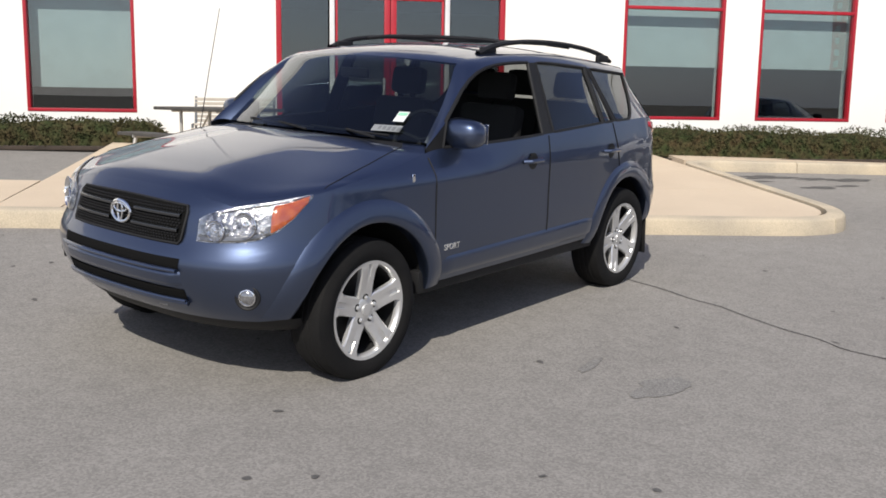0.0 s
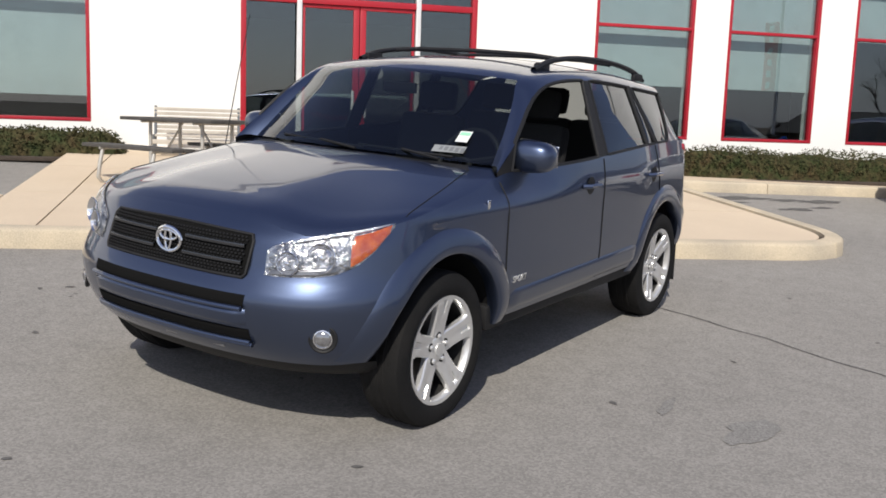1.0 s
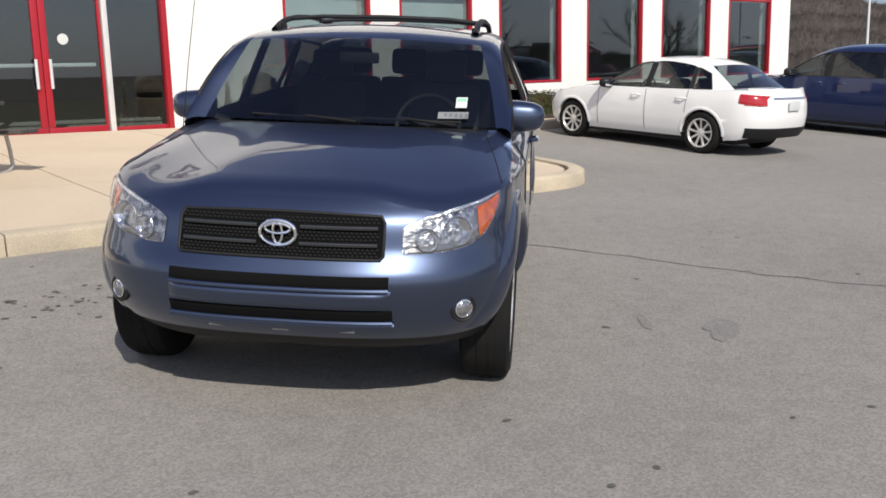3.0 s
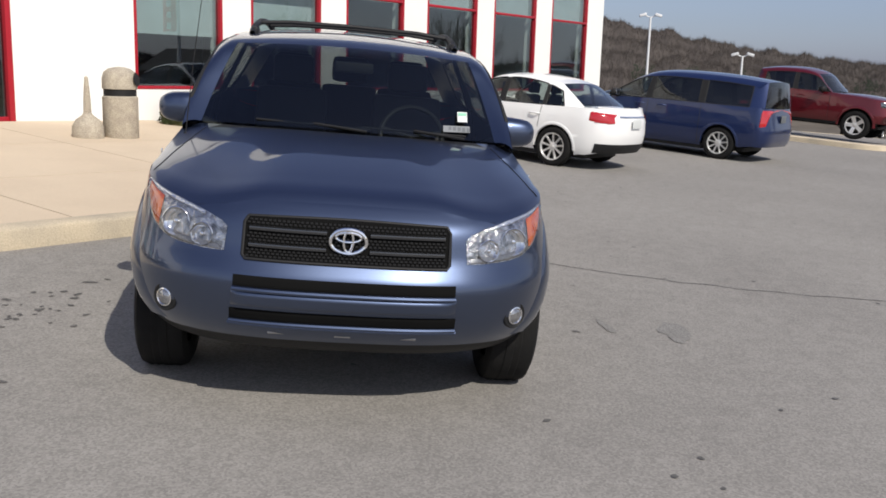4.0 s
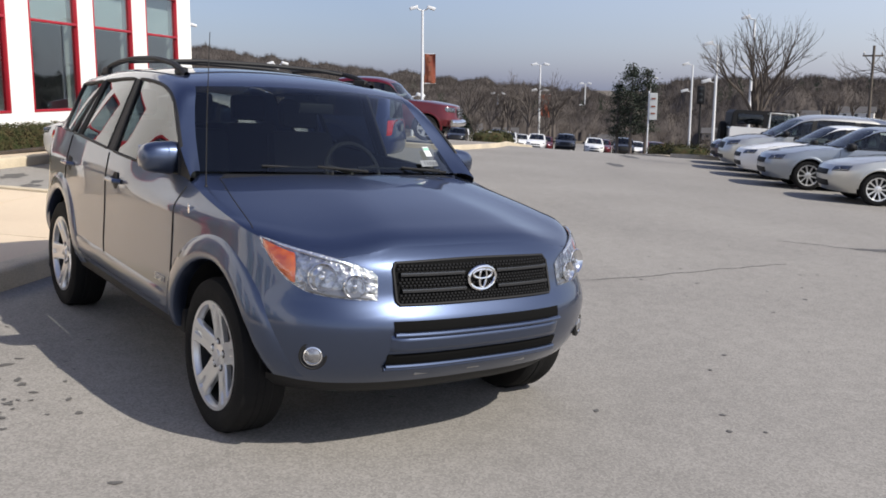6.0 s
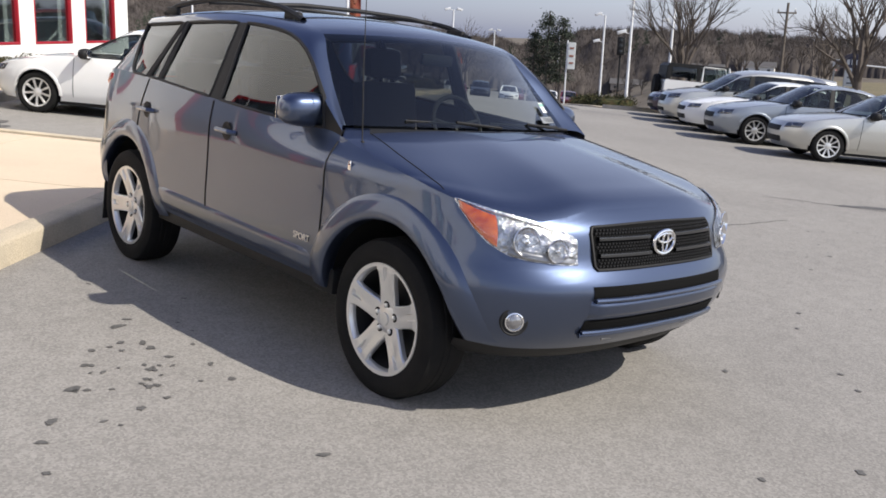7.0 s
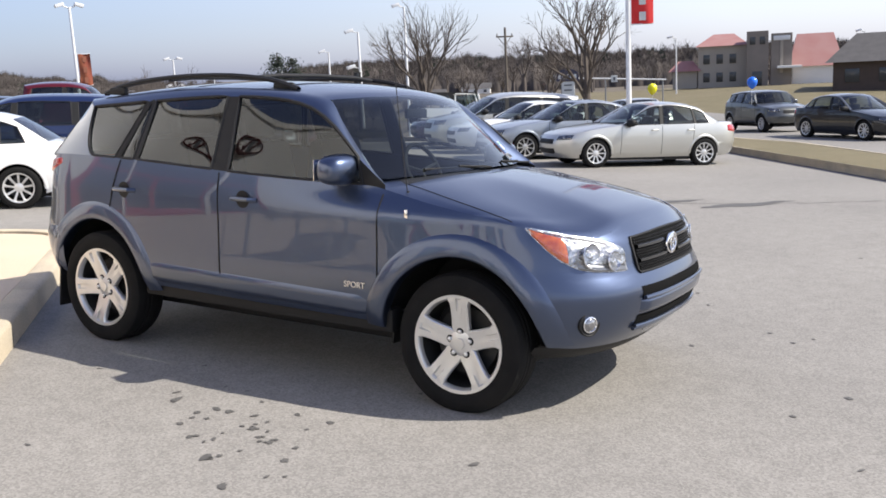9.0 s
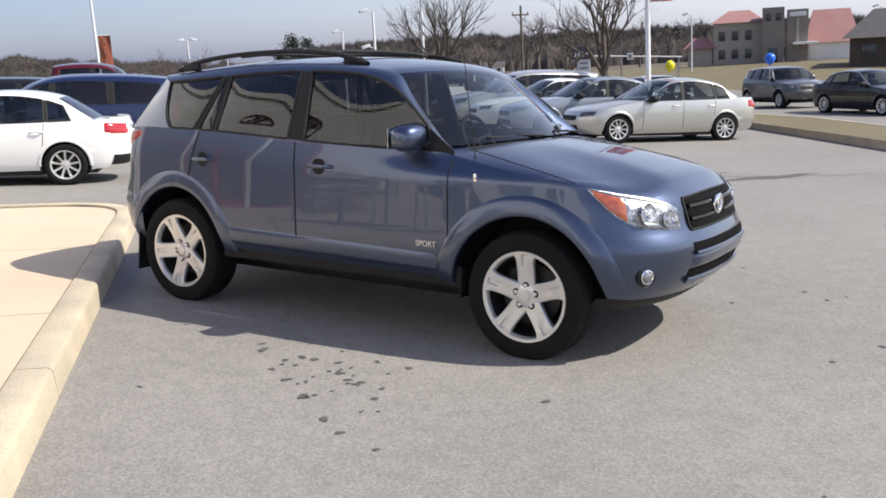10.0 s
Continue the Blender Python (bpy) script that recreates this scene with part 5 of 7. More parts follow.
VAN = dict(
    SEDAN, wheelbase=3.08, tyre=0.335, arch=0.40, clear=0.16, track=0.84,
    side=[(0.2, 0.86), (0.32, 0.93), (0.55, 0.965), (0.75, 0.97), (0.95, 0.96), (1.08, 0.945), (1.2, 0.92)],
    nose=[(0.2, -0.80), (0.32, -0.92), (0.5, -0.96), (0.65, -0.93), (0.85, -0.86), (0.95, -0.74)],
    tail=[(0.3, 3.98), (0.42, 4.06), (0.65, 4.08), (0.9, 4.02), (1.1, 3.98), (1.2, 3.95)],
    yc=-0.05, yt=3.6, nt=4.2, n=2.5, tuck=0.05,
    top=[(-0.3, 0.94), (0, 0.98), (0.4, 1.03), (0.6, 1.07), (1.5, 1.10), (3.0, 1.12), (3.7, 1.13)],
    nose_top=[(0, 0.88), (45, 0.89), (70, 0.93), (90, 0.98)], tail_top=1.13,
    window_top=[(0.925, 0.35, 1.04), (0.87, 0.75, 1.28), (0.81, 1.15, 1.50), (0.79, 1.6, 1.58), (0.78, 2.3, 1.59), (0.775, 3.1, 1.575), (0.76, 3.75, 1.53)],
    roof_edge=[(0.78, 0.42, 1.08), (0.73, 0.80, 1.32), (0.68, 1.15, 1.56), (0.66, 1.6, 1.67), (0.66, 2.3, 1.70), (0.655, 3.1, 1.69), (0.64, 3.86, 1.64)], roof_edge_split=0.34,
    screen_top=(0, 1.05, 1.60), screen_base=(0, 0.22, 1.10), rear_top=(0, 3.93, 1.67), roof_crown=0.03, cowl=(0, 0.15, 1.08), hood_crown=0.05,
    rear_base_side=(0.82, 3.92, 1.13), rear_base=(0, 4.0, 1.13), deck=False,
    windows=[(0.62, 1.35, 0.66, 1.40), (1.48, 2.55, 1.50, 2.52), (2.68, 3.62, 2.66, 3.62)], side_glass=[M_CARGLASS, M_TINT, M_TINT], rear_glass=M_TINT,
    seat_y=1.3, mirror=(1.05, 0.68, 1.15), handles=(1.25, 1.75), handle_z=0.98, seams=[(1.42, 1.08, 0.3, 0.0), (0.45, 1.04, 0.3, 0.0), (2.62, 1.1, 0.3, 0.0)],
    headlamps=[(0.50, 0.84, 0.72, 0.85, 0.76, 0.90)], taillamps=[(3.88, 3.985, 0.74, 1.08, 0.76, 1.10)], grilles=[(-0.42, 0.42, 0.62, 0.80), (-0.45, 0.45, 0.34, 0.45)],
)
PICKUP = dict(
    VAN, wheelbase=3.57, tyre=0.40, rim=0.26, tyre_w=0.26, arch=0.50, clear=0.30, track=0.86, spokes=5,
    side=[(0.4, 0.90), (0.5, 0.97), (0.7, 1.0), (0.95, 1.0), (1.15, 0.98), (1.3, 0.95)],
    nose=[(0.4, -0.85), (0.5, -0.98), (0.7, -1.0), (0.9, -0.95), (1.15, -0.90), (1.2, -0.85)],
    tail=[(0.5, 4.68), (0.7, 4.72), (1.0, 4.72), (1.25, 4.70)], yt=4.2, nt=6.0, n=3.2,
    top=[(-0.3, 1.17), (0.4, 1.22), (0.8, 1.25), (2.5, 1.26), (4.5, 1.26)], nose_top=[(0, 1.14), (45, 1.14), (70, 1.15), (90, 1.18)], tail_top=1.26,
    bottom=[(-0.9, 0.48), (-0.5, 0.5), (0.6, 0.45), (3.0, 0.45), (4.6, 0.55)],
    window_top=[(0.95, 0.75, 1.24), (0.88, 1.0, 1.45), (0.82, 1.25, 1.65), (0.80, 1.6, 1.72), (0.80, 2.0, 1.73), (0.80, 2.5, 1.71), (0.81, 2.85, 1.66)],
    roof_edge=[(0.80, 0.78, 1.27), (0.75, 1.02, 1.48), (0.70, 1.25, 1.72), (0.68, 1.6, 1.82), (0.68, 2.0, 1.84), (0.68, 2.5, 1.82), (0.68, 2.95, 1.76)],
    screen_top=(0, 1.15, 1.76), screen_base=(0, 0.62, 1.28), rear_top=(0, 3.0, 1.80), cowl=(0, 0.55, 1.25), hood_crown=0.06,
    rear_base_side=(0.84, 3.02, 1.27), rear_base=(0, 3.06, 1.27), deck=True, windows=[(0.92, 1.75, 0.96, 1.78), (1.88, 2.75, 1.88, 2.72)], side_glass=[M_CARGLASS, M_TINT],
    seat_y=1.75, mirror=(1.12, 1.0, 1.32), handles=(1.6, 2.6), handle_z=1.1, seams=[(1.82, 1.22, 0.5, 0.0), (0.78, 1.2, 0.5, 0.0), (2.95, 1.2, 0.5, 0.0)],
    headlamps=[(0.60, 0.90, 0.92, 1.10, 0.95, 1.10)], taillamps=[(4.45, 4.62, 0.9, 1.2, 0.9, 1.2)], grilles=[(-0.52, 0.52, 0.78, 1.06)],
)
WAGON = dict(SUV, fine=0.55, spokes=9, open_left=False, headlamps=[(0.52, 0.86, 0.80, 0.92, 0.84, 0.95)], grilles=[(-0.42, 0.42, 0.70, 0.90)], track=0.82, rim=0.23)
SEDAN["mirror_mat"] = VAN["mirror_mat"] = PICKUP["mirror_mat"] = M_BLACK


def on_lot(x, y, turn, size=0.93, lift=0.0):
    """A pose on the sloping lot at that place."""
    up = Vector((0.01523, -0.0593, 1)).normalized()
    if y < -14:
        up = Vector((lot_z(x - 1, y) - lot_z(x + 1, y), lot_z(x, y - 1) - lot_z(x, y + 1), 2)).normalized()
    fwd = Vector((math.cos(radians(turn + 90)), math.sin(radians(turn + 90)), 0))
    Y = (fwd - up * fwd.dot(up)).normalized()
    X = Y.cross(up)
    m = Matrix(((X.x, Y.x, up.x, x), (X.y, Y.y, up.y, y), (X.z, Y.z, up.z, lot_z(x, y) + lift), (0, 0, 0, 1)))
    return m @ Matrix.Diagonal((size, size, size, 1))


def off_roader(at):
    """A boxy open-bodied off-roader with a cloth top, a flat screen and a spare wheel on its back."""
    car = thing("white_off_roader", "white boxy off-roader with a black soft top", "car", at, "display row")
    outline = [(-0.55, 0.55), (-0.60, 0.75), (-0.55, 1.02), (0.75, 1.12), (0.80, 1.20), (3.05, 1.20), (3.10, 1.15), (3.10, 0.60), (2.9, 0.50), (0.2, 0.50)]
    turn = Matrix(((0, 0, 1, -0.76), (1, 0, 0, 0), (0, 1, 0, 0), (0, 0, 0, 1)))
    part("body", Geo().prism(outline, 1.52, turn), P_WHITE, car, smooth=30)
    part("hood", Geo().box((1.26, 1.24, 0.07), (0, 0.12, 1.10), 0.03, pose(0, 0, 0, 4, 0, 0)), P_WHITE, car)
    part("grille", Geo().box((1.16, 0.05, 0.40), (0, -0.60, 0.84), 0.02), P_WHITE, car)
    for k in range(7):
        part("grille_slot", Geo().box((0.06, 0.03, 0.26), (-0.27 + 0.09 * k, -0.625, 0.86), 0.01), M_BLACK, car)
    for sg in (1, -1):
        part("headlight", Geo().lathe([(0.0, 0.02), (0.08, 0.01), (0.09, -0.02)], 16, pose(sg * 0.45, -0.625, 0.88, 90, 0, 0)), M_REFLECT, car)
        for y in (0.0, 2.45):
            part("wheel_flare", Geo().box((0.24, 1.05, 0.06), (sg * 0.86, y, 0.86), 0.025), M_BLACK, car)
            wheel(car, sg * 0.80, y, 0.38, 0.22, 0.24, 5, sg, low=True)
        part("front_door_window", Geo().box((0.02, 0.80, 0.42), (sg * 0.735, 1.42, 1.45), 0.008), M_CARGLASS, car)
        part("window_frame", Geo().tube([(sg * 0.75, 0.98, 1.22), (sg * 0.70, 1.12, 1.72), (sg * 0.70, 1.84, 1.72), (sg * 0.75, 1.86, 1.22)], 0.035, 6), P_WHITE, car)
        part("rear_side_window", Geo().box((0.02, 0.80, 0.34), (sg * 0.742, 2.48, 1.47), 0.008), M_TINT, car)
        part("door_mirror", Geo().box((0.18, 0.08, 0.16), (sg * 0.90, 1.05, 1.32), 0.03), M_BLACK, car)
    top = [(0.98, 1.70), (1.05, 1.78), (2.95, 1.76), (3.06, 1.66), (3.09, 1.21), (2.93, 1.21), (2.93, 1.66), (1.95, 1.66), (1.95, 1.70)]
    part("soft_top", Geo().prism(top, 1.46, Matrix(((0, 0, 1, -0.73), (1, 0, 0, 0), (0, 1, 0, 0), (0, 0, 0, 1)))), M_BLACK, car, "black cloth top", smooth=30)
    for sg in (1, -1):
        part("top_side", Geo().prism([(1.92, 1.21), (2.04, 1.21), (2.04, 1.30), (2.92, 1.30), (2.92, 1.21), (3.06, 1.21), (3.03, 1.68), (1.92, 1.68), (1.92, 1.64), (2.90, 1.64), (2.90, 1.31), (2.05, 1.31), (2.05, 1.64), (1.92, 1.64)], 0.03, Matrix(((0, 0, 1, sg * 0.735 - 0.015), (1, 0, 0, 0), (0, 1, 0, 0), (0, 0, 0, 1)))), M_BLACK, car, smooth=0)
    part("windscreen", Geo().box((1.36, 0.02, 0.54), (0, 0, 0), 0.006, pose(0, 0.90, 1.46, -16, 0, 0)), M_CARGLASS, car)
    part("screen_frame", Geo().tube([(-0.72, 0.82, 1.18), (-0.70, 0.99, 1.73), (0.70, 0.99, 1.73), (0.72, 0.82, 1.18)], 0.035, 6), P_WHITE, car)
    part("bumper", Geo().box((1.5, 0.14, 0.16), (0, -0.70, 0.58), 0.04), M_BLACK, car)
    part("spare_wheel", Geo().lathe([(0.0, -0.1), (0.34, -0.1), (0.37, -0.05), (0.37, 0.05), (0.34, 0.1), (0.0, 0.1)], 24, pose(0, 3.24, 0.98, 90, 0, 0)), M_TYRE, car)


P_WHITE = car_paint("white_paint", (0.78, 0.78, 0.77), 0.0, 0.4, 0.0)
P_NAVY = car_paint("navy_paint", (0.012, 0.024, 0.085), 0.4, 0.35)
P_CHERRY = car_paint("cherry_paint", (0.11, 0.006, 0.012), 0.4, 0.35)
P_SILVER = car_paint("silver_paint", (0.56, 0.555, 0.52), 0.75, 0.35)
P_STEELBLUE = car_paint("steel_blue_paint", (0.30, 0.33, 0.37), 0.6, 0.35)
P_PLUM = car_paint("plum_paint", (0.06, 0.04, 0.06), 0.5, 0.35)
P_GREY = car_paint("mineral_grey_paint", (0.10, 0.105, 0.105), 0.6, 0.35)
P_DARK = car_paint("black_paint", (0.012, 0.013, 0.016), 0.2, 0.35)

white_sedan, ws_sh = make_car("white_sedan", "glossy white sedan parked nose to the hedge", "car", P_WHITE, SEDAN, on_lot(10.05, 6.85, 180), "cars before the building")
part("number_plate", Geo().box((0.30, 0.008, 0.15), (0, 3.755, 0.80), 0.004), M_PAPER, white_sedan, "pale blank plate")
tails = lambda k, z0, z1, out: [[tuple(ws_sh.tail(radians(a), z0 + (z1 - z0) * q / 4) + Vector((0, out, 0))) for a in [k[0] + (k[1] - k[0]) * i / 14 for i in range(15)]] for q in range(5)]
part("bumper_insert", Geo().grid(tails((-62, 62), 0.30, 0.46, 0.012)), M_BLACK, white_sedan, "black lower bumper insert")
for sg in (1, -1):
    part("tail_light", Geo().grid(tails((sg * 34, sg * 66), 0.80, 0.93, 0.014)), M_TAIL, white_sedan, "red tail light")
part("deck_lip", Geo().tube([tuple(ws_sh.tail(radians(-58 + 116 * i / 16), 1.0) + Vector((0, -0.02, 0.035))) for i in range(17)], 0.014, 6), P_WHITE, white_sedan)
part("chrome_strip", Geo().grid(tails((-24, 24), 0.90, 0.925, 0.016)), M_CHROME, white_sedan)
van, van_sh = make_car("navy_minivan", "dark blue minivan parked nose to the building", "car", P_NAVY, VAN, on_lot(15.15, 6.55, 180), "cars before the building")
part("number_plate", Geo().box((0.30, 0.008, 0.15), (0, 4.06, 0.92), 0.004), M_INK, van)
make_car("dark_minivan", "dark minivan parked beyond the navy one", "car", P_DARK, VAN, on_lot(21.7, 9.3, 180, 0.9), "cars before the building")
truck, tr_sh = make_car("red_pickup", "dark cherry red pickup truck on a raised island", "pickup truck", P_CHERRY, PICKUP, on_lot(25.25, 3.75, 0, 0.98, 0.14), "")
part("chrome_bumper", Geo().tube([(-0.95, -0.80, 0.62), (-0.7, -1.0, 0.62), (0, -1.06, 0.62), (0.7, -1.0, 0.62), (0.95, -0.80, 0.62)], 0.11, 10), M_CHROME, truck, "chrome front bumper")
for k in range(3):
    part("grille_bar", Geo().box((1.0, 0.03, 0.05), (0, -0.985 + 0.02 * k, 0.82 + 0.10 * k), 0.01), M_CHROME, truck)
make_car("silver_sedan", "silver sedan with dark lower grille in the display row", "car", P_SILVER, dict(SEDAN, spokes=10), on_lot(15.4, -6.75, 180, 1.0), "display row")
make_car("steel_blue_sedan", "steel blue sedan in the display row", "car", P_STEELBLUE, SEDAN, on_lot(18.3, -6.1, 180, 1.03), "display row")
make_car("pale_sedan", "pale silver sedan in the display row", "car", P_WHITE, SEDAN, on_lot(20.9, -5.95, 180, 1.0), "display row")
make_car("silver_minivan", "silver minivan in the display row", "car", P_SILVER, VAN, on_lot(23.4, -5.9, 180, 0.99), "display row")
make_car("plum_sedan", "dark plum sedan at the end of the display row", "car", P_PLUM, SEDAN, on_lot(25.9, -6.0, 180, 1.0), "display row")
make_car("grey_wagon", "grey off-road wagon with a bright grille and a balloon", "car", P_GREY, dict(WAGON, grilles=[(-0.4, 0.4, 0.74, 0.88)]), on_lot(28.0, -20.7, -95, 1.0), "cars along the grass")
make_car("black_sedan", "black sedan parked along the grass", "car", P_DARK, SEDAN, on_lot(21.5, -20.15, -86, 1.03), "cars along the grass")
make_car("pale_wagon", "pale wagon parked by the grass with a yellow balloon", "car", P_SILVER, WAGON, on_lot(31.8, -17.0, -90, 0.98), "cars along the grass")
off_roader(on_lot(28.7, -9.0, 0, 1.0))
far_a, _ = make_car("far_white_car", "white car in the far rows", "car", P_WHITE, SEDAN, on_lot(84, 3.0, -90, 1.0), "far rows")
far_b, _ = make_car("far_dark_car", "dark car in the far rows", "car", P_DARK, WAGON, on_lot(84.5, 0.3, -90, 1.0), "far rows")
far_c, _ = make_car("far_red_car", "dark red car in the far rows", "car", P_CHERRY, SEDAN, on_lot(83.5, -8.0, -90, 1.0), "far rows")
for src, spots in ((far_a, ((84.2, -2.4), (90, 8.6), (96, 5.2), (88, -6.5), (99, 12.0), (84.0, 5.7))), (far_b, ((84.1, -5.1), (92, 11.6), (95, 0.4), (98, 8.0), (60, 12.5))), (far_c, ((94, 2.6), (97, -3.5), (91, 14.0)))):
    for x, y in spots:
        copy_thing(src, on_lot(x, y, -90, 1.0).normalized())
make_car("dark_car", "dark car at the far side of the walk", "car", P_DARK, SEDAN, on_lot(-5.75, 6.75, 90, 0.93), "cars before the building")

# ---- planting and walk furniture ----
M_HEDGE = mat("hedge_leaf", (0.034, 0.044, 0.018), 0.9, 0, (0.080, 0.054, 0.030), 6, 0.75, grain=0.4, bump_scale=18, spec=0.1)
M_TWIG = mat("bark", (0.11, 0.09, 0.075), 0.95, 0, (0.07, 0.058, 0.05), 5, 0.7, 0.4, 30)
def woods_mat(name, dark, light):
    """Leafless woods from afar: fine upright strokes of trunks and twigs; dark gaps and haze are in the colours."""
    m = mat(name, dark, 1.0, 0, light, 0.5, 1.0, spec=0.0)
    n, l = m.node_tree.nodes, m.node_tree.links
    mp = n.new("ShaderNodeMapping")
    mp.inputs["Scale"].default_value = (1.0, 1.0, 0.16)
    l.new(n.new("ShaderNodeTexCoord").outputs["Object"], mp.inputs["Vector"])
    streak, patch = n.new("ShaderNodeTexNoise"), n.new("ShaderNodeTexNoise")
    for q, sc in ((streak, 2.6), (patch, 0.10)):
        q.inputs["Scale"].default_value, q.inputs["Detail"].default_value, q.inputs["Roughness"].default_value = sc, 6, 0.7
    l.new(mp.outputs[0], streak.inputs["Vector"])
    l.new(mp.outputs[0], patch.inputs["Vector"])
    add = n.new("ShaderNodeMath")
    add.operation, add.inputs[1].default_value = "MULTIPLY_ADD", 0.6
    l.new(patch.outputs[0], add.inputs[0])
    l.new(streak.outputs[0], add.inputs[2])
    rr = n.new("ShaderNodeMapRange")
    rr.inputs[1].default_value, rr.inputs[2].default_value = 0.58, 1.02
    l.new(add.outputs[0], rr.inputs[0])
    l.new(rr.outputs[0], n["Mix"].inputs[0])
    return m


# paler stroke colour carries the distance haze, darker one the shade between trunks
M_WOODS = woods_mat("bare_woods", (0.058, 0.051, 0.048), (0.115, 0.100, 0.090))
M_PINE = mat("pine", (0.040, 0.050, 0.034), 1.0, 0, (0.02, 0.03, 0.02), 0.3, 0.7)
M_WEATHERED = mat("weathered_board", (0.070, 0.065, 0.060), 0.85, 0, (0.042, 0.040, 0.038), 7, 0.7, 0.3, 60, grain=0.15)
M_PALEWOOD = mat("pale_slat", (0.48, 0.44, 0.38), 0.8, 0, (0.36, 0.32, 0.27), 6, 0.7, 0.2, 80)
M_GALV = mat("galvanised_tube", (0.50, 0.49, 0.46), 0.5, 0.5, (0.40, 0.38, 0.35), 9, 0.6)
M_AGG = mat("exposed_aggregate", (0.42, 0.37, 0.29), 0.9, 0, (0.30, 0.26, 0.21), 12, 0.8, 0.7, 90, grain=0.3)
M_SOIL = mat("mulch", (0.06, 0.045, 0.035), 1.0, 0, (0.03, 0.024, 0.02), 6, 0.8, 0.8, 40)
M_BRICK = mat("red_brick", (0.28, 0.10, 0.06), 0.9, 0, (0.2, 0.08, 0.05), 9, 0.7)
rng = random.Random(5)


def close(x, x0, x1):
    """How full a hedge is at x: it rounds off within its last third of a metre."""
    t = min(1.0, min(x - x0, x1 - x) / 0.35)
    return math.sqrt(max(0.0, 1 - (1 - t) ** 2))


def leaf_mass(name, boxes, count, size, label, lumps=0.08, material=None):
    """A clipped hedge: a dark lumpy heart and thousands of small leaves standing out of it."""
    g = Geo()
    total = sum((b[1] - b[0]) for b in boxes)
    for x0, x1, y0, y1, zf, h in boxes:
        n = max(8, int((x1 - x0) / 0.12))
        ring = 10
        rows = []
        for i in range(n + 1):
            x = x0 + (x1 - x0) * i / n
            end = close(x, x0, x1)
            row = []
            for k in range(ring + 1):
                a = math.pi * k / ring
                k2 = 1 + 0.25 * noise.noise(Vector((x * 1.7, k * 0.6, y0)))
                row.append((x, (y0 + y1) / 2 - (y1 - y0) / 2 * 0.82 * math.cos(a) * end, zf(x, y0) + h * 0.80 * end * k2 * min(1, 1.25 * math.sin(a) ** 0.6)))
            rows.append(row)
        g.grid(rows)
        for _ in range(int(count * (x1 - x0) / total)):
            x = rng.uniform(x0, x1)
            a = math.pi * rng.random()
            bump = 1 + lumps * 3 * noise.noise(Vector((x * 2.1, a * 1.2, y1)))
            r = rng.uniform(0.78, 1.02) * bump * close(x, x0, x1)
            p = Vector((x, (y0 + y1) / 2 - (y1 - y0) / 2 * r * math.copysign(abs(math.cos(a)) ** 0.6, math.cos(a)), zf(x, y0) + h * r * math.sin(a) ** 0.55))
            d = Vector((rng.gauss(0, 1), rng.gauss(0, 1), rng.gauss(0.3, 1))).normalized()
            e = d.orthogonal().normalized()
            s = size * rng.uniform(0.6, 1.5)
            k = len(g.v)
            g.v += [tuple(p - e * s * 0.35), tuple(p + d * s), tuple(p + e * s * 0.35)]
            g.f.append((k, k + 1, k + 2))
    return solo(name, g, material or M_HEDGE, label, "hedge", kind="stuff", smooth=0)


bed = lambda x, y: lot_z(x, y) + 0.12
leaf_mass("hedge", [(5.55, 19.9, 8.62, 9.42, bed, 0.47)], 26000, 0.036, "low clipped evergreen hedge with brown patches below the windows")
leaf_mass("hedge", [(-13, -1.60, 8.62, 9.42, lambda x, y: slab_z(-2, 8.6), 0.46)], 20000, 0.036, "low clipped evergreen hedge beside the entrance")
g = Geo()
for x0, x1, zf in ((5.6, 19.95, bed), (-13, -1.55, lambda x, y: slab_z(-2, 8.6))):
    g.box((x1 - x0, 0.95, 0.06), ((x0 + x1) / 2, 9.03, zf((x0 + x1) / 2, 9) + 0.03), 0.02)
solo("mulch_bed", g, M_SOIL, "strip of dark mulch under the hedge", "planting bed", kind="structure")

# picnic table
C = (-0.66, 6.15)
tz = slab_z(*C) + 0.012
pm = Matrix.Translation((C[0], C[1], tz)) @ pose(0, 0, 0, 0, 0, 129)
table = thing("picnic_table", "weathered picnic table with bent galvanised legs on the walk", "picnic table", pm)
for k in range(4):
    part("top_board", Geo().box((1.62, 0.175, 0.038), (0, -0.273 + 0.182 * k, 0.735), 0.006), M_WEATHERED, table)
for sg in (1, -1):
    for k in range(2):
        part("bench_board", Geo().box((1.62, 0.135, 0.038), (0, sg * (0.63 + 0.142 * k), 0.44), 0.006), M_WEATHERED, table)
for x in (0.46, -0.46):
    leg = [(x, -0.80, 0.41), (x, -0.84, 0.25), (x, -0.86, 0.10), (x, -0.80, 0.035), (x, -0.68, 0.02), (x, 0, 0.02), (x, 0.68, 0.02), (x, 0.80, 0.035), (x, 0.86, 0.10), (x, 0.84, 0.25), (x, 0.80, 0.41)]
    lg = part("leg_frame", Geo().tube(leg, 0.021, 10), M_GALV, table, "bent galvanised tube")
    for sg in (1, -1):
        part("post", Geo().tube([(x, sg * 0.20, 0.02), (x, sg * 0.20, 0.715)], 0.02, 10), M_GALV, lg)
        part("seat_bearer", Geo().tube([(x, sg * 0.56, 0.415), (x, sg * 0.84, 0.415)], 0.016, 8), M_GALV, lg)
    part("brace", Geo().tube([(x, 0, 0.36), (x * 0.3, 0, 0.71)], 0.012, 8), M_GALV, lg)
    part("top_bearer", Geo().tube([(x, -0.32, 0.71), (x, 0.32, 0.71)], 0.016, 8), M_GALV, lg)
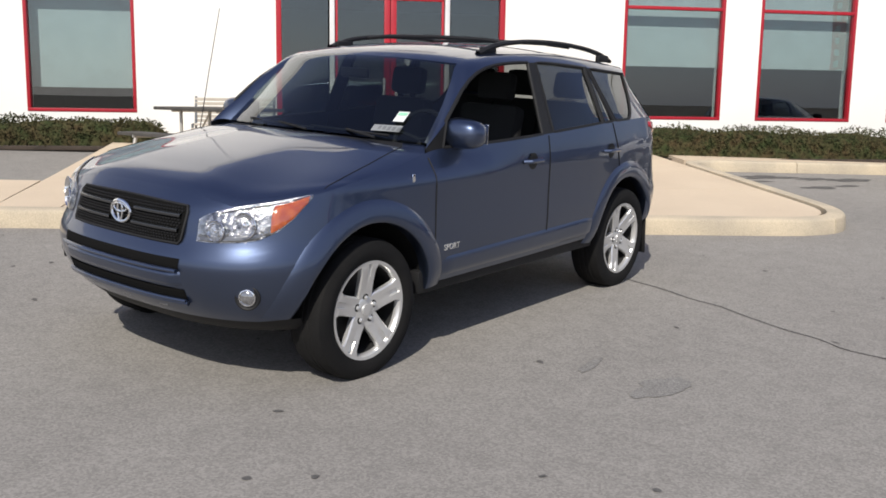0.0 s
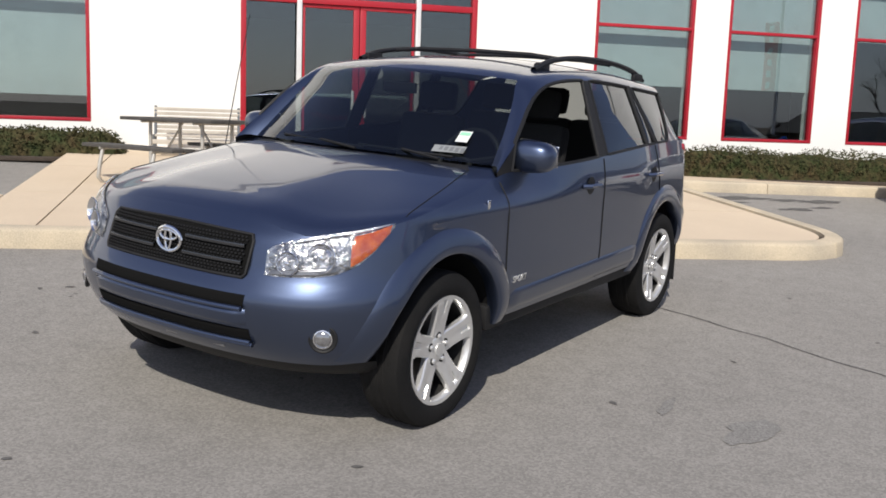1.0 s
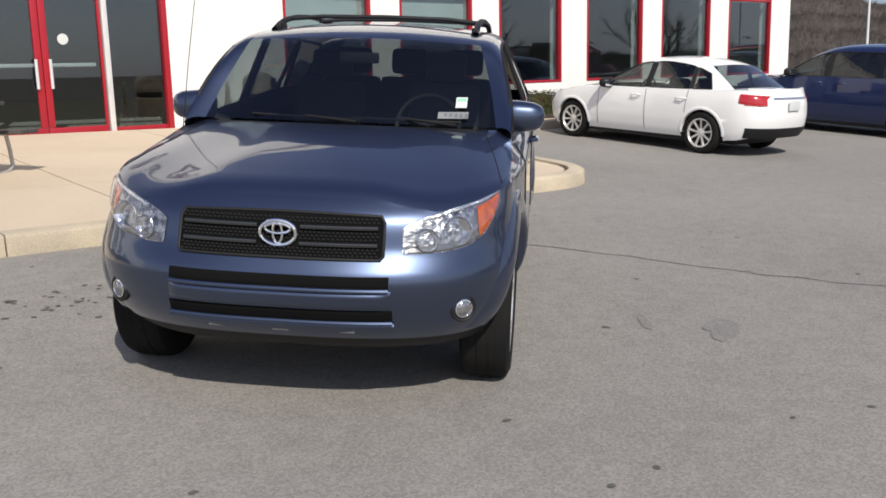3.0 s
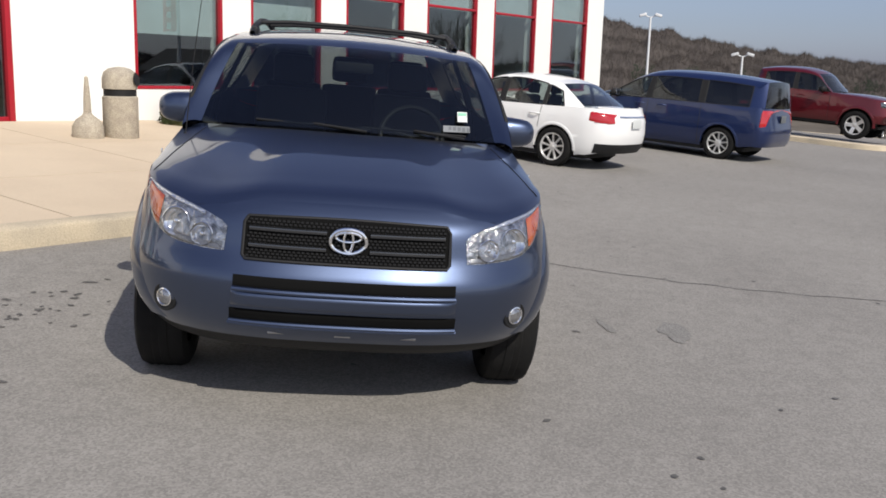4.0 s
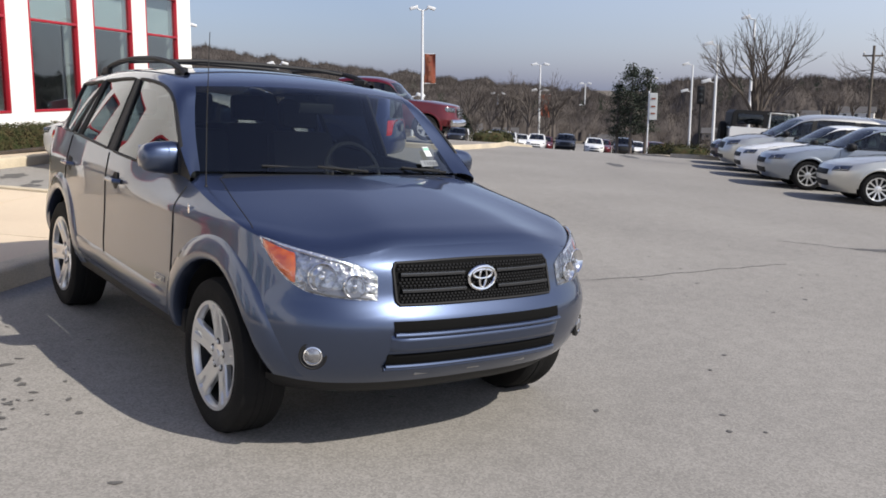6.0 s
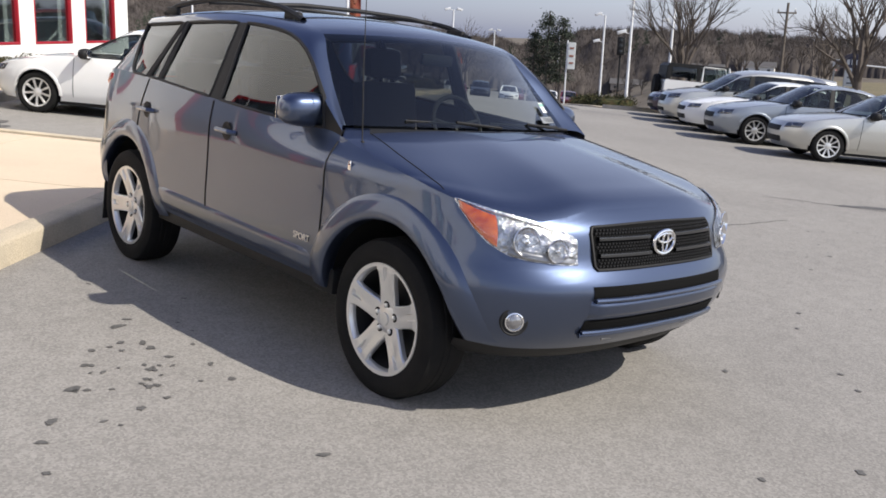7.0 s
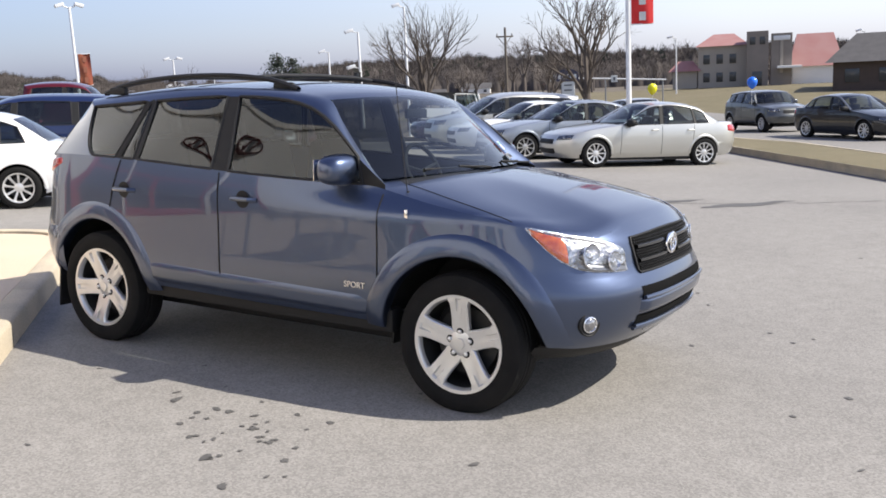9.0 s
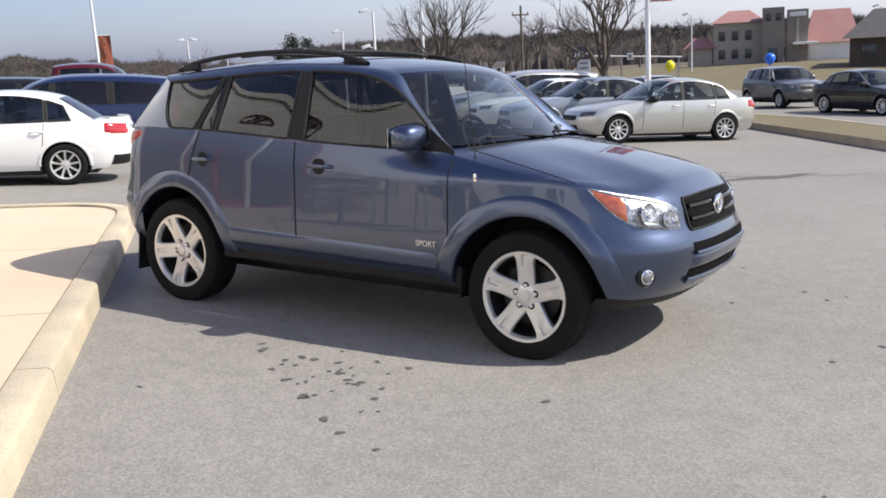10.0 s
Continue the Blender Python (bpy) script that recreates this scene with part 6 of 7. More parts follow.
# slatted bench against the wall
bz = slab_z(-0.7, 8.8) + 0.01
bench = thing("slatted_bench", "pale slatted wooden bench against the white wall", "bench", pose(-0.66, 8.9, bz))
for k in range(6):
    part("back_slat", Geo().box((1.18, 0.020, 0.045), (0, 0.235 + 0.014 * k, 0.43 + 0.062 * k), 0.005), M_PALEWOOD, bench)
for k in range(6):
    part("seat_slat", Geo().box((1.18, 0.060, 0.022), (0, -0.20 + 0.072 * k, 0.38), 0.005), M_PALEWOOD, bench)
part("front_slat", Geo().box((1.18, 0.02, 0.06), (0, -0.25, 0.30), 0.005), M_PALEWOOD, bench)
for x in (-0.57, 0.57):
    part("end_frame", Geo().tube([(x, -0.24, 0.0), (x, -0.24, 0.38), (x, 0.20, 0.38), (x, 0.33, 0.78)], 0.020, 8), M_INK, bench)
    part("back_leg", Geo().tube([(x, 0.20, 0.38), (x, 0.28, 0.0)], 0.018, 8), M_INK, bench)
# litter bin with domed top, ash urn, loose brick
bin_at = (3.95, 7.75)
lb = thing("litter_bin", "round buff aggregate litter bin with a domed top", "litter bin", pose(*bin_at, slab_z(*bin_at)))
part("drum", Geo().lathe([(0.0, 0.0), (0.215, 0.0), (0.225, 0.02), (0.225, 0.60), (0.21, 0.615), (0.0, 0.615)], 32), M_AGG, lb)
# ring and mouth disc are coloured black for the shade of openings
part("dark_band", Geo().lathe([(0.0, 0.617), (0.207, 0.617), (0.207, 0.70), (0.0, 0.70)], 28), M_BLACK, lb, "black ring painting the shaded gap below the lid")
part("lid", Geo().lathe([(0.20, 0.70), (0.222, 0.705), (0.222, 0.84), (0.20, 0.92), (0.14, 0.965), (0.06, 0.985), (0.0, 0.99)], 32), M_AGG, lb)
part("mouth", Geo().lathe([(0.0, 0.006), (0.085, 0.006), (0.09, 0.0)], 20, look((0.12, -0.195, 0.83), (0, 0, 0.80))), M_BLACK, lb, "black disc painting the shaded round mouth")
uz = slab_z(3.5, 7.8)
urn = thing("ash_urn", "buff ash urn with a slim stem beside the bin", "ash urn", pose(3.5, 7.8, uz))
part("base", Geo().lathe([(0.0, 0.0), (0.19, 0.0), (0.20, 0.03), (0.195, 0.22), (0.15, 0.30), (0.07, 0.36), (0.045, 0.40)], 28), M_AGG, urn)
part("stem", Geo().lathe([(0.05, 0.38), (0.045, 0.55), (0.035, 0.7), (0.022, 0.84), (0.0, 0.86)], 16), M_AGG, urn)
solo("loose_brick", Geo().box((0.19, 0.09, 0.06), (0, 0, 0), 0.006, pose(3.05, 7.35, slab_z(3.05, 7.35) + 0.032, 0, 0, 8)), M_AGG, "loose buff block lying on the walk", "block")

# ---- marks on the asphalt ----
M_STAIN = mat("oil_stain", (0.075, 0.072, 0.068), 0.75, 0, (0.11, 0.105, 0.10), 14, 0.8, grain=0.2, bump_scale=80)
M_CRACK = mat("crack_filler", (0.05, 0.048, 0.046), 0.9, 0, (0.09, 0.085, 0.08), 20, 0.8)


def blob(g, x, y, rx, ry, turn=0.0, lift=0.004, n=14):
    k = len(g.v)
    c, s = math.cos(turn), math.sin(turn)
    ph = rng.uniform(0, 50)
    for i in range(n):
        a = 2 * math.pi * i / n
        r = 1 + 0.6 * noise.noise(Vector((math.cos(a) * 1.2 + ph, math.sin(a) * 1.2, 0))) + 0.35 * noise.noise(Vector((math.cos(a) * 3 + ph, math.sin(a) * 3, 5)))
        dx, dy = rx * r * math.cos(a), ry * r * math.sin(a)
        X, Y = x + dx * c - dy * s, y + dx * s + dy * c
        g.v.append((X, Y, lot_z(X, Y) + lift))
    g.f.append(tuple(range(k, k + n)))


def lot_line(g, pts, w, wob=0.07, lift=0.004):
    """A thin wandering crack along points on the lot."""
    path = dense(pts, 0.08)
    rows = []
    for i, p in enumerate(path):
        d = Vector(path[min(i + 1, len(path) - 1)]) - Vector(path[max(i - 1, 0)])
        nrm = Vector((-d.y, d.x)).normalized()
        o = wob * noise.noise(Vector((p[0] * 3, p[1] * 3, 0)))
        ww = w * (0.6 + 0.8 * abs(noise.noise(Vector((p[0] * 9, p[1] * 9, 4)))))
        q = Vector(p) + nrm * o
        rows.append([(*(q - nrm * ww), lot_z(*q) + lift), (*(q + nrm * ww), lot_z(*q) + lift)])
    g.grid(rows)


g = Geo()
lot_line(g, [(2.55, 1.75), (2.74, 1.33), (2.95, 0.92), (3.2, 0.42), (3.45, -0.30), (3.85, -0.95), (4.6, -1.8), (6.0, -3.3)], 0.0075)
lot_line(g, [(8.0, -3.6), (7.8, -4.5), (7.5, -5.5), (7.2, -6.6), (7.05, -8.5), (7.0, -10)], 0.014)
solo("crack", g, M_CRACK, "long wandering crack in the asphalt", "crack", kind="structure", smooth=0)
spots = Geo()
for x, y, rx, ry in ((-0.97, 1.91, 0.05, 0.035), (-0.37, 1.79, 0.04, 0.03), (-0.1, 2.05, 0.06, 0.03), (-0.65, 1.69, 0.04, 0.03), (-0.69, 1.98, 0.03, 0.02), (-1.31, 1.85, 0.04, 0.03), (-0.83, 1.6, 0.03, 0.02), (-0.5, 1.46, 0.03, 0.02), (-0.31, 1.85, 0.04, 0.025)):
    blob(spots, x, y, rx * 0.72, ry * 0.72, rng.random() * 3)
for _ in range(34):
    blob(spots, rng.gauss(-0.62, 0.38), rng.gauss(1.74, 0.16), rng.uniform(0.008, 0.024), rng.uniform(0.007, 0.018), rng.random() * 3)
for _ in range(120):
    blob(spots, rng.uniform(-5, 12), rng.uniform(-6, 2.8), rng.uniform(0.008, 0.028), rng.uniform(0.006, 0.02), rng.random() * 3, n=8)
solo("oil_spots", spots, M_STAIN, "scattered dark oil drips on the asphalt", "stain", kind="stuff", smooth=0)
M_DAMP = mat("faded_stain", (0.185, 0.178, 0.168), 0.9, 0, (0.215, 0.208, 0.197), 9, 0.9, grain=0.35, bump_scale=90, spec=0.2)
g = Geo()
blob(g, 2.13, -0.91, 0.22, 0.10, 0.5, n=24)
blob(g, 1.86, -0.55, 0.16, 0.03, 0.9, n=18)
solo("faded_stain", g, M_DAMP, "faded grey stain on the asphalt", "stain", kind="structure", smooth=0)
g = Geo()
for x, y, rx, ry in ((6.9, 7.35, 0.45, 0.16), (7.6, 7.25, 0.30, 0.10), (8.1, 7.2, 0.4, 0.14), (7.2, 6.4, 0.28, 0.10), (7.7, 6.6, 0.20, 0.07), (6.6, 6.9, 0.16, 0.06), (7.85, -5.0, 0.11, 0.55), (7.15, -5.7, 0.16, 0.62), (7.4, -6.5, 0.08, 0.4), (26.5, -2.6, 0.9, 0.25), (21.6, -2.0, 0.7, 0.2)):
    blob(g, x, y, rx, ry, 0.2, n=24)
solo("old_oil_stains", g, M_STAIN, "dark old oil stains where cars stand", "stain", kind="structure", smooth=0)

# ---- islands ----
def island(name, outline, label, top, h=0.14):
    n = len(outline)
    it = thing(name, label, "kerbed island", kind="structure")
    P = [Vector(p) for p in outline]
    c = sum(P, Vector((0, 0))) / n
    inn = [p + (c - p).normalized() * 0.16 for p in P]
    rows = []
    for off, hh in ((0.0, -0.15), (0.0, h - 0.02), (0.03, h), (0.16, h + 0.004), (0.165, h - 0.02)):
        rows.append([(*(p + (c - p).normalized() * off), lot_z(*p) + hh) for p in P])
    part("island_kerb", Geo().grid(rows, close_v=True), M_KERB, it)
    part("island_top", Geo().add([(p.x, p.y, lot_z(p.x, p.y) + h - 0.012) for p in inn], [tuple(range(n))]), top, it, smooth=0)


M_GREYSLAB = mat("grey_concrete", (0.27, 0.245, 0.215), 0.9, 0, (0.21, 0.19, 0.17), 0.8, 0.8, 0.25, 60)
island("island_1", dense(rounded([(5.5, -11.8), (5.5, -9.7), (19.5, -12.8), (27.5, -13.0), (29.4, -5.0), (32.3, -4.3), (34.0, -6.8), (33.5, -15.3), (19, -15.3)], [0.4, 0.4, 0, 0, 0.6, 0.8, 0.8, 0.6, 0.5]), 1.0), "grass strip with a concrete kerb behind the display row", M_GRASS, 0.19)
island("island_2", dense(rounded([(22.4, 7.6), (22.6, 2.7), (26.2, 1.6), (33, 0.9), (41, 1.2), (41, 7.6)], [0.5, 0.8, 0.8, 0.8, 0.8, 0.8]), 1.0), "kerbed grey concrete island under the pickup", M_GREYSLAB)
island("island_3", dense(rounded([(34.5, -8.4), (36, -4.5), (48, -3.5), (52, -5), (52, -9)], 0.8), 1.0), "planted island with low evergreen shrubs", M_SOIL)
leaf_mass("shrubs", [(34.5, 40.6, 1.9, 3.6, lambda x, y: lot_z(x, y) + 0.1, 0.55), (37.5, 50.0, -6.8, -4.7, lambda x, y: lot_z(x, y) + 0.1, 0.6)], 7000, 0.07, "low dark evergreen shrubs on the islands", 0.15)

# ---- lamps, poles, banners ----
M_POLE = mat("white_pole", (0.72, 0.73, 0.74), 0.45, 0)
M_WOODPOLE = mat("weathered_pole", (0.13, 0.11, 0.09), 0.95, 0, (0.09, 0.075, 0.06), 5, 0.6)
M_BANNER_R = mat("red_banner", (0.62, 0.03, 0.03), 0.8, 0, (0.5, 0.02, 0.02), 2, 0.5)
M_BANNER_O = mat("rust_banner", (0.20, 0.045, 0.028), 0.85, 0, (0.27, 0.10, 0.035), 1.5, 0.6)
M_HEAD = mat("lamp_head", (0.70, 0.71, 0.72), 0.4, 0.1)


def lot_lamp(x, y, top, heads=2, turn=0.0, r=0.075, second=None):
    base = lot_z(x, y)
    lamp = thing("lot_lamp", "white lot lamp on a slim pole with %s" % ("twin shoebox heads" if heads == 2 else "a single head"), "street lamp", pose(x, y, base, 0, 0, turn), "lot lamps")
    H = top - base
    big = 1.0 if x < 65 else 1.6
    part("pole", Geo().tube([(0, 0, 0), (0, 0, H * 0.5), (0, 0, H)], r, 10, True, r * 0.7), M_POLE, lamp)
    part("footing", Geo().lathe([(0.0, 0.0), (0.28, 0.0), (0.28, 0.35), (0.2, 0.4), (0, 0.4)], 16), M_KERB, lamp)
    for z in [H] + ([second - base] if second else []):
        for sg in ((1, -1) if heads == 2 else (1,)):
            arm = part("arm", Geo().tube([(0, 0, z - 0.05), (0, sg * 0.28 * big, z + 0.05)], 0.035, 8), M_POLE, lamp)
            part("head", Geo().box((0.34 * big, 0.44 * big, 0.16 * big), (0, 0, 0), 0.04, pose(0, sg * 0.46 * big, z + 0.10, sg * -16, 0, 0)), M_HEAD, arm)
    return lamp


for x, y, top, heads, second in ((50.9, 22.8, 5.17, 2, None), (54.7, 18.3, 3.0, 2, None), (45.5, 7.35, 5.65, 2, None), (74.2, 13.0, 0.9, 2, None), (136, 11, 0.75, 2, None), (112.3, 3.9, 4.42, 2, 1.3), (172, -1.9, 2.48, 2, -1.4), (149.5, -12, 3.26, 2, None), (98.8, -12.65, 4.17, 1, 1.4), (72.5, -11.5, 5.06, 1, 2.2), (48.1, -10, 5.31, 1, 2.7), (60.9, -33.8, 3.2, 1, None), (61.5, -50.9, 3.1, 1, None)):
    lot_lamp(x, y, top, heads, math.degrees(math.atan2(y, x + 4)) + 8, 0.085 if x < 60 else 0.06 if y < -20 else 0.13, second)


def banner(x, y, z0, z1, w, turn, material, name, label, bars):
    b = thing(name, label, "banner", pose(x, y, 0, 0, 0, turn))
    rows = [[(w * k / 6, 0.05 * math.sin(k * 1.1 + j * 0.5), z0 + (z1 - z0) * j / 8) for k in range(7)] for j in range(9)]
    rows2 = [[(p[0], p[1] + 0.012, p[2]) for p in r] for r in rows]
    part("cloth", Geo().grid(rows).grid(list(reversed(rows2))), material, b)
    for z in (z0, z1):
        part("arm", Geo().tube([(-0.06, 0.006, z), (w, 0.006, z)], 0.018, 6), M_POLE, b)
    for k in range(bars):
        z = z0 + (z1 - z0) * (k + 0.5) / bars
        part("print_bar", Geo().box((w * 0.3, 0.01, (z1 - z0) / bars * 0.55), (w * 0.5, -0.055, z)), M_PAPER if material is M_BANNER_R else M_BRICK, b)


banner(45.52, 7.23, 1.85, 3.38, 0.58, -84, M_BANNER_O, "rust_banner", "rust coloured banner hung on a lamp pole", 3)
banner(112.3, 3.7, -1.9, 0.9, 1.2, -88, M_BANNER_O, "rust_banner", "rust coloured banner on a far pole", 3)
banner(136, 10.8, -3.8, -1.95, 0.9, -88, mat("orange_banner", (0.75, 0.12, 0.03), 0.8), "orange_banner", "small orange banner on a far pole", 1)
fp = thing("banner_pole", "tall white pole carrying a red banner", "pole", pose(21.95, -11.15, lot_z(21.95, -11.15)))
part("pole", Geo().tube([(0, 0, 0), (0, 0, 8.5)], 0.085, 12, True, 0.07), M_POLE, fp)
part("footing", Geo().lathe([(0.0, 0.0), (0.25, 0.0), (0.25, 0.3), (0, 0.3)], 16), M_KERB, fp)
banner(21.93, -11.25, 2.82, 5.6, 0.66, -113, M_BANNER_R, "red_banner", "red banner with white printing on the pole", 6)
pp = thing("power_pole", "weathered wooden power pole with a crossarm", "power pole", pose(51.6, -17.1, lot_z(51.6, -17.1)))
part("pole", Geo().tube([(0, 0, 0), (0, 0, 6.6)], 0.095, 10, True, 0.07), M_WOODPOLE, pp)
part("crossarm", Geo().box((0.09, 1.1, 0.09), (0.1, 0, 6.05), 0.01), M_WOODPOLE, pp)
for sg in (1, -1):
    part("brace", Geo().tube([(0.1, sg * 0.4, 6.0), (0.1, 0, 5.5)], 0.02, 6), M_WOODPOLE, pp)
    part("insulator", Geo().lathe([(0.05, 0), (0.06, 0.08), (0.0, 0.2)], 8, pose(0.1, sg * 0.48, 6.1)), M_STEEL, pp)
# balloons on strings
for x, y, z, colr, nm in ((30.3, -16.2, 0.55, (0.75, 0.70, 0.02), "yellow"), (27.6, -19.05, 0.66, (0.02, 0.16, 0.75), "blue")):
    bl = thing("balloon", "%s balloon tied to a parked car" % nm, "balloon", pose(x, y, z), "balloons")
    part("skin", Geo().lathe([(0.0, -0.24), (0.05, -0.22), (0.15, -0.12), (0.20, 0.02), (0.18, 0.13), (0.10, 0.21), (0.0, 0.24)], 20), mat(nm + "_balloon", colr, 0.25), bl)
    part("string", Geo().tube([(0, 0, -0.24), (0.02, 0.01, -0.85)], 0.006, 5), M_PAPER, bl)

# ---- trees ----
def bare_tree(name, x, y, base, height, spread, label, seed, limbs=4, most=1500, deep=5, bark=None):
    r = random.Random(seed)
    tree = thing(name, label, "tree", pose(x, y, base))
    trunk, crown = Geo(), Geo()
    count = [0]

    def grow(g, p, d, length, rad, depth):
        pts = [p]
        for k in range(3):
            d = (d + Vector((r.gauss(0, 0.10), r.gauss(0, 0.10), 0.06))).normalized()
            p = p + d * length / 3
            pts.append(p)
        g.tube([tuple(q) for q in pts], rad, 6 if depth < 2 else 4, False, rad * 0.62)
        count[0] += 1
        if depth >= deep or count[0] > most:
            return
        for k in range(3 if depth < 2 else r.choice((2, 2, 3))):
            t = r.uniform(0.45, 1.0)
            q = pts[min(3, int(t * 3))].lerp(pts[min(3, int(t * 3) + 1)], t * 3 - int(t * 3)) if t < 1 else pts[3]
            a = r.uniform(0, 2 * math.pi)
            side = d.orthogonal().normalized()
            side.rotate(Matrix.Rotation(a, 3, d))
            nd = (d * 0.85 + side * spread * r.uniform(0.5, 1.1)).normalized()
            grow(crown, q, nd, length * r.uniform(0.60, 0.82), rad * 0.55, depth + 1)

    trunk.tube([(0, 0, -0.1), (0.02, 0, height * 0.14), (0.03, 0.02, height * 0.30)], height * 0.030, 10, False, height * 0.022)
    for k in range(limbs):
        a = 2 * math.pi * k / limbs + r.random()
        grow(crown, Vector((0.03, 0.02, height * (0.20 + 0.10 * k / limbs))), Vector((math.cos(a) * 0.55, math.sin(a) * 0.55, 1)).normalized(), height * 0.28, height * 0.014, 0)
    grow(crown, Vector((0.03, 0.02, height * 0.29)), Vector((0, 0, 1)), height * 0.28, height * 0.017, 0)
    part("trunk", trunk, bark or M_TWIG, tree)
    part("crown", crown, bark or M_TWIG, tree, "bare winter branches")
    return tree


bare_tree("bare_tree", 29.7, -13.1, lot_z(29.7, -13.1), 6.6, 0.62, "leafless young tree on the grass beyond the cars", 3)
bare_tree("bare_tree", 38.6, -8.75, lot_z(38.6, -8.75), 6.8, 0.42, "slender leafless tree behind the display row", 11)
bare_tree("bare_tree", 36.0, -14.0, lot_z(36, -14), 4.6, 0.55, "small leafless tree at the lot's edge", 21, 3)


def woods(name, label, material, bands, seed):
    """Far evergreens: stacks of thin drooping boughs."""
    r = random.Random(seed)
    g = Geo()
    for az0, az1, d0, d1, n, h0, h1 in bands:
        for _ in range(n):
            az, d = radians(r.uniform(az0, az1)), r.uniform(d0, d1)
            x, y = d * math.cos(az), d * math.sin(az)
            z, h = lot_z(x, y) + hill(x, y), r.uniform(h0, h1)
            side = Vector((-math.sin(az), math.cos(az), 0))
            away = Vector((math.cos(az), math.sin(az), 0))
            for _ in range(90):
                u = r.random()
                w = h * 0.17 * (1.08 - u) ** 0.7 * r.uniform(0.2, 1)
                a = Vector((x, y, z + h * (0.12 + 0.88 * u))) + away * r.gauss(0, 0.4) + side * r.gauss(0, 0.05 * h)
                p = [a, a + side * r.choice((-1, 1)) * w + Vector((0, 0, h * r.uniform(-0.08, 0.03))), a + Vector((0, 0, h * 0.045))]
                q = len(g.v)
                g.v += [tuple(v) for v in p]
                g.f.append((q, q + 1, q + 2))
    return solo(name, g, material, label, "woods", kind="stuff", smooth=0)


def canopy(g, az0, az1, d, deep, h, step, r):
    """The closed top of a wood: a bumpy mass with a ragged upper edge."""
    rows = []
    n = int((az1 - az0) / step)
    for i in range(n + 1):
        row = []
        for k, (back, up) in enumerate(((0, -0.3), (0.03, 0.35), (0.10, 0.62), (0.2, 0.8), (0.35, 0.93), (0.5, 1.0), (0.8, 0.95), (1.0, 0.5))):
            swell = 0.80 + 0.22 * noise.noise(Vector((i * step * 0.7, d, 0))) + (0.12 if k > 3 else 0.05) * noise.noise(Vector((i * step * 1.6, d + k * 0.15, 3))) + (0.06 if k > 3 else 0.0) * noise.noise(Vector((i * step * 7.0, d + k * 1.9, 7)))
            az = radians(az0 + i * step + r.uniform(-0.15, 0.15) * step)
            dd = d + deep * (back + r.uniform(-0.015, 0.015))
            x, y = dd * math.cos(az), dd * math.sin(az)
            row.append((x, y, lot_z(x, y) + hill(x, y) + h * swell * up * r.uniform(0.95, 1.03)))
        rows.append(row)
    g.grid(rows)
    # fine upright twigs all over the mass
    for _ in range(int((az1 - az0) * 850)):
        i, k = r.randrange(n), r.choice((2, 3, 4, 4, 5, 5, 5))
        a, b = Vector(rows[i][k]), Vector(rows[i + 1][k - 1])
        p = a.lerp(b, r.random()) - Vector((0, 0, h * 0.06))
        th, w, t = r.uniform(0, math.pi), h * r.uniform(0.003, 0.009), h * r.uniform(0.10, 0.24)
        e = Vector((math.cos(th), math.sin(th), 0)) * w
        q = len(g.v)
        g.v += [tuple(p - e), tuple(p + e), tuple(p + Vector((r.gauss(0, 0.25) * t, r.gauss(0, 0.25) * t, t)))]
        g.f.append((q, q + 1, q + 2))


# leafless trees standing free before the woods
M_FARTREE = mat("far_bark", (0.14, 0.12, 0.108), 1.0, 0, (0.10, 0.088, 0.08), 0.8, 0.7, spec=0.05)
far_tree = [bare_tree("far_tree", x, y, lot_z(x, y) + hill(x, y), h, sp, "leafless tree at the edge of the far woods", sd, 5, 420, 4, M_FARTREE) for x, y, h, sp, sd in ((104, -22, 8.5, 0.62, 31), (96, -34, 7.5, 0.75, 32), (108, 2, 9.0, 0.55, 33))]
rt = random.Random(77)
for az0, az1, d0, d1, n, big in ((-34, -2, 88, 118, 26, 1.0), (-2, 14, 104, 125, 14, 1.05), (-38, 20, 135, 165, 40, 1.35)):
    for k in range(n):
        az, dd = radians(az0 + (az1 - az0) * (k + rt.random()) / n), rt.uniform(d0, d1)
        x, y = -4 + dd * math.cos(az), dd * math.sin(az)
        m = pose(x, y, lot_z(x, y) + hill(x, y) - 0.1, 0, 0, rt.uniform(0, 360))
        grown = copy_thing(far_tree[k % 3], m)
        q = big * rt.uniform(0.35, 0.62)
        grown.scale = (q * 1.1, q * 1.1, q)
rw = random.Random(8)
wm = Geo()
for az0, az1, d, deep, h, step in ((-52, 12, 118, 24, 4.3, 0.16), (-52, 30, 165, 30, 6.2, 0.14), (-50, 45, 215, 40, 8.0, 0.12), (0, 62, 275, 50, 9.0, 0.11), (5, 62, 345, 60, 10.2, 0.11)):
    canopy(wm, az0, az1, d, deep, h, step, rw)
solo("woods_canopy", wm, M_WOODS, "brown mass of bare winter woods, haze put into its colour", "woods", kind="stuff", smooth=70)
woods("pine_clump", "dark pines among the bare trees", M_PINE, [(-30, 10, 150, 164, 30, 4, 6), (8, 26, 150, 210, 40, 5, 7)], 4)

# ---- distant buildings ----
M_BUFF = mat("buff_block", (0.36, 0.32, 0.27), 0.9, 0, (0.30, 0.27, 0.23), 0.8, 0.6)
M_TOWER = mat("grey_stone_tower", (0.235, 0.205, 0.18), 0.9, 0, (0.18, 0.16, 0.14), 1.0, 0.6)
M_ROOFRED = mat("red_roof", (0.33, 0.175, 0.16), 0.8, 0, (0.30, 0.125, 0.115), 0.8, 0.6)
M_SHINGLE = mat("dark_shingle", (0.09, 0.085, 0.085), 0.9, 0, (0.06, 0.058, 0.058), 2, 0.6)
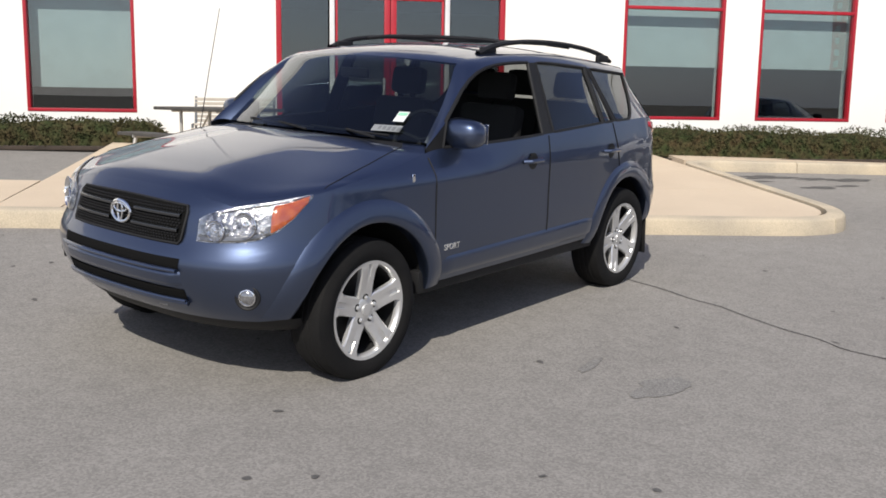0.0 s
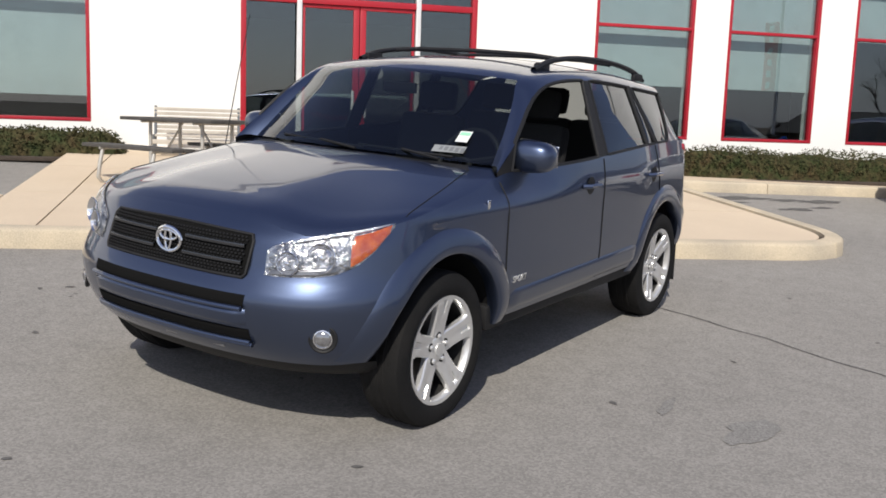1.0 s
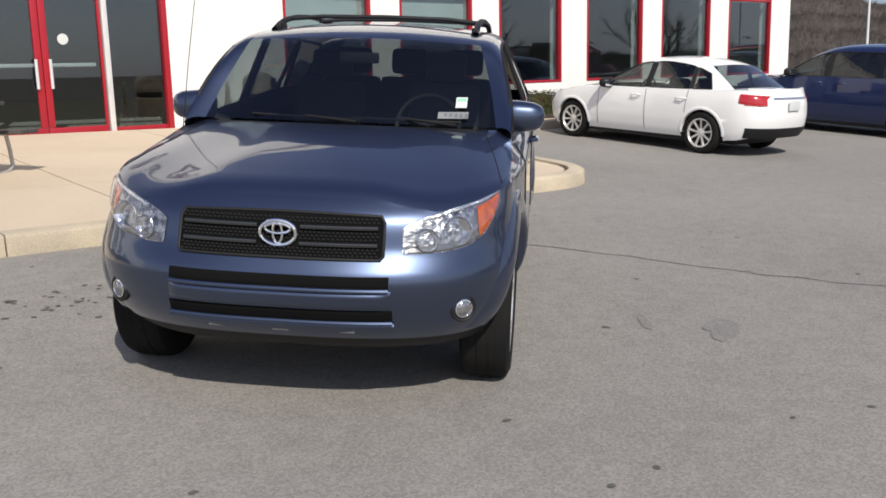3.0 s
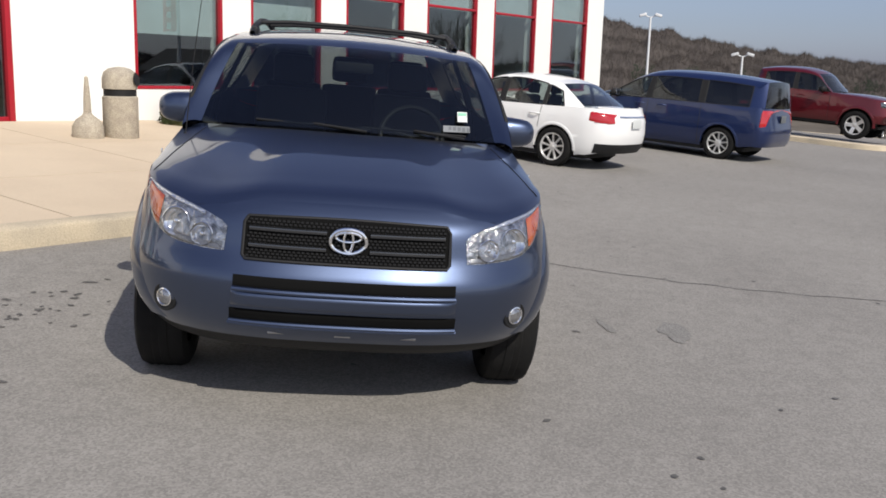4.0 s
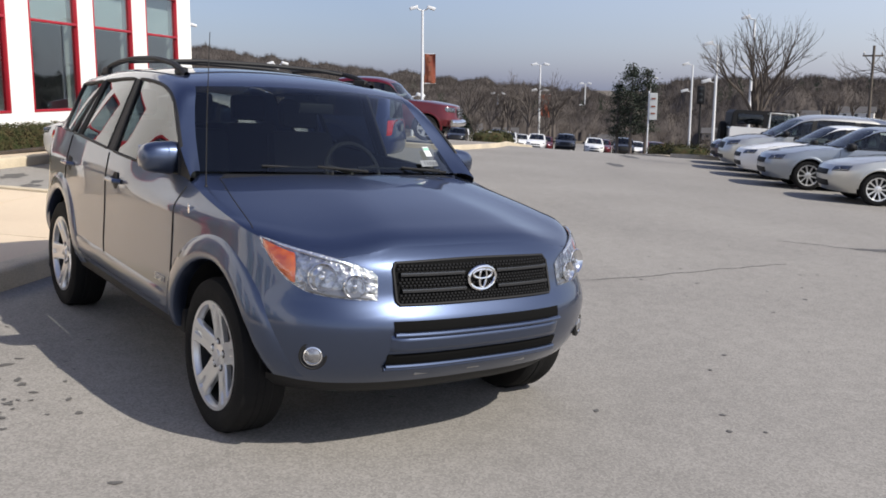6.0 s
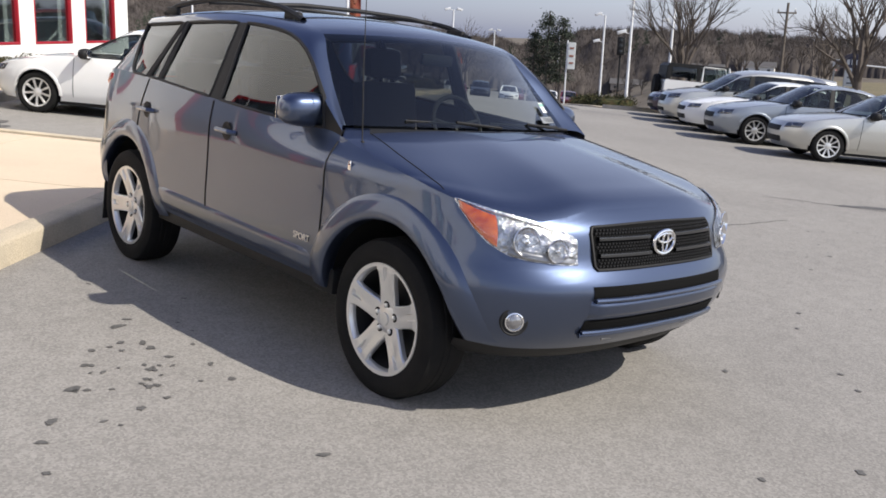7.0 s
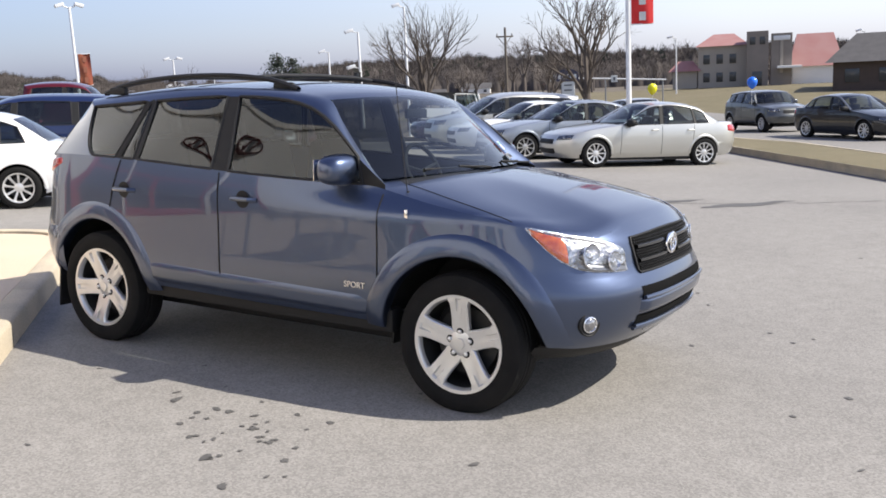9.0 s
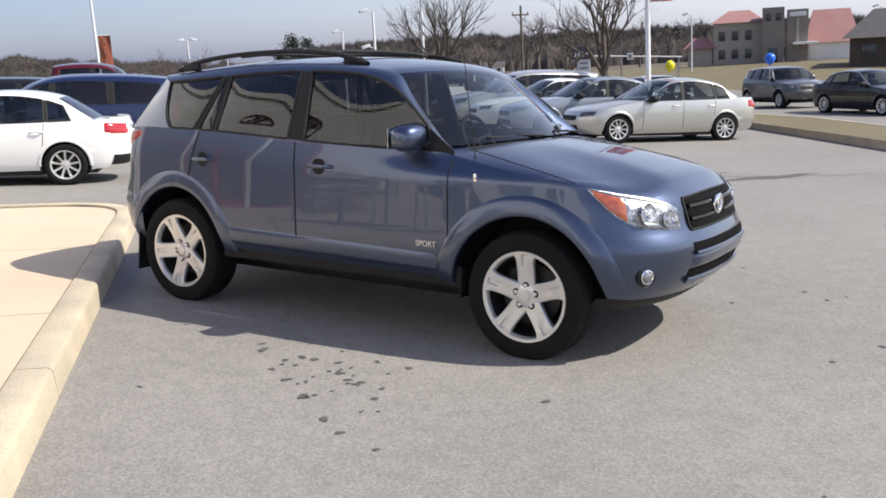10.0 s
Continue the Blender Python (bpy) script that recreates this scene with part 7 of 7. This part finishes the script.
M_DARKWIN = mat("dark_window", (0.04, 0.045, 0.05), 0.15)


def gable(g, x0, x1, y0, y1, z, h, over=0.4, hip=0.0):
    ym = (y0 + y1) / 2
    a = [(x0 - over, y0 - over, z), (x1 + over, y0 - over, z), (x1 + over, y1 + over, z), (x0 - over, y1 + over, z), (x0 - over + hip, ym, z + h), (x1 + over - hip, ym, z + h)]
    g.add(a, [(0, 1, 5, 4), (2, 3, 4, 5), (0, 4, 3), (1, 2, 5), (0, 3, 2, 1)])


motel = thing("tower_building", "buff commercial building with red roofs and a square stone tower", "building", pose(66.04, -44.8, -0.95, 0, 0, -123) @ Matrix.Diagonal((0.86, 0.86, 0.87, 1)))
part("wing", Geo().box((4.6, 7, 4.0), (-4.0, 3.5, 2.0)), M_BUFF, motel, smooth=0)
gg = Geo()
gable(gg, -6.3, -1.7, 0, 7, 4.0, 1.2, 0.3, 1.6)
part("roof", gg, M_ROOFRED, motel, "red hipped roof", smooth=0)
for k in range(3):
    for z in (1.0, 2.75):
        wn_ = part("window", Geo().box((0.62, 0.06, 0.9), (-5.5 + 1.25 * k, -0.02, z), 0.02), M_DARKWIN, motel)
part("tower", Geo().box((2.0, 2.2, 5.2), (-0.7, -0.4, 2.6), 0.03), M_TOWER, motel, smooth=0)
part("tower", Geo().box((1.9, 2.2, 4.9), (1.5, -0.4, 2.45), 0.03), M_TOWER, motel, smooth=0)
part("sign_band", Geo().box((1.5, 0.08, 0.42), (1.5, -1.55, 4.45), 0.02), M_ALU, motel, "pale sign band")
for x in (-1.15, -0.25):
    part("tower_slot", Geo().box((0.5, 0.06, 0.7), (x, -1.52, 4.3), 0.02), M_DARKWIN, motel)
part("hall", Geo().box((4.4, 7, 1.7), (4.75, 3.5, 0.85)), M_WALL, motel, smooth=0)
gg = Geo()
gable(gg, 2.5, 6.9, 0, 7, 1.7, 3.1, 0.3, 0.8)
part("roof", gg, M_ROOFRED, motel, "faded red roof", smooth=0)
part("canopy", Geo().box((2.2, 1.2, 0.22), (2.2, -1.9, 1.75), 0.03), M_WALL, motel, "white flat canopy over the entrance", smooth=0)
part("pilaster", Geo().box((0.28, 0.12, 3.0), (1.5, -1.54, 2.7), 0.02), M_BUFF, motel, smooth=0)
part("entrance", Geo().box((0.9, 0.06, 1.4), (-0.7, -1.53, 0.72), 0.02), M_DARKWIN, motel)
part("porch", Geo().box((2.4, 1.6, 1.7), (-7.6, 0.9, 0.85), 0.02), M_BUFF, motel, smooth=0)
gg = Geo()
gable(gg, -8.8, -6.4, 0.1, 1.7, 1.7, 1.0, 0.4, 0.9)
part("roof", gg, M_ROOFRED, motel, smooth=0)
house = thing("low_house", "low dark-roofed house beyond the grass", "house", pose(49.7, -41.7, -1.1, 0, 0, -130))
part("wall", Geo().box((9, 6, 2.6), (2.5, 3, 0.7)), mat("brown_siding", (0.085, 0.062, 0.05), 0.9, 0, (0.06, 0.045, 0.038), 3, 0.6), house, smooth=0)
gg = Geo()
gable(gg, -2.0, 7.0, 0, 6, 2.0, 1.9, 0.5, 1.8)
part("roof", gg, M_SHINGLE, house, smooth=0)
for k in range(4):
    part("window", Geo().box((0.9, 0.06, 0.9), (-0.8 + 2.1 * k, -0.02, 1.1), 0.02), M_DARKWIN, house)
for i, (x, y, w, t, rm) in enumerate(((112, -33, 9, -110, M_SHINGLE), (116, -18, 9, -100, M_SHINGLE), (112, -40, 10, -115, M_ROOFRED), (112, 8, 7, -88, M_SHINGLE), (116, 13, 8, -80, M_SHINGLE), (112, -4, 8, -95, M_SHINGLE), (104, -25, 8, -112, M_SHINGLE))):
    hs = thing("far_house", "small pale house with a dark roof among the far trees", "house", pose(x, y, lot_z(x, y) - 0.1, 0, 0, t) @ Matrix.Diagonal((0.42, 0.42, 0.42, 1)), "far houses")
    part("wall", Geo().box((w, 6, 1.9), (0, 3, 0.95)), M_BUFF if i % 2 else M_WALL, hs, smooth=0)
    gg = Geo()
    gable(gg, -w / 2, w / 2, 0, 6, 1.9, 1.5, 0.4)
    part("roof", gg, rm, hs, smooth=0)
    for k in range(3):
        part("window", Geo().box((0.9, 0.06, 0.8), (-w / 3 + w / 3 * k, -0.02, 1.0), 0.02), M_DARKWIN, hs)
M_NAVYSIGN = mat("navy_sign", (0.03, 0.035, 0.075), 0.5)
rz = lot_z(52.2, -21.4)
rs = thing("road_sign", "dark navy roadside sign over a white board on posts", "sign", pose(52.2, -21.4, rz, 0, 0, -112))
crest = [(-0.72, 0.62), (0.72, 0.62), (0.66, 1.16), (0.36, 1.34), (0.0, 1.46), (-0.36, 1.34), (-0.66, 1.16)]
board = Geo()
n7 = len(crest)
board.add([(x, -0.08, z - rz) for x, z in crest] + [(x, 0.08, z - rz) for x, z in crest], [tuple(range(n7)), tuple(reversed(range(n7, 2 * n7)))] + [(k, k + n7, (k + 1) % n7 + n7, (k + 1) % n7) for k in range(n7)])
part("board", board, M_NAVYSIGN, rs, "dark navy crested board", smooth=0)
for k in range(5):
    part("print_bar", Geo().box((0.15, 0.02, 0.30), (-0.50 + 0.25 * k, -0.095, 0.92 - rz)), M_PAPER, rs)
part("board", Geo().box((0.80, 0.12, 1.05), (0.03, 0, 0.05 - rz), 0.02), M_PAPER, rs, "white message board", smooth=0)
for z in (-0.28, 0.05, 0.36):
    part("print_bar", Geo().box((0.5, 0.02, 0.09), (0.03, -0.07, z - rz)), M_INK, rs)
for x in (-0.36, 0.42):
    part("post", Geo().tube([(x, 0.09, 0), (x, 0.09, 0.7 - rz)], 0.05, 8), M_STEEL, rs)
gz = lot_z(51.2, -23.6)
gy = thing("sign_rail", "long pale rail on posts with small square signs", "sign", pose(51.2, -23.6, gz, 0, 0, -112))
part("rail", Geo().tube([(-3.6, 0.35, 0.88 - gz), (3.8, 0.35, 0.42 - gz)], 0.045, 8), M_POLE, gy)
for x in (-3.4, 0.0, 3.6):
    part("post", Geo().tube([(x, 0.4, 0), (x, 0.4, 0.66 - x * 0.062 - gz)], 0.05, 8), M_STEEL, gy)
for x, z in ((-3.3, 0.84), (0.55, 0.62)):
    sq = part("square_sign", Geo().box((0.40, 0.05, 0.42), (x, 0.27, z - gz), 0.02), M_PAPER, gy, "small white square sign", smooth=0)
    part("print_bar", Geo().box((0.12, 0.02, 0.2), (x, 0.235, z - gz)), M_INK, sq)
# traffic signal and a white pole sign along the road
tz = lot_z(54.8, -8.25)
ts = thing("traffic_signal", "black traffic signal on a dark post", "traffic light", pose(54.8, -8.25, tz, 0, 0, -98))
part("post", Geo().tube([(0, 0.1, 0), (0, 0.1, 1.3 - tz)], 0.06, 10), M_BLACK, ts)
part("housing", Geo().box((0.46, 0.2, 1.1), (0, 0, 1.3 - tz), 0.05), M_BLACK, ts)
for z in (1.64, 1.3, 0.96):
    hood_ = part("visor", Geo().tube([(0.13 * math.cos(a), -0.2, z - tz + 0.13 * math.sin(a)) for a in [math.pi * (-0.1 + 1.2 * q / 14) for q in range(15)]], 0.02, 6), M_BLACK, ts)
    part("lens", Geo().lathe([(0.12, 0.10), (0.08, 0.125), (0.0, 0.135)], 20, pose(0, 0, z - tz, 90, 0, 0)), M_DARKWIN, hood_)
wz = lot_z(65.1, -6.2)
ps = thing("pole_sign", "narrow white sign on a slim pole", "sign", pose(65.1, -6.2, wz, 0, 0, -95))
part("pole", Geo().tube([(-0.3, 0, 0), (-0.3, 0, 1.5 - wz)], 0.05, 8), M_POLE, ps)
part("board", Geo().box((0.56, 0.1, 1.9), (0.02, -0.08, 0.4 - wz), 0.03), M_PAPER, ps, smooth=0)
for z in (0.95, 0.4, -0.1):
    part("print_bar", Geo().box((0.3, 0.02, 0.12), (0.02, -0.14, z - wz)), M_BRICK, ps)


def tall_pine(x, y, top, wide, seed):
    """A ragged pine: straight stem, tiers of drooping boughs with gaps."""
    r = random.Random(seed)
    base = lot_z(x, y)
    H = top - base
    tree = thing("pine_tree", "dark ragged pine beyond the road", "tree", pose(x, y, base - 0.1), "tall pines")
    part("trunk", Geo().tube([(0, 0, 0), (0.05 * wide, 0, H * 0.5), (0, 0, H)], 0.16, 8, True, 0.04), M_FARTREE, tree)
    g = Geo()
    for k in range(15):
        u = 0.30 + 0.70 * (k + r.uniform(-0.3, 0.3)) / 15
        reach = wide * (0.55 + 0.45 * math.sin(math.pi * min(1, (1.04 - u) * 1.5))) * (1.03 - u ** 3)
        for _ in range(5):
            a, q = r.uniform(0, 2 * math.pi), reach * r.uniform(0.35, 1.1)
            c = Vector((q * math.cos(a), q * math.sin(a), H * u + r.gauss(0, 0.12)))
            for _ in range(48):
                o = Vector((r.gauss(0, 0.26 * wide), r.gauss(0, 0.26 * wide), r.gauss(0, 0.13 * wide)))
                e1 = Vector((r.gauss(0, 1), r.gauss(0, 1), r.gauss(0, 0.5))).normalized() * 0.13 * wide
                e2 = Vector((r.gauss(0, 1), r.gauss(0, 1), r.gauss(0.3, 0.6))).normalized() * 0.06 * wide
                n = len(g.v)
                g.v += [tuple(c + o - e2), tuple(c + o + e1), tuple(c + o + e2)]
                g.f.append((n, n + 1, n + 2))
    part("crown", g, M_PINE, tree, smooth=0)


for x, y, top, wide, seed in ((80.2, -5.5, 3.9, 1.35, 1), (80.1, -6.75, 3.5, 1.2, 2), (81.5, -4.4, 2.4, 1.1, 3), (104.9, 15.1, -0.2, 1.7, 4), (105.0, 13.6, -0.8, 1.6, 5), (104.6, 16.7, -1.7, 1.5, 6), (106.0, 12.2, -1.8, 1.5, 7)):
    tall_pine(x, y, top, wide, seed)
for k, (x, y, q) in enumerate(((105.4, 11.6, 0.98), (105.8, 9.2, 1.05), (107, 7.2, 0.98), (106.1, 4.9, 1.05), (109, 2.5, 1.0))):
    grown = copy_thing(far_tree[k % 3], pose(x, y, lot_z(x, y) - 0.1, 0, 0, 70 * k))
    grown.scale = (q, q, q)

# ---- emblem sign on the wall over the entrance ----
M_EMBLEM = mat("emblem_red", (0.10, 0.018, 0.018), 0.5)
sign = thing("wall_emblem", "almond shaped dark red emblem sign on the white wall", "sign", pose(1.75, WALL_Y - 0.03, 5.85))
ring = [(0.66 * math.copysign(abs(math.cos(a)) ** 1.25, math.cos(a)), -0.03, 0.27 * math.sin(a)) for a in [2 * math.pi * k / 40 for k in range(41)]]
part("ring", Geo().tube(ring, 0.035, 8, False), M_EMBLEM, sign)
for sg in (1, -1):
    part("stroke", Geo().tube([(sg * (0.06 + 0.28 * k / 10), -0.03, 0.15 * math.cos(k / 10 * 4.2) * sg) for k in range(11)], 0.045, 8), M_EMBLEM, sign)
part("backing", Geo().box((0.20, 0.03, 0.40), (0, 0.01, 0), 0.01), M_INK, sign)
